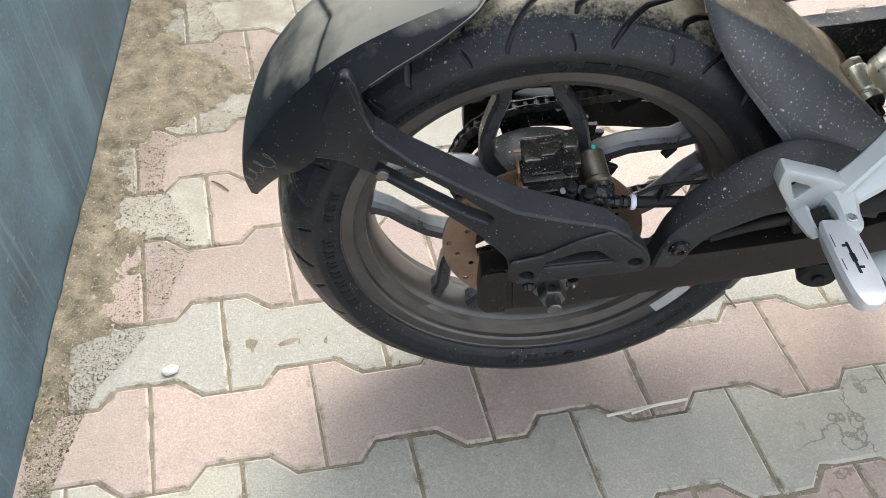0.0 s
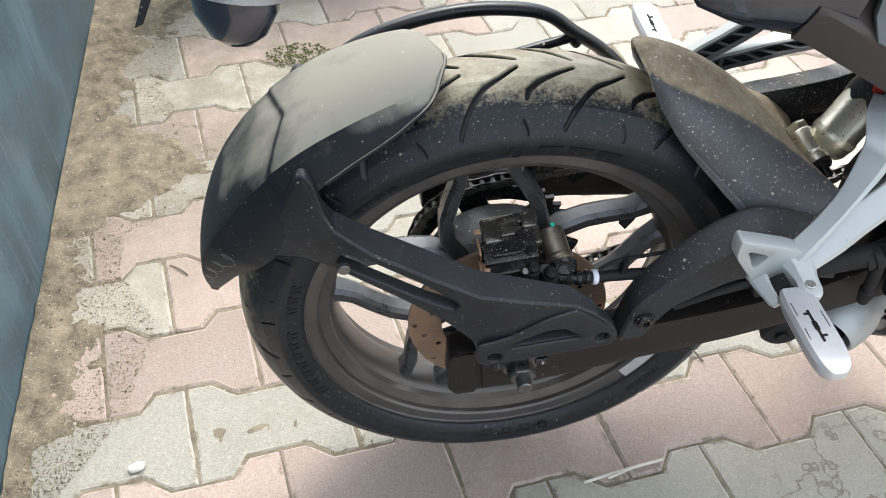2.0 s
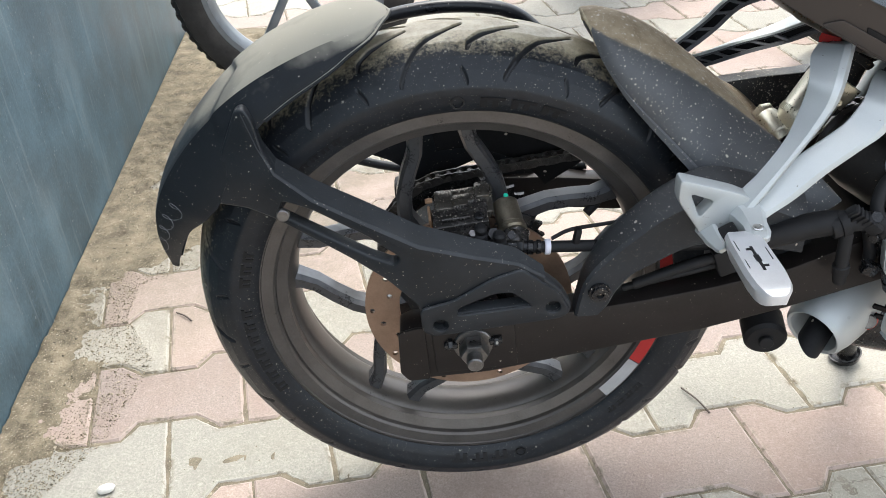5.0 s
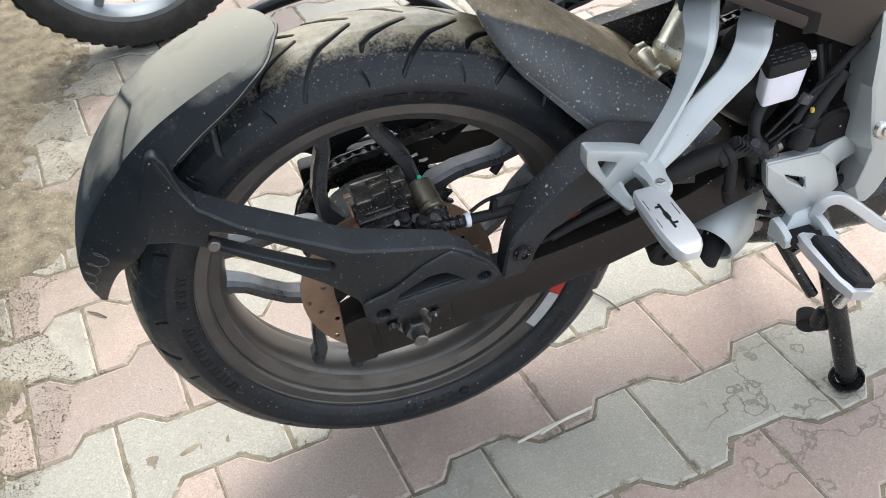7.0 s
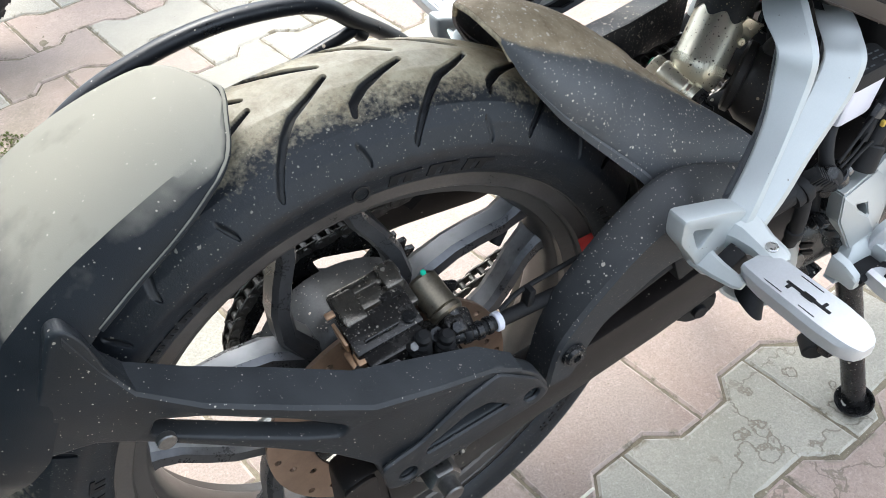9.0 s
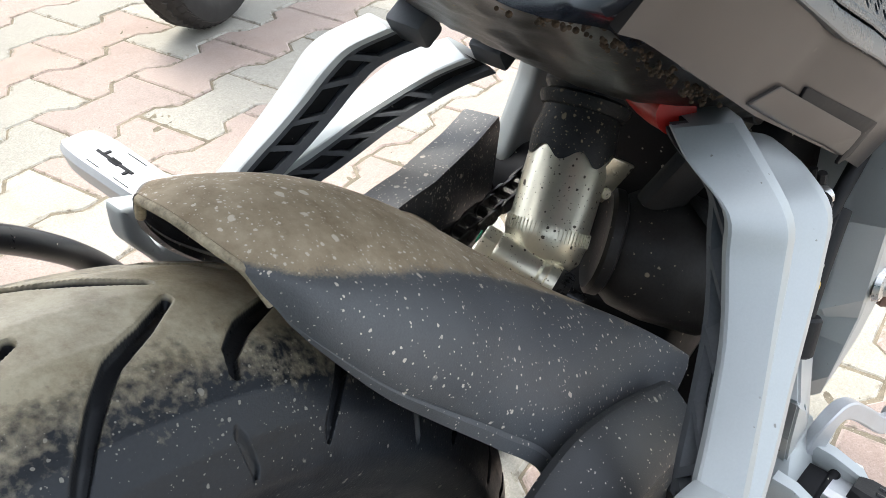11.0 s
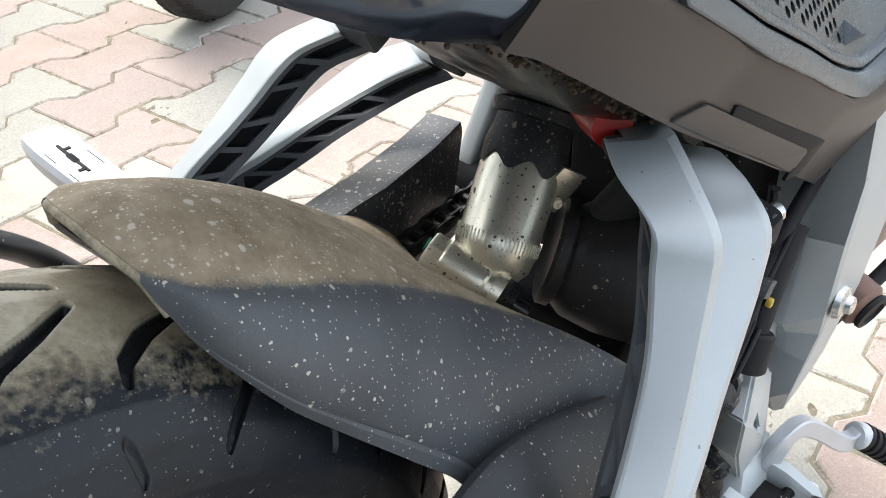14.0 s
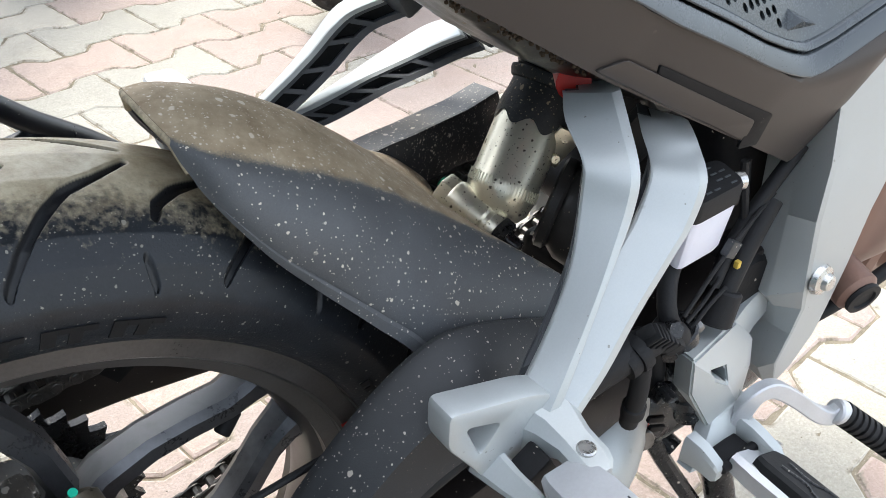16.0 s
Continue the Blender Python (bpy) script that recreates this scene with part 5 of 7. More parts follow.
# -- shock absorber
def build_shock():
    a, b = Vector((0.364, -0.006, 0.510)), Vector((0.409, 0.006, 0.576))
    m, l = axis_matrix(a, b)
    bm = bmesh.new()
    R = 0.0245
    add_lathe(bm, [(0, -0.016), (0.012, -0.016), (0.019, -0.0135), (0.0235, -0.007), (R, 0.000), (R + 0.0008, 0.003), (R + 0.0008, 0.011), (R, 0.012), (R, 0.058), (R - 0.001, 0.060), (0.019, 0.060), (0, 0.060)], m, 48)
    can = part("shock_absorber", bm, M_CAN, bike, "mud-flecked bare steel shock absorber canister", 40)
    bm = bmesh.new()
    for k in range(64):
        an = 2 * math.pi * k / 64
        c = m @ Vector(((R + 0.0010) * math.cos(an), (R + 0.0010) * math.sin(an), 0.007))
        add_box(bm, (0.0006, 0.0006, 0.008), Matrix.Translation(c) @ m.to_3x3().to_4x4() @ Matrix.Rotation(an, 4, "Z"))
    part("knurl", bm, M_CAN, can)
    # wavy black boot and coil above
    bm = bmesh.new()
    n = 60
    rows = []
    for h, wv, r in ((0.052, 1, 0.0253), (0.062, 0.4, 0.0258), (0.072, 0, 0.0240), (0.084, 0, 0.023)):
        rows.append([bm.verts.new(m @ Vector((r * math.cos(2 * math.pi * i / n), r * math.sin(2 * math.pi * i / n), h + wv * 0.0035 * math.sin(7 * 2 * math.pi * i / n)))) for i in range(n)])
    for p, q in zip(rows, rows[1:]):
        for i in range(n):
            bm.faces.new((p[i], q[i], q[(i + 1) % n], p[(i + 1) % n]))
    part("boot", bm, M_MUDDY, can, "muddy black rubber boot")
    bm = bmesh.new()
    add_lathe(bm, [(0.020, 0.078), (0.0255, 0.080), (0.0275, 0.084), (0.0275, 0.087), (0.024, 0.089), (0.0265, 0.093), (0.0265, 0.096), (0.0225, 0.098), (0.024, 0.104), (0.020, 0.112), (0, 0.112)], m, 40)
    part("flange", bm, M_MUDDY, can, "muddy black upper flange", 30)
    bm = bmesh.new()
    p, q = Vector((0.335, 0.010, 0.511)), Vector((0.346, -0.026, 0.4975))
    m2, l2 = axis_matrix(p, q)
    add_lathe(bm, [(0.007, 0), (0.0125, 0), (0.0135, 0.002), (0.0135, l2 - 0.012), (0.0120, l2 - 0.010), (0.0120, l2 - 0.007), (0.0138, l2 - 0.006), (0.0132, l2), (0.007, l2)], m2, 36)
    add_box(bm, (0.016, 0.020, 0.024), Matrix.Translation(Vector((0.351, -0.008, 0.510))), 0.004)
    part("lower_eye", bm, M_CAN, can, "", 35)
    bm = bmesh.new()
    add_hex(bm, q + (q - p).normalized() * -0.001, q + (q - p).normalized() * 0.009, 0.0125)
    add_rod(bm, q, q + (q - p).normalized() * 0.020, 0.006, 14)
    part("shock_bolt", bm, M_BLACK, can)
    bm = bmesh.new()
    add_hex(bm, p, p - (q - p).normalized() * 0.010, 0.0125)
    part("shock_nut", bm, M_CAN, can, "muddy plated hexagon nut")
    bm = bmesh.new()
    add_rod(bm, p - (q - p).normalized() * 0.0098 + Vector((0, 0, 0.004)), p - (q - p).normalized() * 0.0108 + Vector((0, 0, 0.004)), 0.0042, 12)
    part("nut_mark", bm, material("green paint mark", (0.02, 0.22, 0.12), 0.5, 0, 0.2, 300), can, "green paint mark")
    bm = bmesh.new()
    add_box(bm, (0.020, 0.003, 0.030), pose(0.399, -0.022, 0.545, 10, 32, -25), 0.001)
    for dz in (-0.007, 0.007):
        add_rod(bm, Vector((0.399 + dz * 0.5, -0.0235, 0.545 + dz)), Vector((0.398 + dz * 0.5, -0.026, 0.5455 + dz)), 0.0035, 12)
    part("clip_tab", bm, M_CAN, can)
    return can


build_shock()


# -- bodies round the shock: frame rails, pivot casing, reservoir, cylinder
def build_middle():
    bm = bmesh.new()
    add_tube(bm, [(0.430, 0.050, 0.632), (0.405, 0.0, 0.628), (0.370, -0.050, 0.622), (0.346, -0.078, 0.630)], 0.010, 16)
    frame_ = part("frame", bm, M_RED, bike, "red-painted tubular frame")
    bm = bmesh.new()
    m, l = axis_matrix((0.398, -0.022, 0.502), (0.448, -0.100, 0.482))
    add_lathe(bm, [(0, 0.004), (0.026, 0.004), (0.031, 0.0), (0.034, 0.002), (0.034, 0.008), (0.031, 0.010), (0.037, 0.018), (0.041, 0.040), (0.041, l - 0.02), (0.034, l - 0.004), (0, l)], m, 40)
    ab = part("air_box", bm, M_HOUSING, bike, "rounded dusty black housing behind the shock", 45)
    bm = bmesh.new()
    add_box(bm, (0.030, 0.012, 0.070), pose(0.425, -0.062, 0.560, 10, 30, -28), 0.004)
    add_box(bm, (0.034, 0.030, 0.006), pose(0.432, -0.082, 0.528, 10, 30, -28), 0.002)
    part("strap", bm, M_HUB2, ab, "", 35)
    bm = bmesh.new()
    add_rod(bm, (0.428, -0.070, 0.600), (0.424, -0.084, 0.604), 0.012, 20)
    add_rod(bm, (0.424, -0.084, 0.604), (0.422, -0.092, 0.606), 0.006, 14)
    part("stud", bm, M_GREASY, ab, "", 35)
    for nm, size, m in (("battery_box", (0.09, 0.13, 0.16), pose(0.54, -0.03, 0.50, 0, -10, 0)), ("inner_mudguard", (0.20, 0.15, 0.03), pose(0.50, -0.01, 0.628, 0, 22, 0)), ("crankcase_rear", (0.10, 0.10, 0.10), pose(0.47, -0.02, 0.39, 0, 0, 0))):
        bm = bmesh.new()
        add_box(bm, size, m, 0.012, 3)
        part(nm, bm, M_DARK, bike, "", 45)
    # reservoir
    bm = bmesh.new()
    top, bot = [], []
    for (x, y), l_ in (((0.411, -0.137), top), ((0.460, -0.135), top), ((0.467, -0.107), top), ((0.420, -0.106), top)):
        l_.append((x, y))
    q = fillet([(x, y, 0) for x, y in top], 0.008)
    rings = []
    for z, s in ((0.498, 0.86), (0.502, 0.93), (0.535, 1.0)):
        cx, cy = 0.4385, -0.1165
        rings.append([bm.verts.new((cx + (x - cx) * s + (z - 0.535) * 0.10, cy + (y - cy) * s, z)) for x, y, _ in q])
    for a, b in zip(rings, rings[1:]):
        for i in range(len(a)):
            bm.faces.new((a[i], a[(i + 1) % len(a)], b[(i + 1) % len(a)], b[i]))
    bm.faces.new(rings[0])
    bm.faces.new(rings[-1])
    bmesh.ops.translate(bm, verts=bm.verts, vec=(-0.008, 0, 0.010))
    res = part("fluid_reservoir", bm, M_FLUID, bike, "white brake fluid reservoir with black cap", 30)
    bm = bmesh.new()
    rings = []
    for z, s in ((0.535, 1.06), (0.546, 1.06), (0.549, 1.0)):
        rings.append([bm.verts.new((0.4385 + (x - 0.4385) * s, -0.1165 + (y + 0.1165) * s, z)) for x, y, _ in q])
    for a, b in zip(rings, rings[1:]):
        for i in range(len(a)):
            bm.faces.new((a[i], a[(i + 1) % len(a)], b[(i + 1) % len(a)], b[i]))
    bm.faces.new(rings[0])
    bm.faces.new(rings[-1])
    bmesh.ops.translate(bm, verts=bm.verts, vec=(-0.008, 0, 0.010))
    cap = part("cap", bm, M_RUBBER, res, "black cap with pale raised print", 30)
    bm = bmesh.new()
    for r in range(4):
        for k in range(5):
            if (r + k) % 4 != 3:
                add_box(bm, (0.0050, 0.0012, 0.0008), pose(0.4125 + 0.0080 * k + 0.002 * r, -0.1315 + 0.0065 * r, 0.5593))
    part("cap_print", bm, M_TRUSS, cap)
    bm = bmesh.new()
    add_rod(bm, (0.454, -0.126, 0.553), (0.461, -0.128, 0.553), 0.006, 12)
    part("cap_screw", bm, M_STEEL, res)
    # master cylinder, hoses, links
    bm = bmesh.new()
    add_rod(bm, (0.412, -0.140, 0.452), (0.432, -0.146, 0.395), 0.013, 18)
    add_rod(bm, (0.432, -0.146, 0.395), (0.440, -0.148, 0.365), 0.010, 16)
    add_rod(bm, (0.4325, -0.146, 0.398), (0.436, -0.147, 0.386), 0.0155, 18)
    add_rod(bm, (0.408, -0.139, 0.462), (0.412, -0.140, 0.452), 0.016, 18)
    mc = part("master_cylinder", bm, M_BLACK, bike, "oily black rear brake master cylinder")
    bm = bmesh.new()
    add_hex(bm, (0.392, -0.146, 0.474), (0.390, -0.153, 0.479), 0.0065)
    add_hex(bm, (0.398, -0.146, 0.452), (0.393, -0.151, 0.452), 0.0055)
    part("union_bolt", bm, M_BLACK, mc)
    bm = bmesh.new()
    add_box(bm, (0.040, 0.010, 0.014), pose(0.380, -0.150, 0.474, 20, 38, -10), 0.003)
    clamp = part("hose_clamp", bm, M_RUBBER, mc, "ribbed black clamp", 30)
    for k in range(6):
        bm = bmesh.new()
        add_box(bm, (0.0022, 0.011, 0.015), pose(0.366 + 0.0045 * k, -0.1508, 0.4848 - 0.0036 * k, 20, 38, -10), 0.0005)
        part("clamp_rib", bm, M_RUBBER, mc, "", 30)
    for x, y, z, r in ((0.362, -0.147, 0.470, 0.0125), (0.354, -0.146, 0.467, 0.0118), (0.416, -0.146, 0.452, 0.007), (0.424, -0.144, 0.458, 0.0055)):
        bm = bmesh.new()
        add_lathe(bm, [(r * 0.6, -0.004), (r, -0.004), (r * 1.05, 0), (r, 0.004), (r * 0.6, 0.004)], Matrix.Translation((x, y, z)) @ Matrix.Rotation(radians(70), 4, "Y"), 20)
        part("collar", bm, M_RUBBER if r > 0.008 else M_GREASY, mc, "", 40)
    bm = bmesh.new()
    add_tube(bm, [(0.366, -0.150, 0.462), (0.366, -0.152, 0.440), (0.368, -0.150, 0.418), (0.372, -0.146, 0.400)], 0.0066, 14)
    add_rod(bm, (0.3675, -0.1505, 0.424), (0.3695, -0.149, 0.412), 0.0082, 16)
    part("breather_hose", bm, M_RUBBER, bike, "black vertical hose")
    bm = bmesh.new()
    add_box(bm, (0.016, 0.010, 0.014), pose(0.398, -0.150, 0.416, 10, 25, 0), 0.002)
    add_box(bm, (0.010, 0.014, 0.006), pose(0.392, -0.156, 0.424, 10, 25, 0), 0.001)
    part("wire_connector", bm, M_BLACK, bike)
    bm = bmesh.new()
    add_tube(bm, [(0.520, -0.128, 0.560), (0.475, -0.128, 0.510), (0.445, -0.136, 0.478)], 0.0050, 14)
    part("switch_hose", bm, M_RUBBER, bike)
    bm = bmesh.new()
    add_tube(bm, [(0.425, -0.118, 0.510), (0.405, -0.128, 0.500), (0.395, -0.140, 0.482), (0.402, -0.146, 0.465)], 0.0065, 12)
    add_tube(bm, [(0.29, -0.138, 0.455), (0.345, -0.142, 0.468), (0.392, -0.146, 0.470), (0.404, -0.147, 0.462)], 0.011, 14, radii=[0.013, 0.013, 0.0085, 0.0085])
    part("fluid_hose", bm, M_RUBBER, bike, "black rubber hoses")
    bm = bmesh.new()
    add_tube(bm, [(0.50, -0.130, 0.525), (0.475, -0.135, 0.495), (0.455, -0.140, 0.468)], 0.0075, 12)
    add_rod(bm, (0.458, -0.139, 0.472), (0.448, -0.143, 0.448), 0.0125, 16)
    part("switch_boot", bm, M_RUBBER, bike)
    for pts, r in (([(0.405, -0.146, 0.478), (0.450, -0.138, 0.508), (0.500, -0.130, 0.530)], 0.0016), ([(0.410, -0.146, 0.470), (0.428, -0.143, 0.476), (0.445, -0.140, 0.488)], 0.0014), ([(0.412, -0.148, 0.462), (0.430, -0.146, 0.474), (0.452, -0.142, 0.478)], 0.0016), ([(0.470, -0.12, 0.56), (0.478, -0.128, 0.50), (0.470, -0.13, 0.43), (0.455, -0.125, 0.38)], 0.003), ([(0.49, -0.11, 0.55), (0.494, -0.12, 0.48), (0.485, -0.12, 0.40)], 0.0026)):
        tube_part_ = bmesh.new()
        add_tube(tube_part_, pts, r, 8)
        part("cable", tube_part_, M_RUBBER, bike)
    bm = bmesh.new()
    add_box(bm, (0.012, 0.006, 0.012), pose(0.452, -0.138, 0.508, 0, 30, 0), 0.001)
    part("cable_clip", bm, M_HUB, bike)
    bm = bmesh.new()
    add_box(bm, (0.004, 0.004, 0.006), pose(0.462, -0.140, 0.492), 0.001)
    part("connector", bm, material("yellow plastic clip", (0.6, 0.42, 0.08), 0.5, 0, 0.1), bike)
    # pivot bolt with a red washer
    bm = bmesh.new()
    add_rod(bm, (0.430, -0.112, 0.322), (0.427, -0.122, 0.326), 0.0125, 24)
    wsh = part("red_washer", bm, M_RED, bike)
    bm = bmesh.new()
    add_rod(bm, (0.428, -0.120, 0.325), (0.425, -0.130, 0.329), 0.0085, 18)
    part("washer_bolt", bm, M_GREASY, wsh)


build_middle()


# -- rider's footrest bracket, pedal, frame plate, engine
def build_footrest():
    A, B, B2, C = (0.398, -0.166, 0.458), (0.486, -0.139, 0.428), (0.504, -0.146, 0.409), (0.518, -0.144, 0.372)
    Fr, E_, D = (0.479, -0.164, 0.370), (0.451, -0.164, 0.354), (0.402, -0.168, 0.425)
    h1, h2, h3, h4 = (0.423, -0.166, 0.434), (0.457, -0.157, 0.413), (0.456, -0.163, 0.402), (0.430, -0.168, 0.424)
    bm = bmesh.new()
    vs = [bm.verts.new(p) for p in (A, B, B2, C, Fr, E_, D, h1, h2, h3, h4)]
    for f in ((0, 1, 2, 8, 7), (2, 3, 4), (2, 4, 9, 8), (0, 7, 10, 6), (6, 10, 5), (10, 9, 4, 5)):
        bm.faces.new([vs[k] for k in f])
    ex = bmesh.ops.extrude_face_region(bm, geom=bm.faces[:])
    bmesh.ops.translate(bm, vec=(0.006, 0.020, -0.006), verts=[g for g in ex["geom"] if isinstance(g, bmesh.types.BMVert)])
    bmesh.ops.recalc_face_normals(bm, faces=bm.faces[:])
    bmesh.ops.bevel(bm, geom=[e for e in bm.edges if len(e.link_faces) == 2 and e.calc_face_angle(0) > 0.3], offset=0.0018, segments=2, affect="EDGES")
    base = part("rider_footrest_bracket", bm, M_SILVER, bike, "silver-painted cast rider footrest bracket", 28)
    sq = [(-1, -0.7), (-0.7, -1), (0.7, -1), (1, -0.7), (1, 0.7), (0.7, 1), (-0.7, 1), (-1, 0.7)]
    bm = bmesh.new()
    add_beam(bm, [((0.492, -0.134, 0.408), (0.6, 0, -0.8), (0, -1, 0), 0.040, 0.014), ((0.510, -0.130, 0.416), (0.6, 0, -0.8), (0, -1, 0), 0.036, 0.014), ((0.536, -0.126, 0.420), (0.6, 0, -0.8), (0, -1, 0), 0.036, 0.012)], sq)
    part("bracket_arm", bm, M_SILVER, base, "", 28)
    bm = bmesh.new()
    # stem and base bar of the clevis, then its two ears
    add_beam(bm, [((0.466, -0.158, 0.374), (1, 0, 0.2), (0, -1, 0), 0.034, 0.016), ((0.456, -0.166, 0.360), (1, 0, 0.2), (0, -1, 0), 0.046, 0.018), ((0.447, -0.169, 0.348), (1, 0, 0.2), (0, -1, 0), 0.058, 0.018)], sq)
    for x, z, k in ((0.424, 0.358, 0.62), (0.470, 0.358, 1.0)):
        add_beam(bm, [((x, -0.164, z), (1, 0, 0), (0, 0, 1), 0.013, 0.026), ((x + 0.001, -0.164 - 0.022 * k, z), (1, 0, 0), (0, 0, 1), 0.012, 0.022), ((x + 0.002, -0.164 - 0.042 * k, z - 0.004), (1, 0, 0), (0, 0, 1), 0.011, 0.017), ((x + 0.002, -0.164 - 0.047 * k, z - 0.005), (1, 0, 0), (0, 0, 1), 0.008, 0.010)], sq)
    part("footrest_clevis", bm, M_SILVER, base, "", 28)
    bm = bmesh.new()
    add_box(bm, (0.034, 0.018, 0.016), pose(0.446, -0.184, 0.350, 0, 0, 0), 0.002)
    add_rod(bm, (0.428, -0.192, 0.356), (0.466, -0.192, 0.356), 0.004, 12)
    part("footrest_spring", bm, M_DARK, base)
    bm = bmesh.new()
    add_hex(bm, (0.476, -0.202, 0.356), (0.481, -0.202, 0.356), 0.005)
    part("pivot_bolt", bm, M_STEEL, base)
    # peg with rubber pad
    a, b = Vector((0.450, -0.192, 0.354)), Vector((0.466, -0.290, 0.334))
    d, w = (b - a).normalized(), Vector((0.9, 0, -0.4)).normalized()
    up = w.cross(d)
    if up.z < 0:
        up = -up
    bm = bmesh.new()
    sect = [(-1, 0.5), (-0.8, 1), (0.8, 1), (1, 0.5), (0.7, -1), (-0.7, -1)]
    add_beam(bm, [(a, w, up, 0.034, 0.016), (a + d * 0.018, w, up, 0.042, 0.018), (a + d * 0.068, w, up, 0.042, 0.018), (a + d * 0.088, w, up, 0.030, 0.014)], sect)
    pg = part("rider_peg", bm, M_PEG, base, "cast aluminium rider peg", 30)
    bm = bmesh.new()
    c = up * 0.012
    add_beam(bm, [(a + d * 0.012 + c, w, up, 0.026, 0.010), (a + d * 0.02 + c, w, up, 0.034, 0.012), (a + d * 0.068 + c, w, up, 0.036, 0.012), (a + d * 0.083 + c, w, up, 0.025, 0.010)], [(-1, -1), (1, -1), (1, 0.5), (0.85, 1), (-0.85, 1), (-1, 0.5)])
    pad = part("rubber_pad", bm, M_RUBBER, pg, "black rubber pad with raised ribs", 30)
    bm = bmesh.new()
    cu = up * 0.0185
    for e in (-1, 1):
        add_tube(bm, [a + d * 0.026 + w * (e * 0.006) + cu, a + d * 0.045 + w * (e * 0.004) + cu, a + d * 0.056 + w * (e * 0.011) + cu, a + d * 0.074 + w * (e * 0.007) + cu], 0.0012, 6, 3)
    part("pad_rib", bm, M_BLACK, pad)
    bm = bmesh.new()
    add_rod(bm, a + d * 0.076 - up * 0.006, a + d * 0.076 - up * 0.030, 0.0065, 14)
    part("peg_feeler", bm, M_STEEL, pg)
    # brake pedal
    bm = bmesh.new()
    pts = smooth_path([(0.468, -0.172, 0.362), (0.476, -0.174, 0.384), (0.492, -0.178, 0.388), (0.512, -0.186, 0.374), (0.536, -0.197, 0.352), (0.549, -0.203, 0.346), (0.556, -0.206, 0.350)], 5)
    sta = []
    for i, p in enumerate(pts):
        t = pts[min(i + 1, len(pts) - 1)] - pts[max(i - 1, 0)]
        o = Vector((0, 0.2, 1))
        ac = t.cross(o).normalized()
        sta.append((p, ac, ac.cross(t), 0.010, 0.013))
    add_beam(bm, sta, [(-1, -0.8), (-0.8, -1), (0.8, -1), (1, -0.8), (1, 0.8), (0.8, 1), (-0.8, 1), (-1, 0.8)])
    add_rod(bm, (0.551, -0.204, 0.351), (0.559, -0.208, 0.347), 0.010, 18)
    ped = part("brake_pedal", bm, M_PEG, bike, "cast aluminium brake pedal with ribbed rubber toe", 35)
    m, l = axis_matrix((0.558, -0.2075, 0.3475), (0.590, -0.244, 0.318))
    prof = [(0, 0)]
    for k in range(9):
        z = l * k / 9
        prof += [(0.0105, z + 0.0004), (0.0105, z + l / 15), (0.0085, z + l / 13), (0.0085, z + l / 9.2)]
    bm = bmesh.new()
    add_lathe(bm, prof + [(0, l)], m, 20)
    part("rubber_toe", bm, M_RUBBER, ped, "ribbed black rubber toe piece", 30)
    return base


build_footrest()


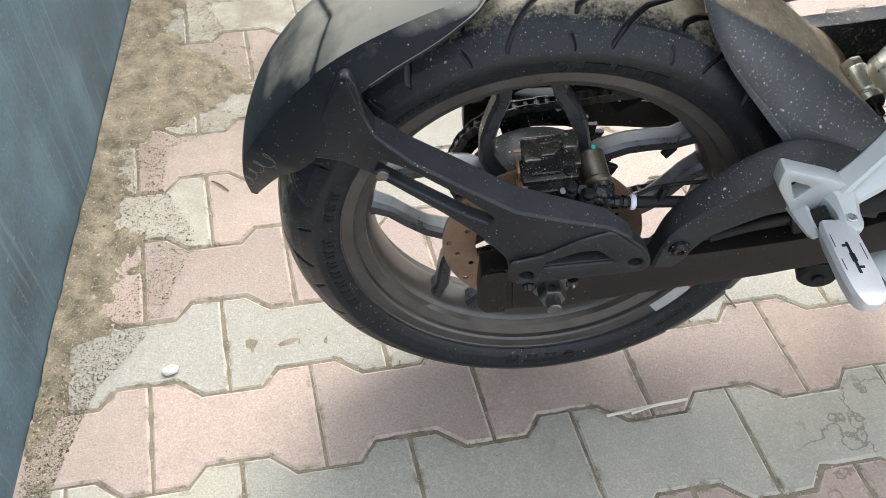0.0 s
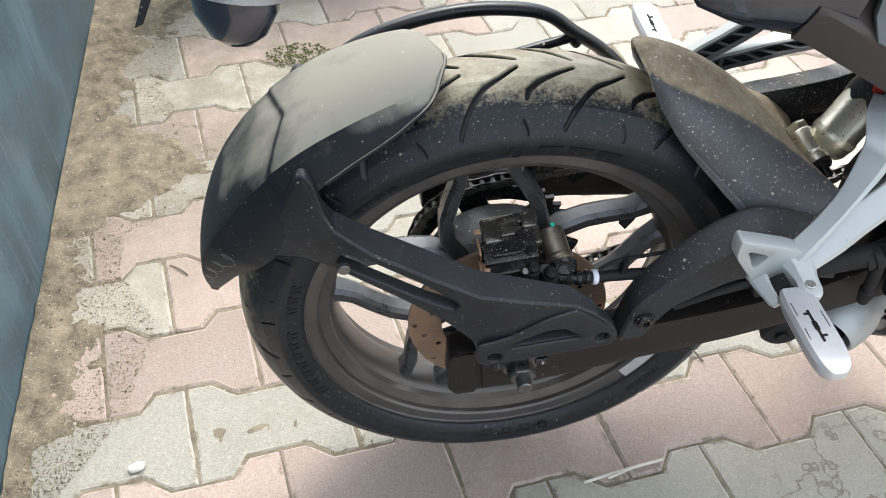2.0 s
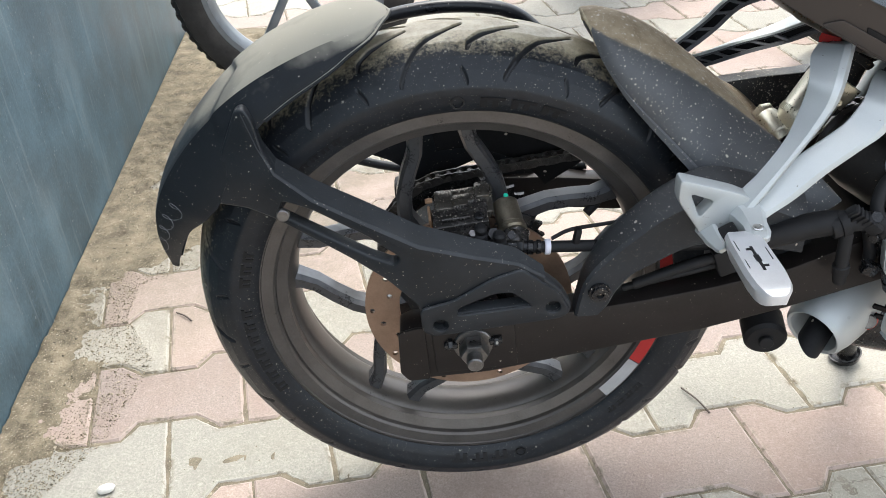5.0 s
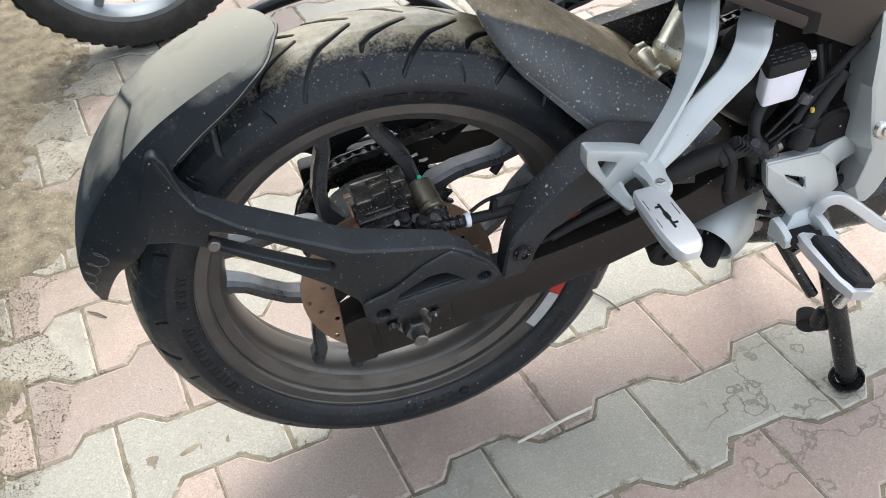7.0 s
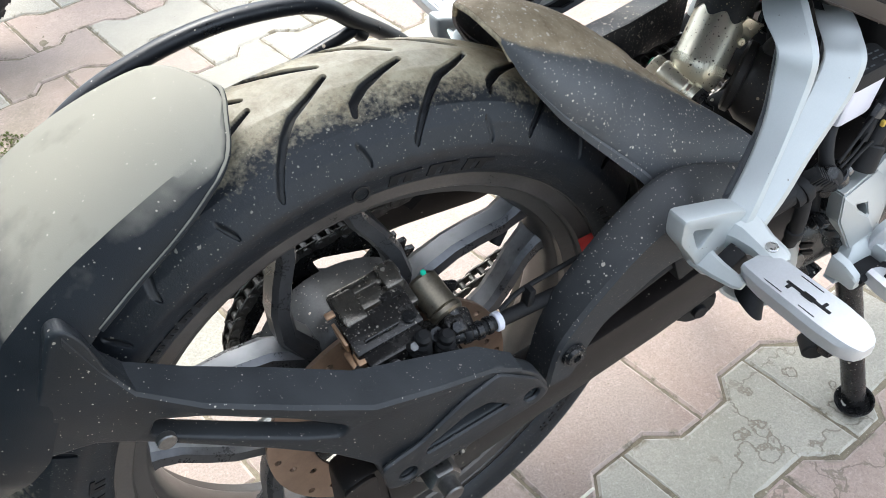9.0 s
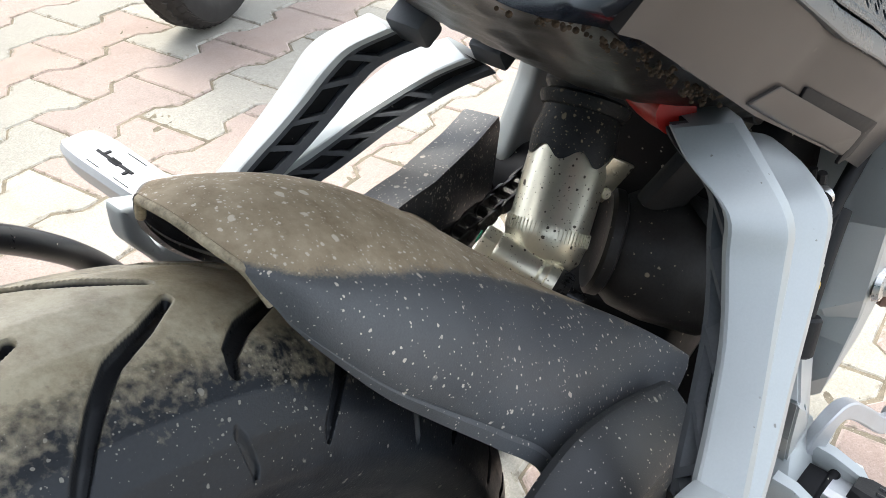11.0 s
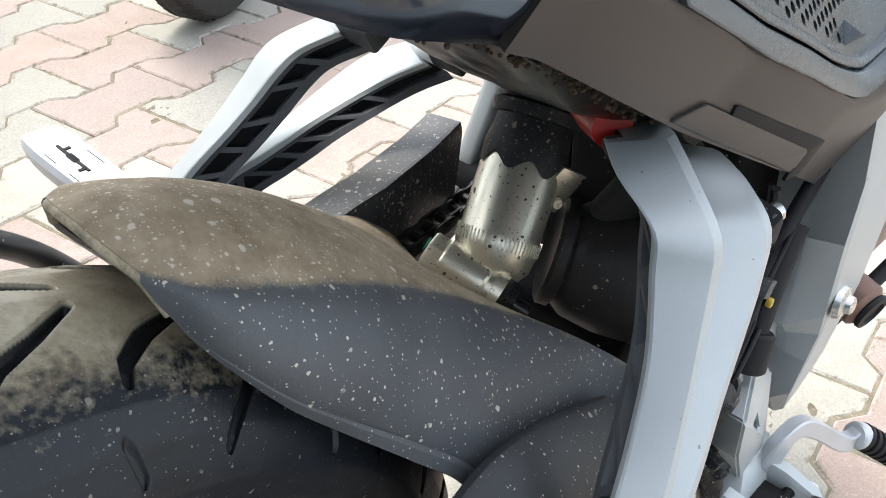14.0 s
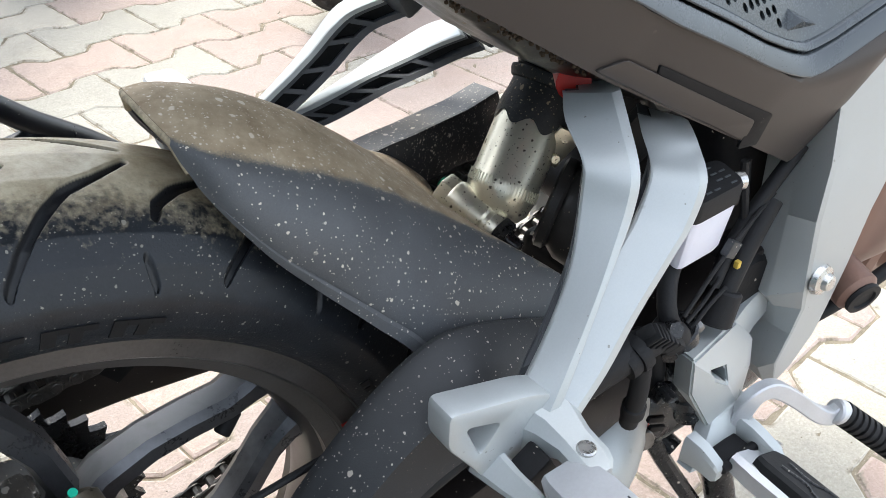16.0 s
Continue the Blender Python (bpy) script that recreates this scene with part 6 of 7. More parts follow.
def build_engine():
    out = [(0.505, 0.600), (0.502, 0.528), (0.484, 0.468), (0.489, 0.438), (0.510, 0.410), (0.525, 0.370), (0.530, 0.348), (0.565, 0.334), (0.618, 0.347), (0.634, 0.409), (0.636, 0.447), (0.626, 0.520), (0.640, 0.640), (0.520, 0.660)]
    # two facets meeting in a ridge: left edge, ridge and right edge from top to bottom
    left = [(0.521, -0.118, 0.640), (0.523, -0.128, 0.539), (0.522, -0.132, 0.505), (0.519, -0.138, 0.436), (0.534, -0.139, 0.420), (0.538, -0.141, 0.400), (0.529, -0.145, 0.362), (0.538, -0.150, 0.345)]
    ridge = [(0.513, -0.142, 0.640), (0.514, -0.156, 0.560), (0.516, -0.158, 0.515), (0.530, -0.160, 0.450), (0.536, -0.160, 0.430), (0.533, -0.159, 0.405), (0.528, -0.158, 0.378), (0.542, -0.155, 0.348)]
    right = [(0.632, -0.142, 0.640), (0.600, -0.160, 0.535), (0.585, -0.162, 0.503), (0.574, -0.164, 0.458), (0.573, -0.162, 0.425), (0.571, -0.160, 0.389), (0.562, -0.156, 0.357), (0.552, -0.154, 0.345)]
    bm = bmesh.new()
    rows = []
    for a, b, c in zip(left, ridge, right):
        a, b, c = Vector(a), Vector(b), Vector(c)
        e = a.lerp(b, 0.06)
        rows.append([bm.verts.new(q) for q in (a + Vector((0.004, 0.026, 0)), a, e, b.lerp(a, 0.05), b.lerp(c, 0.06), c.lerp(b, 0.06), c + Vector((0.001, 0.003, 0)), c + Vector((0.002, 0.034, 0)))])
    for p, q in zip(rows, rows[1:]):
        for i in range(8):
            bm.faces.new((p[i], q[i], q[(i + 1) % 8], p[(i + 1) % 8]))
    bm.faces.new(rows[0])
    bm.faces.new(rows[-1][::-1])
    pl = part("frame_plate", bm, M_SILVER, bike, "silver-painted side plate of the frame", 16)
    bm = bmesh.new()
    add_lathe(bm, [(0, 0.010), (0.0045, 0.010), (0.0060, 0.009), (0.0070, 0.0055), (0.0110, 0.004), (0.0125, 0.0)], Matrix.Translation((0.541, -0.1615, 0.458)) @ Matrix.Rotation(radians(82), 4, "X"), 24)
    part("plate_bolt", bm, M_STEEL, pl)
    lp = part("left_frame_plate", plate(fillet(out, 0.005), (), 0.020, 0.110, lambda x, z: -0.12 * max(0, z - 0.46), bevel=0.006, seg=3), M_SILVER, bike, "", 35)
    bm = bmesh.new()
    add_box(bm, (0.26, 0.22, 0.20), pose(0.715, -0.04, 0.485, 0, 8, 0), 0.045, 5)
    eng = part("engine", bm, M_BRONZE, bike, "bronze-painted engine crankcase", 45)
    bm = bmesh.new()
    add_rod(bm, (0.612, -0.110, 0.433), (0.597, -0.172, 0.4225), 0.0180, 32, 0.004)
    bz = bmesh.new()
    m, l = axis_matrix((0.780, -0.060, 0.372), (0.784, -0.124, 0.362))
    add_lathe(bz, [(0.066, 0), (0.066, l - 0.016), (0.062, l - 0.008), (0.050, l - 0.004), (0.047, l - 0.008), (0.030, l - 0.008), (0.026, l - 0.002), (0, l - 0.001)], m, 48)
    part("engine_cover", bz, M_BRONZE, eng, "round bronze-painted cover", 30)
    bz = bmesh.new()
    add_box(bz, (0.24, 0.16, 0.20), pose(0.800, -0.010, 0.360, 0, 8, 0), 0.03, 4)
    part("crankcase_lower", bz, M_BRONZE, eng, "", 45)
    cap_ = part("engine_boss", bm, M_BRONZE, eng, "", 35)
    bm = bmesh.new()
    m, l = axis_matrix((0.5975, -0.1705, 0.4228), (0.5957, -0.178, 0.4215))
    add_lathe(bm, [(0.0125, 0), (0.0150, 0.003), (0.0146, 0.006), (0.0100, 0.0065), (0.009, 0.0045), (0, 0.0045)], m, 28)
    part("oil_cap", bm, M_RUBBER, cap_, "black round plug")
    bm = bmesh.new()
    add_tube(bm, [(0.50, -0.12, 0.36), (0.56, -0.135, 0.372), (0.63, -0.155, 0.40), (0.72, -0.175, 0.455), (0.82, -0.18, 0.52)], 0.006, 12)
    part("hose", bm, M_RUBBER, bike, "thin black hose")
    # silencer under the engine: dark body, silver end shield, slash-cut outlet
    bm = bmesh.new()
    m, l = axis_matrix((0.420, -0.070, 0.300), (0.640, -0.050, 0.255))
    add_lathe(bm, [(0.0, 0), (0.030, 0), (0.040, 0.02), (0.046, 0.06), (0.048, l), (0, l)], m, 36)
    sil = part("silencer", bm, M_BLACK, bike, "black underbelly silencer with a silver end shield", 40)
    P0, P1 = Vector((0.428, -0.078, 0.334)), Vector((0.370, -0.122, 0.312))
    m, l = axis_matrix(P0, P1)
    bm = bmesh.new()
    add_lathe(bm, [(0.036, -0.010), (0.0385, 0.0), (0.0395, l * 0.45), (0.037, l * 0.75), (0.033, l * 0.95), (0.030, l), (0.027, l - 0.002), (0.025, l - 0.010), (0.023, l * 0.5)], m, 44)
    sh = part("end_shield", bm, M_SILVER, sil, "silver-painted end shield", 40)
    for k in (0, 1):
        bm = bmesh.new()
        add_box(bm, (0.016, 0.004, 0.0055), pose(0.436 + 0.004 * k, -0.126, 0.344 - 0.013 * k, 0, 18, -12), 0.001)
        part("slot", bm, M_DARK, sh)
    d = (P1 - P0).normalized()
    m, l = axis_matrix(P1 - d * 0.03, P1 + (d + Vector((0.0, -0.25, -0.5))).normalized() * 0.030)
    bm = bmesh.new()
    n = 28
    rings = []
    for h, r in ((0.0, 0.0150), (1.0, 0.0148), (1.0, 0.0132), (0.1, 0.0132)):
        rings.append([bm.verts.new(m @ Vector((r * math.cos(2 * math.pi * i / n), r * math.sin(2 * math.pi * i / n), h * l * (0.70 + 0.30 * math.cos(2 * math.pi * i / n - 0.9))))) for i in range(n)])
    for p, q in zip(rings, rings[1:]):
        for i in range(n):
            bm.faces.new((p[i], q[i], q[(i + 1) % n], p[(i + 1) % n]))
    part("outlet", bm, M_DARK, sil, "black slash-cut outlet", 40)
    bm = bmesh.new()
    add_rod(bm, (0.338, -0.060, 0.290), (0.332, -0.098, 0.285), 0.024, 24, 0.004)
    add_rod(bm, (0.332, -0.098, 0.285), (0.331, -0.104, 0.285), 0.008, 16)
    part("rubber_stop", bm, M_RUBBER, bike)
    # centre stand
    bm = bmesh.new()
    for s in (-1, 1):
        y = lambda v: v if s < 0 else FLIP(v)
        add_tube(bm, [(0.512, y(-0.100), 0.335), (0.546, y(-0.126), 0.225), (0.592, y(-0.171), 0.014)], 0.0145, 18, 5)
        m = Matrix.Translation((0.594, y(-0.173), 0.0)) @ Matrix.Rotation(radians(-14), 4, "Y")
        add_lathe(bm, [(0, 0.004), (0.012, 0.005), (0.019, 0.008), (0.0225, 0.015), (0.0245, 0.015), (0.021, 0.005), (0.012, 0.0015), (0, 0.001)], m, 28)
        add_tube(bm, [(0.470, y(-0.075), 0.300), (0.505, y(-0.10), 0.225), (0.535, y(-0.128), 0.165)], 0.008, 10, 3)
        add_box(bm, (0.030, 0.020, 0.036), pose(0.560, y(-0.132), 0.110, 0, 18, 0), 0.006)
    add_tube(bm, [(0.520, -0.10, 0.225), (0.505, -0.02, 0.250), (0.520, 0.06, 0.225)], 0.012, 12, 4)
    st = part("centre_stand", bm, M_BLACK, bike, "black steel centre stand with worn feet", 35)
    bm = bmesh.new()
    add_rod(bm, (0.560, -0.100, 0.090), (0.546, -0.122, 0.088), 0.0150, 20, 0.002)
    part("stand_rubber", bm, M_RUBBER, st)
    # side stand folded up on the far side
    bm = bmesh.new()
    add_tube(bm, [(0.52, 0.10, 0.25), (0.45, 0.14, 0.20), (0.36, 0.17, 0.175), (0.325, 0.175, 0.200)], 0.008, 12)
    add_rod(bm, (0.327, 0.160, 0.198), (0.318, 0.200, 0.208), 0.011, 14)
    part("gear_lever", bm, M_BLACK, bike, "black lever with ribbed rubber")


build_engine()


# -- tail, side panel, grille
def low_edge(x):
    return np.interp(x, [-0.40, -0.10, 0.06, 0.095, 0.12, 0.155, 0.23, 0.33, 0.435, 0.505, 0.56, 0.64], [1.02, 0.93, 0.858, 0.805, 0.764, 0.745, 0.713, 0.651, 0.592, 0.552, 0.585, 0.640])


def vent_edge(x):
    return float(np.interp(x, [0.20, 0.279, 0.316, 0.348, 0.389, 0.422, 0.446, 0.460, 0.475, 0.490, 0.540, 0.62], [0.765, 0.723, 0.703, 0.685, 0.665, 0.648, 0.6375, 0.633, 0.6335, 0.637, 0.652, 0.68]))


def vent_y(x, z):
    """The panel leans inwards above its crease, where the vent sits."""
    h = z - vent_edge(x)
    return float(np.interp(x, [0.20, 0.28, 0.32, 0.39, 0.46, 0.62], [-0.128, -0.131, -0.134, -0.1435, -0.1490, -0.1555])) + (0.5 * h if h < 0.06 else 0.03 + 0.08 * (h - 0.06))


def build_tail():
    def tail_fn(side):
        def fn(u, v):
            x = -0.40 + 0.66 * u
            z0 = low_edge(x)
            h = 0.20 * (0.35 + 0.65 * min(1, u * 1.6))
            wide = float(np.interp(u, [0.5, 0.75, 0.86, 0.93, 1.0], [0, 1, 0.9, 0.4, 0.0]))
            y = 0.088 - 0.006 * u + 0.026 * wide + (0.046 - 0.022 * wide) * math.sin(min(1, v * 1.7) * math.pi / 2) * (0.45 + 0.55 * u) - 0.05 * max(0, v - 0.6)
            if u < 0.12:
                y *= 0.35 + 0.65 * math.sin(u / 0.12 * math.pi / 2)
            return (x, MID + side * y, z0 + h * v - 0.012 * math.sin(math.pi * min(1, v * 3)))
        return fn
    V, F = shell(tail_fn(-1), 48, 24, 0.004)
    tail = obj_from("tail_panel", V, F, M_NAVY, bike, "glossy blue-black tail panel", 40)
    V, F = shell(tail_fn(1), 48, 24, -0.004)
    obj_from("left_tail_panel", V, F, M_NAVY, bike, "", 40)
    # muddy undertray and seat
    belly = lambda x: float(np.interp(x, [0.02, 0.17, 0.22, 0.27, 0.317, 0.37, 0.42, 0.50], [0.80, 0.745, 0.722, 0.685, 0.650, 0.618, 0.597, 0.57]))

    def tray(u, v):
        x = 0.22 + 0.20 * u
        s = abs(2 * v - 1)
        z0, z1 = low_edge(x) + 0.006, belly(x)
        k = min(1, (1 - s) / 0.33)
        return (x, MID - 0.084 + 0.168 * v, z0 + (z1 - z0) * math.sin(k * math.pi / 2) - 0.006 * (1 - s) + 0.0016 * noise.noise(Vector((x * 90, v * 14, 0))))
    V, F = shell(tray, 60, 30, -0.004)
    tray_ = obj_from("undertray", V, F, M_TRAY, bike, "smooth black undertray with a mud-caked rim", 50)
    bm = bmesh.new()
    rm = random.Random(3)
    for k in range(150):
        x = rm.uniform(0.185, 0.345)
        r = rm.uniform(0.0006, 0.0016)
        g = bmesh.ops.create_icosphere(bm, subdivisions=1, radius=r, matrix=Matrix.Translation((x, MID - 0.082 + rm.uniform(-0.008, 0.008), float(low_edge(x)) + rm.uniform(-0.004, 0.003))))
    part("mud_rim", bm, M_CLOD, tray_, "dried brown mud along the rim")
    V, F = shell(lambda u, v: (-0.36 + 0.95 * u, MID - 0.115 + 0.23 * v, np.interp(u, [0, 0.3, 0.55, 0.7, 1], [1.08, 1.0, 0.985, 0.90, 0.88]) + 0.02 * math.sin(math.pi * v)), 30, 16, -0.03)
    obj_from("seat", V, F, M_RUBBER, bike, "black vinyl seat", 40)
    # matte side panel, right and left
    def panel_fn(side):
        def fn(u, v):
            x = 0.215 + 0.44 * u
            z0 = low_edge(x)
            y = 0.100 + 0.030 * math.sin(min(1, v * 2.2) * math.pi / 2) + 0.010 * math.sin(math.pi * u) + 0.012 * min(1, max(0, (x - 0.335) / 0.10))
            z = z0 + (0.22 + 0.05 * u) * v
            return (x + 0.05 * v, MID + side * min(y, MID - vent_y(x + 0.05 * v, z) - 0.014 * min(1, max(0, (z - vent_edge(x + 0.05 * v)) / 0.022))), z)
        return fn
    V, F = shell(panel_fn(-1), 66, 60, 0.004)
    panel = obj_from("side_panel", V, F, M_PANEL, bike, "matte grey-brown plastic side panel with a mesh vent", 40)
    V, F = shell(panel_fn(1), 66, 60, -0.004)
    obj_from("left_side_panel", V, F, M_PANEL, bike, "", 40)

    def fy(x, z):
        """The outer face of the panel at x and z."""
        v = 0.0
        for _ in range(8):
            u = (x - 0.05 * v - 0.215) / 0.44
            v = max(0.0, (z - low_edge(x - 0.05 * v)) / (0.22 + 0.05 * u))
        return panel_fn(-1)(u, v)[1]
    # notch at the lower edge: a raised near-black plate painted as its shade
    bm = plate(fillet([(0.352, 0.6600), (0.447, 0.6105), (0.453, 0.584), (0.436, 0.586), (0.434, 0.6065), (0.354, 0.6530)], 0.002), (), 0.002, -0.0014, fy, bevel=0.0003)
    part("flap_recess", bm, M_DARK, panel, "dark plate coloured as the shade of a pocket beside the flap", 30)
    bm = plate(fillet([(0.316, 0.6615), (0.331, 0.6665), (0.4355, 0.6085), (0.4385, 0.5905), (0.408, 0.6085), (0.360, 0.6355)], 0.003), (), 0.005, -0.0020, fy, bevel=0.0010, seg=3)
    part("flap", bm, M_PANEL, panel, "raised flap in the lower edge", 30)
    # vent: raised frame with a groove, inner rim, perforated sheet, dark behind
    def vent_line(d, x0, x1, top):
        """Outline that keeps d above the crease, closed along the top."""
        xs = [x0, 0.316, 0.348, 0.389, 0.422, 0.442 - 0.05 * d, 0.4525, 0.462 - 0.05 * d, 0.474 - 0.3 * d, 0.490 - 0.4 * d, 0.540 - 0.5 * d, x1]
        return [(x, vent_edge(x) + d) for x in xs] + [(x1 + 0.01, top), (x0 + 0.012, top), (x0 - 0.004, vent_edge(x0) + d + 0.02)]
    fr = part("vent_frame", plate(vent_line(0.0, 0.279, 0.61, 0.790), [vent_line(0.0115, 0.291, 0.595, 0.780)], 0.006, -0.0022, vent_y, bevel=0.0008, seg=1), M_GRILLE, panel, "satin grey vent frame", 35)
    bm = plate(vent_line(0.0132, 0.293, 0.593, 0.779), [vent_line(0.0180, 0.300, 0.580, 0.772)], 0.006, -0.0020, vent_y, bevel=0.0008, seg=1)
    part("vent_rim", bm, M_GRILLE, fr, "satin grey inner rim of the vent", 35)
    holes = []
    for r in range(13):
        for k in range(40):
            x, z = 0.290 + 0.0064 * k + 0.0032 * (r % 2), 0.6575 + 0.0072 * r
            if vent_edge(x) + 0.0222 < z < 0.750 and 0.307 < x < (0.441 if z < 0.6725 else 0.478) and not (abs(x - 0.452) < 0.006 and z < 0.676):
                holes.append([(x + 0.0021 * math.cos(q) - 0.0012 * math.sin(q), z + 0.0028 * math.sin(q)) for q in (2 * math.pi * j / 8 for j in range(8))])
    bm = plate(vent_line(0.0170, 0.299, 0.582, 0.773), holes, 0.0015, 0.0006, vent_y, bevel=0)
    part("vent_mesh", bm, M_GRILLE, fr, "perforated grey vent mesh", 35)
    def behind(u, v):
        x = 0.294 + 0.296 * u
        z = vent_edge(x) + 0.012 + (0.776 - vent_edge(x) - 0.012) * v
        return (x, vent_y(x, z) + 0.007, z)
    V, F = shell(behind, 40, 12, 0.001)
    obj_from("vent_backing", V, F, M_DARK, fr, "", 35)
    bm = bmesh.new()
    on = lambda x, z, d: bm.verts.new((x, vent_y(x, z) - d, z))
    v = [on(0.4504, 0.6700, -0.001), on(0.4470, 0.6590, -0.001), on(0.4760, 0.6570, -0.001), on(0.4530, 0.6650, 0.007)]
    for a, b in ((0, 1), (1, 2), (2, 0)):
        bm.faces.new((v[a], v[b], v[3]))
    bm.faces.new((v[2], v[1], v[0]))
    bmesh.ops.recalc_face_normals(bm, faces=bm.faces[:])
    part("vent_fin", bm, M_GRILLE, fr, "", 20)
    # number plate holder and turn signals at the rear
    bm = bmesh.new()
    add_beam(bm, [((-0.22, MID, 0.88), (0, 1, 0), (1, 0, 0.4), 0.05, 0.018), ((-0.29, MID, 0.80), (0, 1, 0), (1, 0, 0.4), 0.07, 0.014), ((-0.318, MID, 0.745), (0, 1, 0), (1, 0, 0.4), 0.08, 0.008)], [(-1, -1), (1, -1), (1, 1), (-1, 1)])
    part("plate_holder", bm, M_PLASTIC, bike, "black plastic number plate holder", 30)
    for s in (-1, 1):
        bm = bmesh.new()
        c = Vector((-0.212, MID + s * 0.205, 0.872))
        m, l = axis_matrix(c + Vector((0.0, 0, 0.028)), c + Vector((-0.004, s * 0.020, -0.034)))
        add_lathe(bm, [(0, 0), (0.014, 0.002), (0.023, 0.014), (0.027, 0.030), (0.025, 0.046), (0.017, 0.060), (0.008, 0.066), (0, 0.067)], m, 28)
        sig = part("turn_signal", bm, M_NAVY, bike, "silver and black rear turn signal", 50)
        bm = bmesh.new()
        n = 28
        prof = [(0.0155, 0.002), (0.0235, 0.012), (0.0270, 0.022), (0.0285, 0.030), (0.0282, 0.036)]
        rows = [[bm.verts.new(m @ Vector((r * math.cos(2 * math.pi * k / 28), r * math.sin(2 * math.pi * k / 28), h + 0.004 * math.cos(2 * math.pi * k / 28)))) for k in range(29)] for r, h in prof]
        for p, q in zip(rows, rows[1:]):
            for k in range(28):
                bm.faces.new((p[k], q[k], q[k + 1], p[k + 1]))
        bmesh.ops.solidify(bm, geom=bm.faces[:], thickness=0.0015)
        part("silver_shell", bm, M_PEG, sig, "", 50)
        bm = bmesh.new()
        add_tube(bm, [(-0.212, MID + s * 0.06, 0.90), (-0.212, MID + s * 0.13, 0.888), (-0.212, MID + s * 0.195, 0.878)], 0.008, 12)
        add_box(bm, (0.020, 0.018, 0.026), Matrix.Translation(c + Vector((0.006, s * -0.022, 0.004))) @ Matrix.Rotation(radians(20), 4, "Y"), 0.006)
        part("signal_stalk", bm, M_RUBBER, sig)
        bm = bmesh.new()
        add_box(bm, (0.010, 0.006, 0.050), Matrix.Translation(c + Vector((-0.024, s * 0.010, -0.006))) @ Matrix.Rotation(radians(-12), 4, "Y"), 0.002)
        part("signal_trim", bm, M_WHITE, sig)


build_tail()


# -- saree guard on the far side: a bent black tube with a cross bar
def build_guard():
    bm = bmesh.new()
    add_tube(bm, [(-0.248, 0.135, 0.464), (-0.208, 0.155, 0.526), (-0.143, 0.165, 0.572), (-0.078, 0.168, 0.594), (-0.013, 0.168, 0.603), (0.047, 0.165, 0.600), (0.082, 0.166, 0.588), (0.112, 0.175, 0.560), (0.152, 0.190, 0.524), (0.187, 0.205, 0.484), (0.222, 0.205, 0.434)], 0.0082, 16, 6)
    g = part("saree_guard", bm, M_TUBE, bike, "satin black tubular side guard", 40)
    bm = bmesh.new()
    add_tube(bm, [(-0.158, 0.155, 0.464), (-0.053, 0.166, 0.516), (0.047, 0.170, 0.539), (0.113, 0.176, 0.550)], 0.0062, 14, 5)
    add_tube(bm, [(0.113, 0.176, 0.554), (0.116, 0.176, 0.546), (0.121, 0.178, 0.540)], 0.0068, 12, 3)
    part("guard_bar", bm, M_TUBE, g)
    bm = bmesh.new()
    add_tube(bm, [(-0.183, 0.16, 0.434), (-0.073, 0.165, 0.394), (0.067, 0.165, 0.379), (0.167, 0.14, 0.394)], 0.006, 12, 5)
    part("lower_bar", bm, M_TUBE, g)


build_guard()


# ---- vehicles parked behind ----
def simple_wheel(root, name, c, R, rr, w, axis_turn, spokes, mat_rim, blocks=False):
    """A wheel with tyre, rim and spokes: centre c, tyre radius R, rim radius rr, half width w, its axle turned round z."""
    m = Matrix.Translation(c) @ Matrix.Rotation(radians(axis_turn), 4, "Z") @ Matrix.Rotation(radians(-90), 4, "X")
    bm = bmesh.new()
    add_lathe(bm, [(rr + 0.002, -w * 0.8), (rr - 0.012, -w * 0.78), (rr - 0.02, -w * 0.4), (rr - 0.024, 0), (rr - 0.02, w * 0.4), (rr - 0.012, w * 0.78), (rr + 0.002, w * 0.8)], m, 64)
    add_lathe(bm, [(0.0, -w * 0.7), (0.03, -w * 0.7), (0.036, -w * 0.4), (0.036, w * 0.4), (0.03, w * 0.7), (0, w * 0.7)], m, 32)
    wh = part(name, bm, mat_rim, root, "", 35)
    bm = bmesh.new()
    prof = [(rr, -w * 0.82), (rr + 0.01, -w * 0.95), (rr + (R - rr) * 0.45, -w), (rr + (R - rr) * 0.75, -w * 0.9), (R - 0.010, -w * 0.62), (R - 0.002, -w * 0.3), (R, 0)]
    prof += [(r, -y) for r, y in reversed(prof[:-1])]
    add_lathe(bm, prof, m, 96)
    ty = part("tyre", bm, M_RUBBER2, wh, "dusty black rubber tyre", 35)
    bm = bmesh.new()
    n = 60
    for k in range(n):
        a = 2 * math.pi * k / n
        for s in (-1, 1):
            for y0, rz, sz, dz in ((0.30, -0.0034, (0.016, 0.0125, 0.008), 0.3), (0.74, -0.0160, (0.020, 0.0145, 0.008), -0.25)):
                mm = m @ Matrix.Rotation(a + s * 0.02, 4, "Z") @ Matrix.Translation((R + rz, 0, s * w * y0)) @ Matrix.Rotation(s * (0.0 if y0 < 0.5 else -0.75), 4, "Y") @ Matrix.Rotation(s * dz, 4, "X")
                add_box(bm, (0.007, sz[0], sz[1]), mm)
    part("tread", bm, M_RUBBER2, wh, "", 20)
    for k in range(spokes):
        bm = bmesh.new()
        a = 2 * math.pi * k / spokes
        mm = m @ Matrix.Rotation(a, 4, "Z") @ Matrix.Translation(((rr + 0.03) / 2, 0, 0))
        add_box(bm, (rr - 0.04, 0.022, w * 0.5), mm, 0.006)
        part("spoke", bm, mat_rim, wh, "", 35)
    return wh


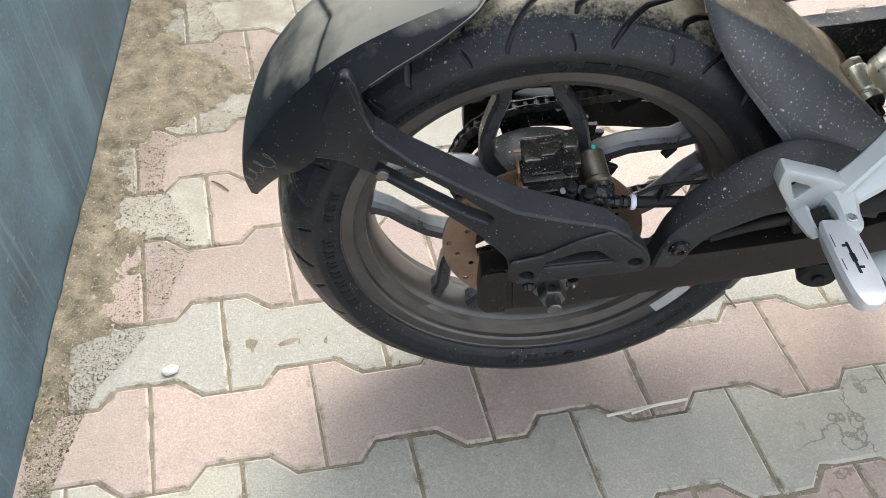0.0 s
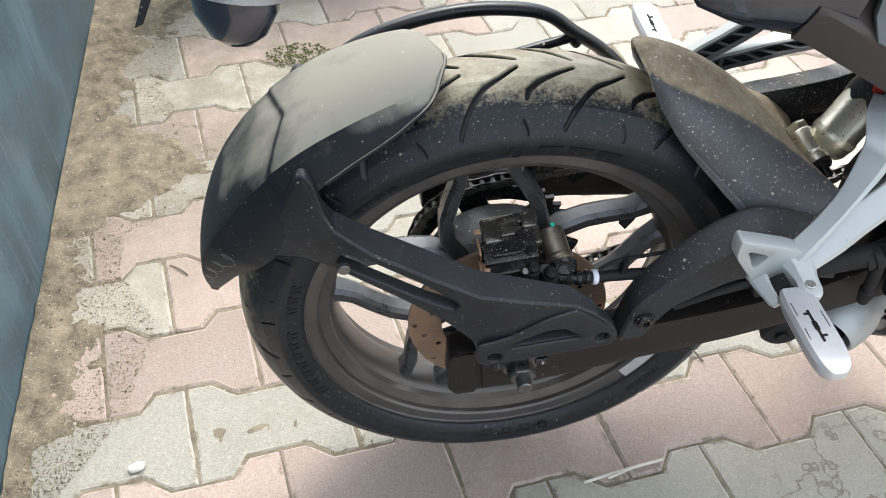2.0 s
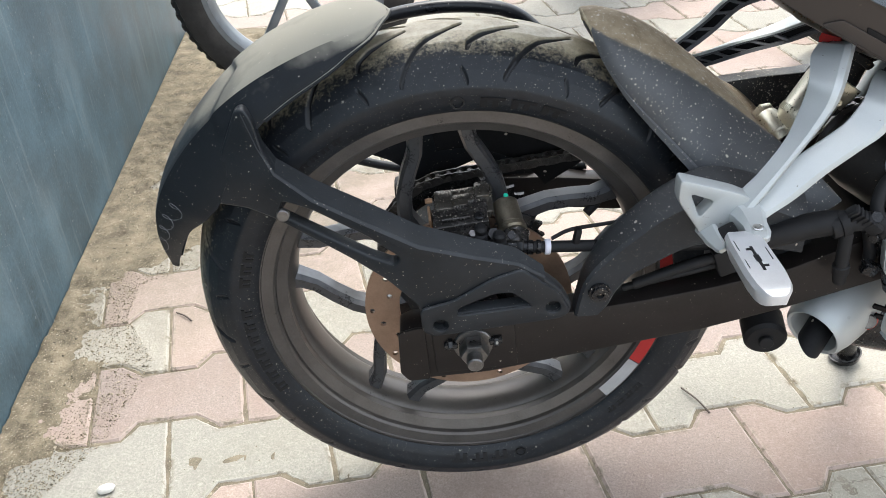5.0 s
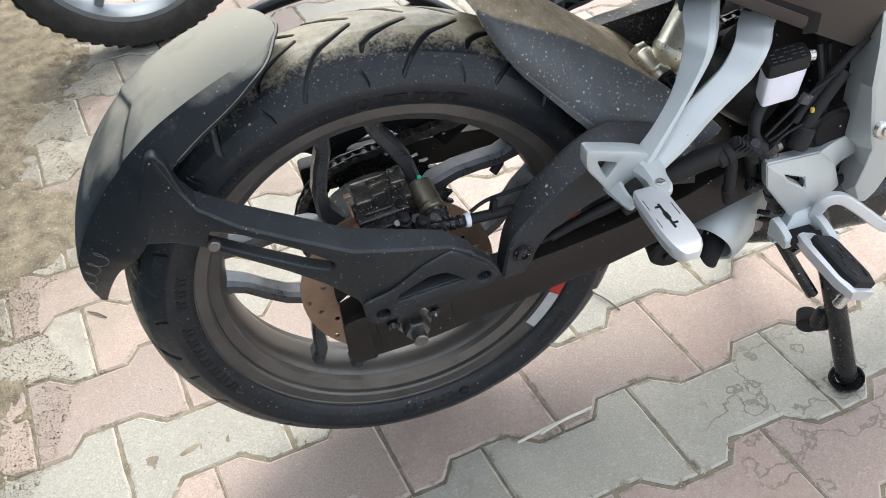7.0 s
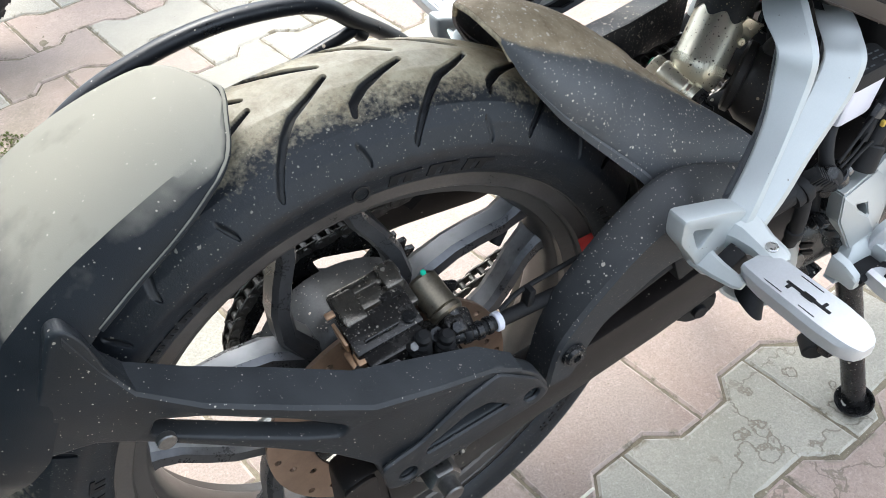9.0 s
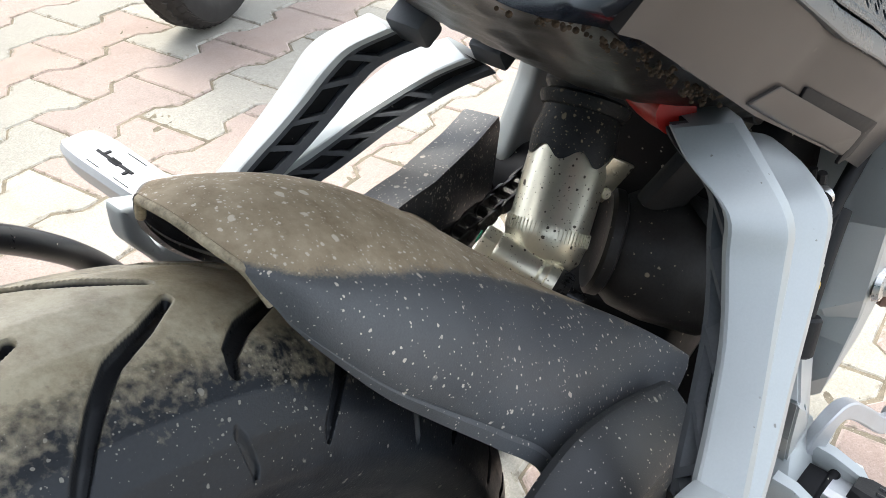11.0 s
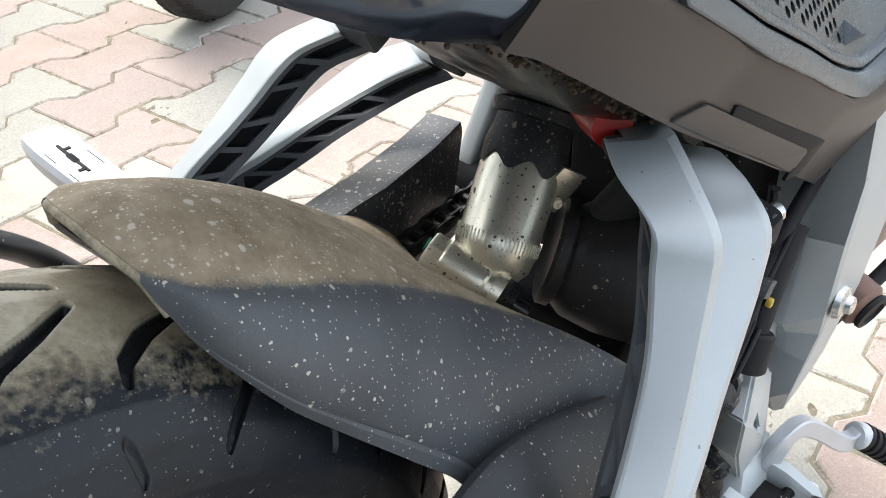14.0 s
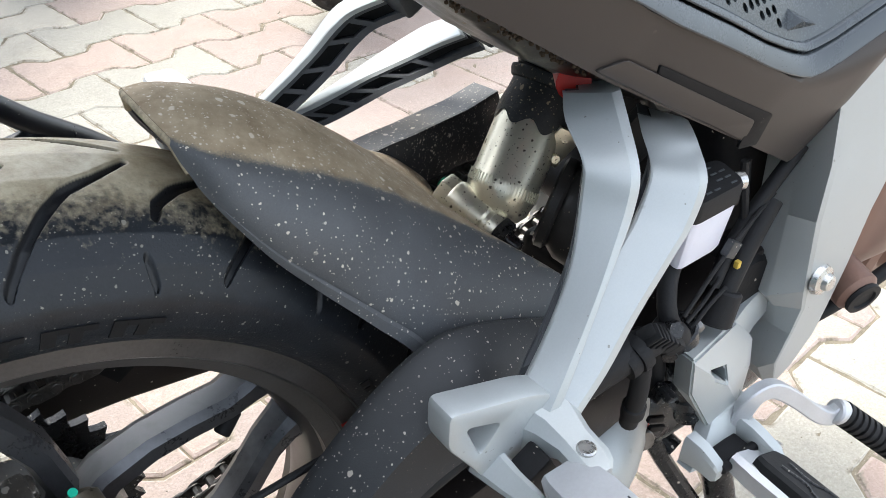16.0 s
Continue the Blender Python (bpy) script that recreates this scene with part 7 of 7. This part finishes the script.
M_RUBBER2 = material("dusty rubber", (0.035, 0.033, 0.031), 0.75, 0.0, 0.3, 40, 0.25, 500, dust=((0.16, 0.14, 0.12), 0.35, 0.0, 0.8))
M_RIM2 = material("grey wheel paint", (0.20, 0.22, 0.24), 0.4, 0.5, 0.15, 30, 0.08, 500)
M_SILVERW = material("silver wheel paint", (0.62, 0.63, 0.65), 0.35, 0.6, 0.1, 30, 0.08, 500)


def tube_part(root, name, pts, r, mat, radii=None, label=""):
    bm = bmesh.new()
    add_tube(bm, pts, r, 14, 5, radii=radii)
    return part(name, bm, mat, root, label)


def build_parked_bike():
    root = thing("parked_motorcycle", "dark motorcycle parked behind with grey alloy wheels", "motorcycle", "parked vehicles")
    c = Vector((-0.34, 1.35, 0.0))
    d = Vector((math.cos(radians(40)), math.sin(radians(40)), 0))
    n = Vector((-d.y, d.x, 0))
    at = lambda f, s, z: c + d * f + n * s + Vector((0, 0, z))
    simple_wheel(root, "front_wheel", at(0, 0, 0.305), 0.305, 0.228, 0.05, 4, 6, M_RIM2)
    simple_wheel(root, "rear_wheel", at(1.30, 0, 0.305), 0.305, 0.228, 0.055, 40, 6, M_RIM2)
    for s in (-0.09, 0.09):
        tube_part(root, "fork_leg", [at(0, s, 0.305), at(0.26, s, 0.98)], 0.02, M_STEEL)
        tube_part(root, "swingarm", [at(1.30, s, 0.305), at(0.82, s, 0.36)], 0.018, M_BLACK)
    tube_part(root, "body", [at(0.34, 0, 0.88), at(0.62, 0, 0.86), at(0.98, 0, 0.80), at(1.42, 0, 0.84)], 0.12, M_NAVY, [0.09, 0.16, 0.12, 0.06])
    bm = bmesh.new()
    add_box(bm, (0.42, 0.24, 0.34), Matrix.Translation(at(0.66, 0, 0.42)) @ Matrix.Rotation(radians(40), 4, "Z"), 0.05, 4)
    part("engine", bm, M_BLACK, root)
    tube_part(root, "handlebar", [at(0.36, -0.36, 1.02), at(0.27, 0, 1.0), at(0.36, 0.36, 1.02)], 0.014, M_RUBBER)
    tube_part(root, "silencer", [at(0.70, -0.12, 0.26), at(1.05, -0.16, 0.32), at(1.40, -0.17, 0.42)], 0.04, M_BLACK, [0.02, 0.045, 0.045])


def build_scooter():
    root = thing("parked_scooter", "scooter parked behind with a small silver wheel and dusty tyre", "scooter", "parked vehicles")
    c = Vector((1.14, 1.41, 0.225))
    simple_wheel(root, "rear_wheel", c, 0.225, 0.140, 0.056, 22, 5, M_SILVERW, True)
    d = Vector((math.cos(radians(32)), math.sin(radians(32)), 0))
    simple_wheel(root, "front_wheel", c + d * 1.25, 0.225, 0.142, 0.045, 32, 5, M_SILVERW, True)
    tube_part(root, "rear_body", [c + d * -0.25 + Vector((0, 0, 0.50)), c + d * 0.15 + Vector((0, 0, 0.46)), c + d * 0.45 + Vector((0, 0, 0.25))], 0.16, M_NAVY, [0.10, 0.19, 0.14])
    tube_part(root, "seat", [c + d * -0.25 + Vector((0, 0, 0.66)), c + d * 0.1 + Vector((0, 0, 0.66)), c + d * 0.42 + Vector((0, 0, 0.60))], 0.09, M_RUBBER, [0.06, 0.11, 0.09])
    tube_part(root, "floorboard", [c + d * 0.40 + Vector((0, 0, 0.10)), c + d * 0.95 + Vector((0, 0, 0.10))], 0.10, M_PLASTIC)
    tube_part(root, "leg_shield", [c + d * 0.95 + Vector((0, 0, 0.08)), c + d * 1.05 + Vector((0, 0, 0.45)), c + d * 0.98 + Vector((0, 0, 0.82))], 0.12, M_NAVY, [0.12, 0.17, 0.08])
    tube_part(root, "handlebar", [c + d * 0.9 + Vector((-d.y * 0.32, d.x * 0.32, 0.82)), c + d * 0.98 + Vector((0, 0, 0.82)), c + d * 0.9 + Vector((d.y * 0.32, -d.x * 0.32, 0.82))], 0.018, M_RUBBER)


build_parked_bike()
build_scooter()

# ---- drifted sand along the wall ----
nx, ny = 150, 560
gx, gy = np.linspace(0, 0.52, nx), np.linspace(-0.35, 1.85, ny)
wid = lambda y: np.interp(y, [-0.35, -0.15, -0.02, 0.10, 0.28, 0.40, 0.50, 0.60, 0.72, 0.82, 0.95, 1.2, 1.5, 1.85], [0.0, 0.02, 0.05, 0.13, 0.17, 0.10, 0.10, 0.30, 0.36, 0.20, 0.14, 0.26, 0.34, 0.40])


def drift(x, y):
    """Height of the sand, below the pavers where there is none."""
    n1 = noise.fractal(Vector((x * 14, y * 14, 0.0)), 0.8, 2.0, 5)
    n2 = noise.noise(Vector((x * 150, y * 150, 3.0))) + 0.6 * noise.noise(Vector((x * 420, y * 420, 7.0)))
    s = (0.88 * float(wid(y)) - (x - WX(y))) / 0.10 + 0.9 * n1
    return max(-0.012, -0.006 + 0.012 * min(1.2, max(-1, s)) + 0.0013 * n2)


V = [(WX(y) + 0.002 + a, y, drift(WX(y) + 0.002 + a, y)) for a in gx for y in gy]
F = [(i * ny + j, (i + 1) * ny + j, (i + 1) * ny + j + 1, i * ny + j + 1) for i in range(nx - 1) for j in range(ny - 1)]
sand = obj_from("sand_drift", V, F, M_SAND, None, "", 60)
tagged(sand, "loose brown sand drifted over the pavers along the wall", "sand", "", "stuff")


# ---- litter on the pavers ----
def twig(a, b, r, mat, name, label):
    bm = bmesh.new()
    a, b = Vector(a), Vector(b)
    mid = (a + b) / 2 + Vector((0.002, 0.001, 0.001))
    add_tube(bm, [a, mid, b], r, 8, 3)
    tagged(part(name, bm, mat, None, "", 40), label, "litter")


M_STRAW = material("pale straw", (0.62, 0.58, 0.50), 0.6, 0, 0.1, 80)
M_TWIG = material("grey twig", (0.12, 0.10, 0.085), 0.8, 0, 0.2, 80)
twig((0.115, -0.108, 0.003), (0.236, -0.088, 0.003), 0.0022, M_STRAW, "straw", "pale broken straw lying on the pavers")
twig((0.150, -0.108, 0.006), (0.200, -0.094, 0.005), 0.0018, M_STRAW, "straw", "short pale straw lying across another")
twig((0.325, 0.128, 0.003), (0.352, 0.072, 0.003), 0.0014, M_TWIG, "twig", "thin grey twig lying on a pink paver")
twig((-0.500, 0.405, 0.003), (-0.468, 0.378, 0.003), 0.0014, M_TWIG, "twig", "thin grey twig lying near the sand")

# a white pebble, the broken paver corner's dirt, and moss between far pavers
def lump(name, label, cat, at, size, mat, seed, flat=0.6):
    bm = bmesh.new()
    bmesh.ops.create_icosphere(bm, subdivisions=2, radius=1.0)
    for v in bm.verts:
        v.co *= 1 + 0.28 * noise.noise(v.co * 1.7 + Vector((seed, 0, 0)))
        v.co = Vector((v.co.x * size, v.co.y * size * 0.6, max(-0.3, v.co.z) * size * flat))
    tagged(part(name, bm, mat, None, "", 60, Matrix.Translation(at) @ Matrix.Rotation(seed, 4, "Z")), label, cat)


M_PEBBLE = material("white pebble", (0.72, 0.70, 0.64), 0.7, 0, 0.1, 80)
lump("pebble", "white pebble lying on a grey paver", "stone", (-0.516, 0.006, 0.003), 0.013, M_PEBBLE, 0.3)
lump("pebble", "small white pebble beside a cracked paver", "stone", (0.585, -0.165, 0.002), 0.006, M_PEBBLE, 1.2)

rg = random.Random(21)
V, F = [], []
OCT = ((1, 0, 0), (0, 1, 0), (-1, 0, 0), (0, -1, 0), (0, 0, 1), (0, 0, -1))
OF = ((0, 1, 4), (1, 2, 4), (2, 3, 4), (3, 0, 4), (1, 0, 5), (2, 1, 5), (3, 2, 5), (0, 3, 5))


def grain(x, y, z, r):
    o = len(V)
    a = rg.uniform(0, 6.28)
    for p in OCT:
        k = r * rg.uniform(0.6, 1.3)
        V.append((x + k * (p[0] * math.cos(a) - p[1] * math.sin(a)), y + k * (p[0] * math.sin(a) + p[1] * math.cos(a)), z + k * 0.7 * p[2]))
    F.extend(tuple(o + i for i in f) for f in OF)


for k in range(24000):
    y = rg.uniform(-0.35, 1.6)
    w = float(wid(y))
    a = rg.random() ** 0.8 * (w + 0.03)
    x = WX(y) + 0.004 + a
    grain(x, y, max(0.0008, drift(x, y) + 0.0004), rg.uniform(0.0005, 0.0015) * (2.0 if rg.random() < 0.04 else 1))
for k in range(1300):
    x, y = rg.uniform(-0.65, 1.2), rg.uniform(-0.6, 1.6)
    if x > WX(y) + 0.02:
        grain(x, y, 0.0008, rg.uniform(0.0005, 0.0014))
def grain_material():
    """Grains from dark brown to pale tan, one shade a grain."""
    m = bpy.data.materials.new("sand grains")
    m.use_nodes = True
    N, L = m.node_tree.nodes, m.node_tree.links.new
    r = N.new("ShaderNodeValToRGB")
    for e, (p, c) in zip((r.color_ramp.elements[0], r.color_ramp.elements[1]), ((0.0, (0.085, 0.070, 0.048, 1)), (1.0, (0.42, 0.36, 0.26, 1)))):
        e.position, e.color = p, c
    mid = r.color_ramp.elements.new(0.6)
    mid.color = (0.21, 0.175, 0.12, 1)
    L(N.new("ShaderNodeNewGeometry").outputs["Random Per Island"], r.inputs[0])
    L(r.outputs[0], N["Principled BSDF"].inputs["Base Color"])
    N["Principled BSDF"].inputs["Roughness"].default_value = 0.9
    return m


crumbs = obj_from("sand_grains", V, F, grain_material(), None, "", 0)
tagged(crumbs, "loose sand grains and crumbs scattered over the pavers", "sand", "", "stuff")

V, F = [], []
for k in range(420):
    a, d = rg.uniform(0, 6.28), 0.05 * rg.random() ** 0.6
    grain(-0.265 + d * 1.5 * math.cos(a), 1.03 + d * math.sin(a), 0.0015, rg.uniform(0.0012, 0.0035))
moss = obj_from("moss", V, F, material("moss", (0.085, 0.10, 0.03), 0.9, 0, 0.4, 120, 0.3, 700), None, "", 0)
tagged(moss, "green moss in a joint between the pavers", "moss", "", "stuff")

# ---- interlocking pavers, alternate rows pink and grey ----
P_LEN, P_ROW, P_TURN, P_DEEP, GAP, P_SLIP = 0.2340, 0.1448, 6.4, 0.030, 0.0035, 0.0125
P_ORG = Vector((-0.214, -0.124))
E1 = Vector((math.cos(radians(P_TURN)), math.sin(radians(P_TURN))))
E2 = Vector((E1.y, -E1.x))
bm = bmesh.new()
rnd = random.Random(5)
# joint sand, heaped up to the pavers' faces here and there; fine near the motorcycle, coarse further off
xs = sorted({*np.linspace(-0.9, 1.5, 240).tolist(), *np.linspace(1.5, 6.1, 30).tolist()})
ys = sorted({*np.linspace(-2.6, -0.75, 14).tolist(), *np.linspace(-0.75, 2.2, 290).tolist(), *np.linspace(2.2, 6.6, 30).tolist()})


def bed_height(x, y):
    q = 0.55 * noise.noise(Vector((x * 7, y * 7, 1.0))) + 0.5 * noise.noise(Vector((x * 31, y * 31, 4.0))) + 0.35 * noise.noise(Vector((x * 110, y * 110, 8.0)))
    return min(-0.0004, -0.0040 + 0.0042 * q)


V = [(x, y, bed_height(x, y)) for x in xs for y in ys]
W = len(ys)
F = [(i * W + j, (i + 1) * W + j, (i + 1) * W + j + 1, i * W + j + 1) for i in range(len(xs) - 1) for j in range(W - 1)]
bm.free()
pavement = tagged(obj_from("pavement", V, F, M_BED, None, "", 60), "interlocking pink and grey concrete paver yard", "pavement", "", "structure")


def edge_line(start):
    """Along one zigzag edge for one paver, from a joint in its high (0) or low (1) flat: fractions of the length and the step."""
    a, b = ((0.20, 0), (0.37, 0), (0.53, 1), (0.90, 1), (1.0, 0), (1.20, 0)), ((0.70, 1), (0.90, 1), (1.0, 0), (1.37, 0), (1.53, 1), (1.70, 1))
    return [(s * P_LEN, h * P_DEEP) for s, h in (a, b)[start]]


def paver_outline():
    top = edge_line(0)
    bot = [(s - 0.5 * P_LEN + P_SLIP, h + P_ROW) for s, h in edge_line(1)]
    cx = 0.20 * P_LEN + 0.5 * P_LEN
    out = [(s, h) for s, h in top] + [(s, h) for s, h in bot[::-1]]
    c = Vector((cx, P_ROW / 2 + P_DEEP / 2))
    return [Vector(p) - c for p in out], c


def paver_mesh(name, mat, seed):
    out, c = paver_outline()
    rr = random.Random(seed)
    n = len(out)
    area = sum(out[i].x * out[(i + 1) % n].y - out[(i + 1) % n].x * out[i].y for i in range(n))
    sg = 1 if area > 0 else -1

    def inset(d):
        res = []
        for i in range(n):
            a, p, b = out[i - 1], out[i], out[(i + 1) % n]
            n1 = Vector((-(p - a).y, (p - a).x)).normalized() * sg
            n2 = Vector((-(b - p).y, (b - p).x)).normalized() * sg
            m_ = (n1 + n2).normalized()
            res.append(p + m_ * (d / max(0.5, m_.dot(n1))))
        return res
    rings = []
    for d, z in ((GAP * 0.5, -0.012), (GAP * 0.6, -0.0034), (GAP * 0.6 + 0.0032, 0.0), (GAP * 0.6 + 0.0095, 0.0)):
        rings.append([(p.x + rr.uniform(-1, 1) * 0.0006, p.y + rr.uniform(-1, 1) * 0.0006, z) for p in inset(d)])
    V = [(E1.x * x + E2.x * y, E1.y * x + E2.y * y, z) for r in rings for x, y, z in r]
    F = []
    for k in range(3):
        for i in range(n):
            j = (i + 1) % n
            F.append((k * n + i, k * n + j, (k + 1) * n + j, (k + 1) * n + i))
    # the top, in four-sided strips between facing corners
    t = 3 * n
    for i in range(n // 2 - 1):
        F.append((t + i, t + i + 1, t + n - 2 - i, t + n - 1 - i))
    me = bpy.data.meshes.new(name)
    me.from_pydata(V, [], F)
    b2 = bmesh.new()
    b2.from_mesh(me)
    bmesh.ops.recalc_face_normals(b2, faces=b2.faces)
    b2.to_mesh(me)
    b2.free()
    me.materials.append(mat)
    rim = me.attributes.new("arris", "FLOAT", "POINT")
    rim.data.foreach_set("value", [0.0 if k >= 3 * n else 1.0 for k in range(4 * n)])
    return me, c


meshes = {}
for key, mt in (("pink", M_PPINK), ("grey", M_PGREY)):
    meshes[key] = [paver_mesh("paver", mt, s)[0] for s in range(4)]
centre = paver_outline()[1]
spots = []
for row in range(-34, 16):
    for col in range(-40, 40):
        o = P_ORG + E1 * (P_LEN * (col + 0.5 * (row % 2)) + P_SLIP * row) + E2 * (P_ROW * row)
        p = o + E1 * centre.x + E2 * centre.y
        if p.x < WX(p.y) - 0.085 and p.y < wall_y1 or not (-0.9 < p.x < 5.6) or not (-2.3 < p.y < 6.3):
            continue
        spots.append((row, col, p))
near = sorted(spots, key=lambda s: max(abs(s[2].x - 0.15) / 1.0, abs(s[2].y - 0.55) / 1.15))
rest = []
for k, (row, col, p) in enumerate(near):
    pink = row % 2 == 1
    if rnd.random() < (0.0 if p.y < 0.35 else 0.22):
        pink = not pink
    me = rnd.choice(meshes["pink" if pink else "grey"])
    m = Matrix.Translation((p.x, p.y, rnd.uniform(-0.0018, 0.0))) @ Euler((rnd.uniform(-1, 1) * 0.006, rnd.uniform(-1, 1) * 0.006, rnd.uniform(-1, 1) * 0.006)).to_matrix().to_4x4()
    if k < 300:
        ob = new("paver", me)
        ob.matrix_world = m
        ob.parent = pavement
    else:
        rest.append((me, m, pink))
V, F, MI = [], [], []
for me, m, pink in rest:
    o = len(V)
    V += [tuple(m @ v.co) for v in me.vertices]
    F += [tuple(o + i for i in f.vertices) for f in me.polygons]
    MI += [0 if pink else 1] * len(me.polygons)
far = obj_from("far_pavers", V, F, [M_PPINK, M_PGREY], pavement, "pink and grey pavers further off", 0)
far.data.polygons.foreach_set("material_index", MI)
rim = far.data.attributes.new("arris", "FLOAT", "POINT")
rim.data.foreach_set("value", [x.value for me, _m, _p in rest for x in me.attributes["arris"].data])
tagged(far, "", "", "", "stuff")
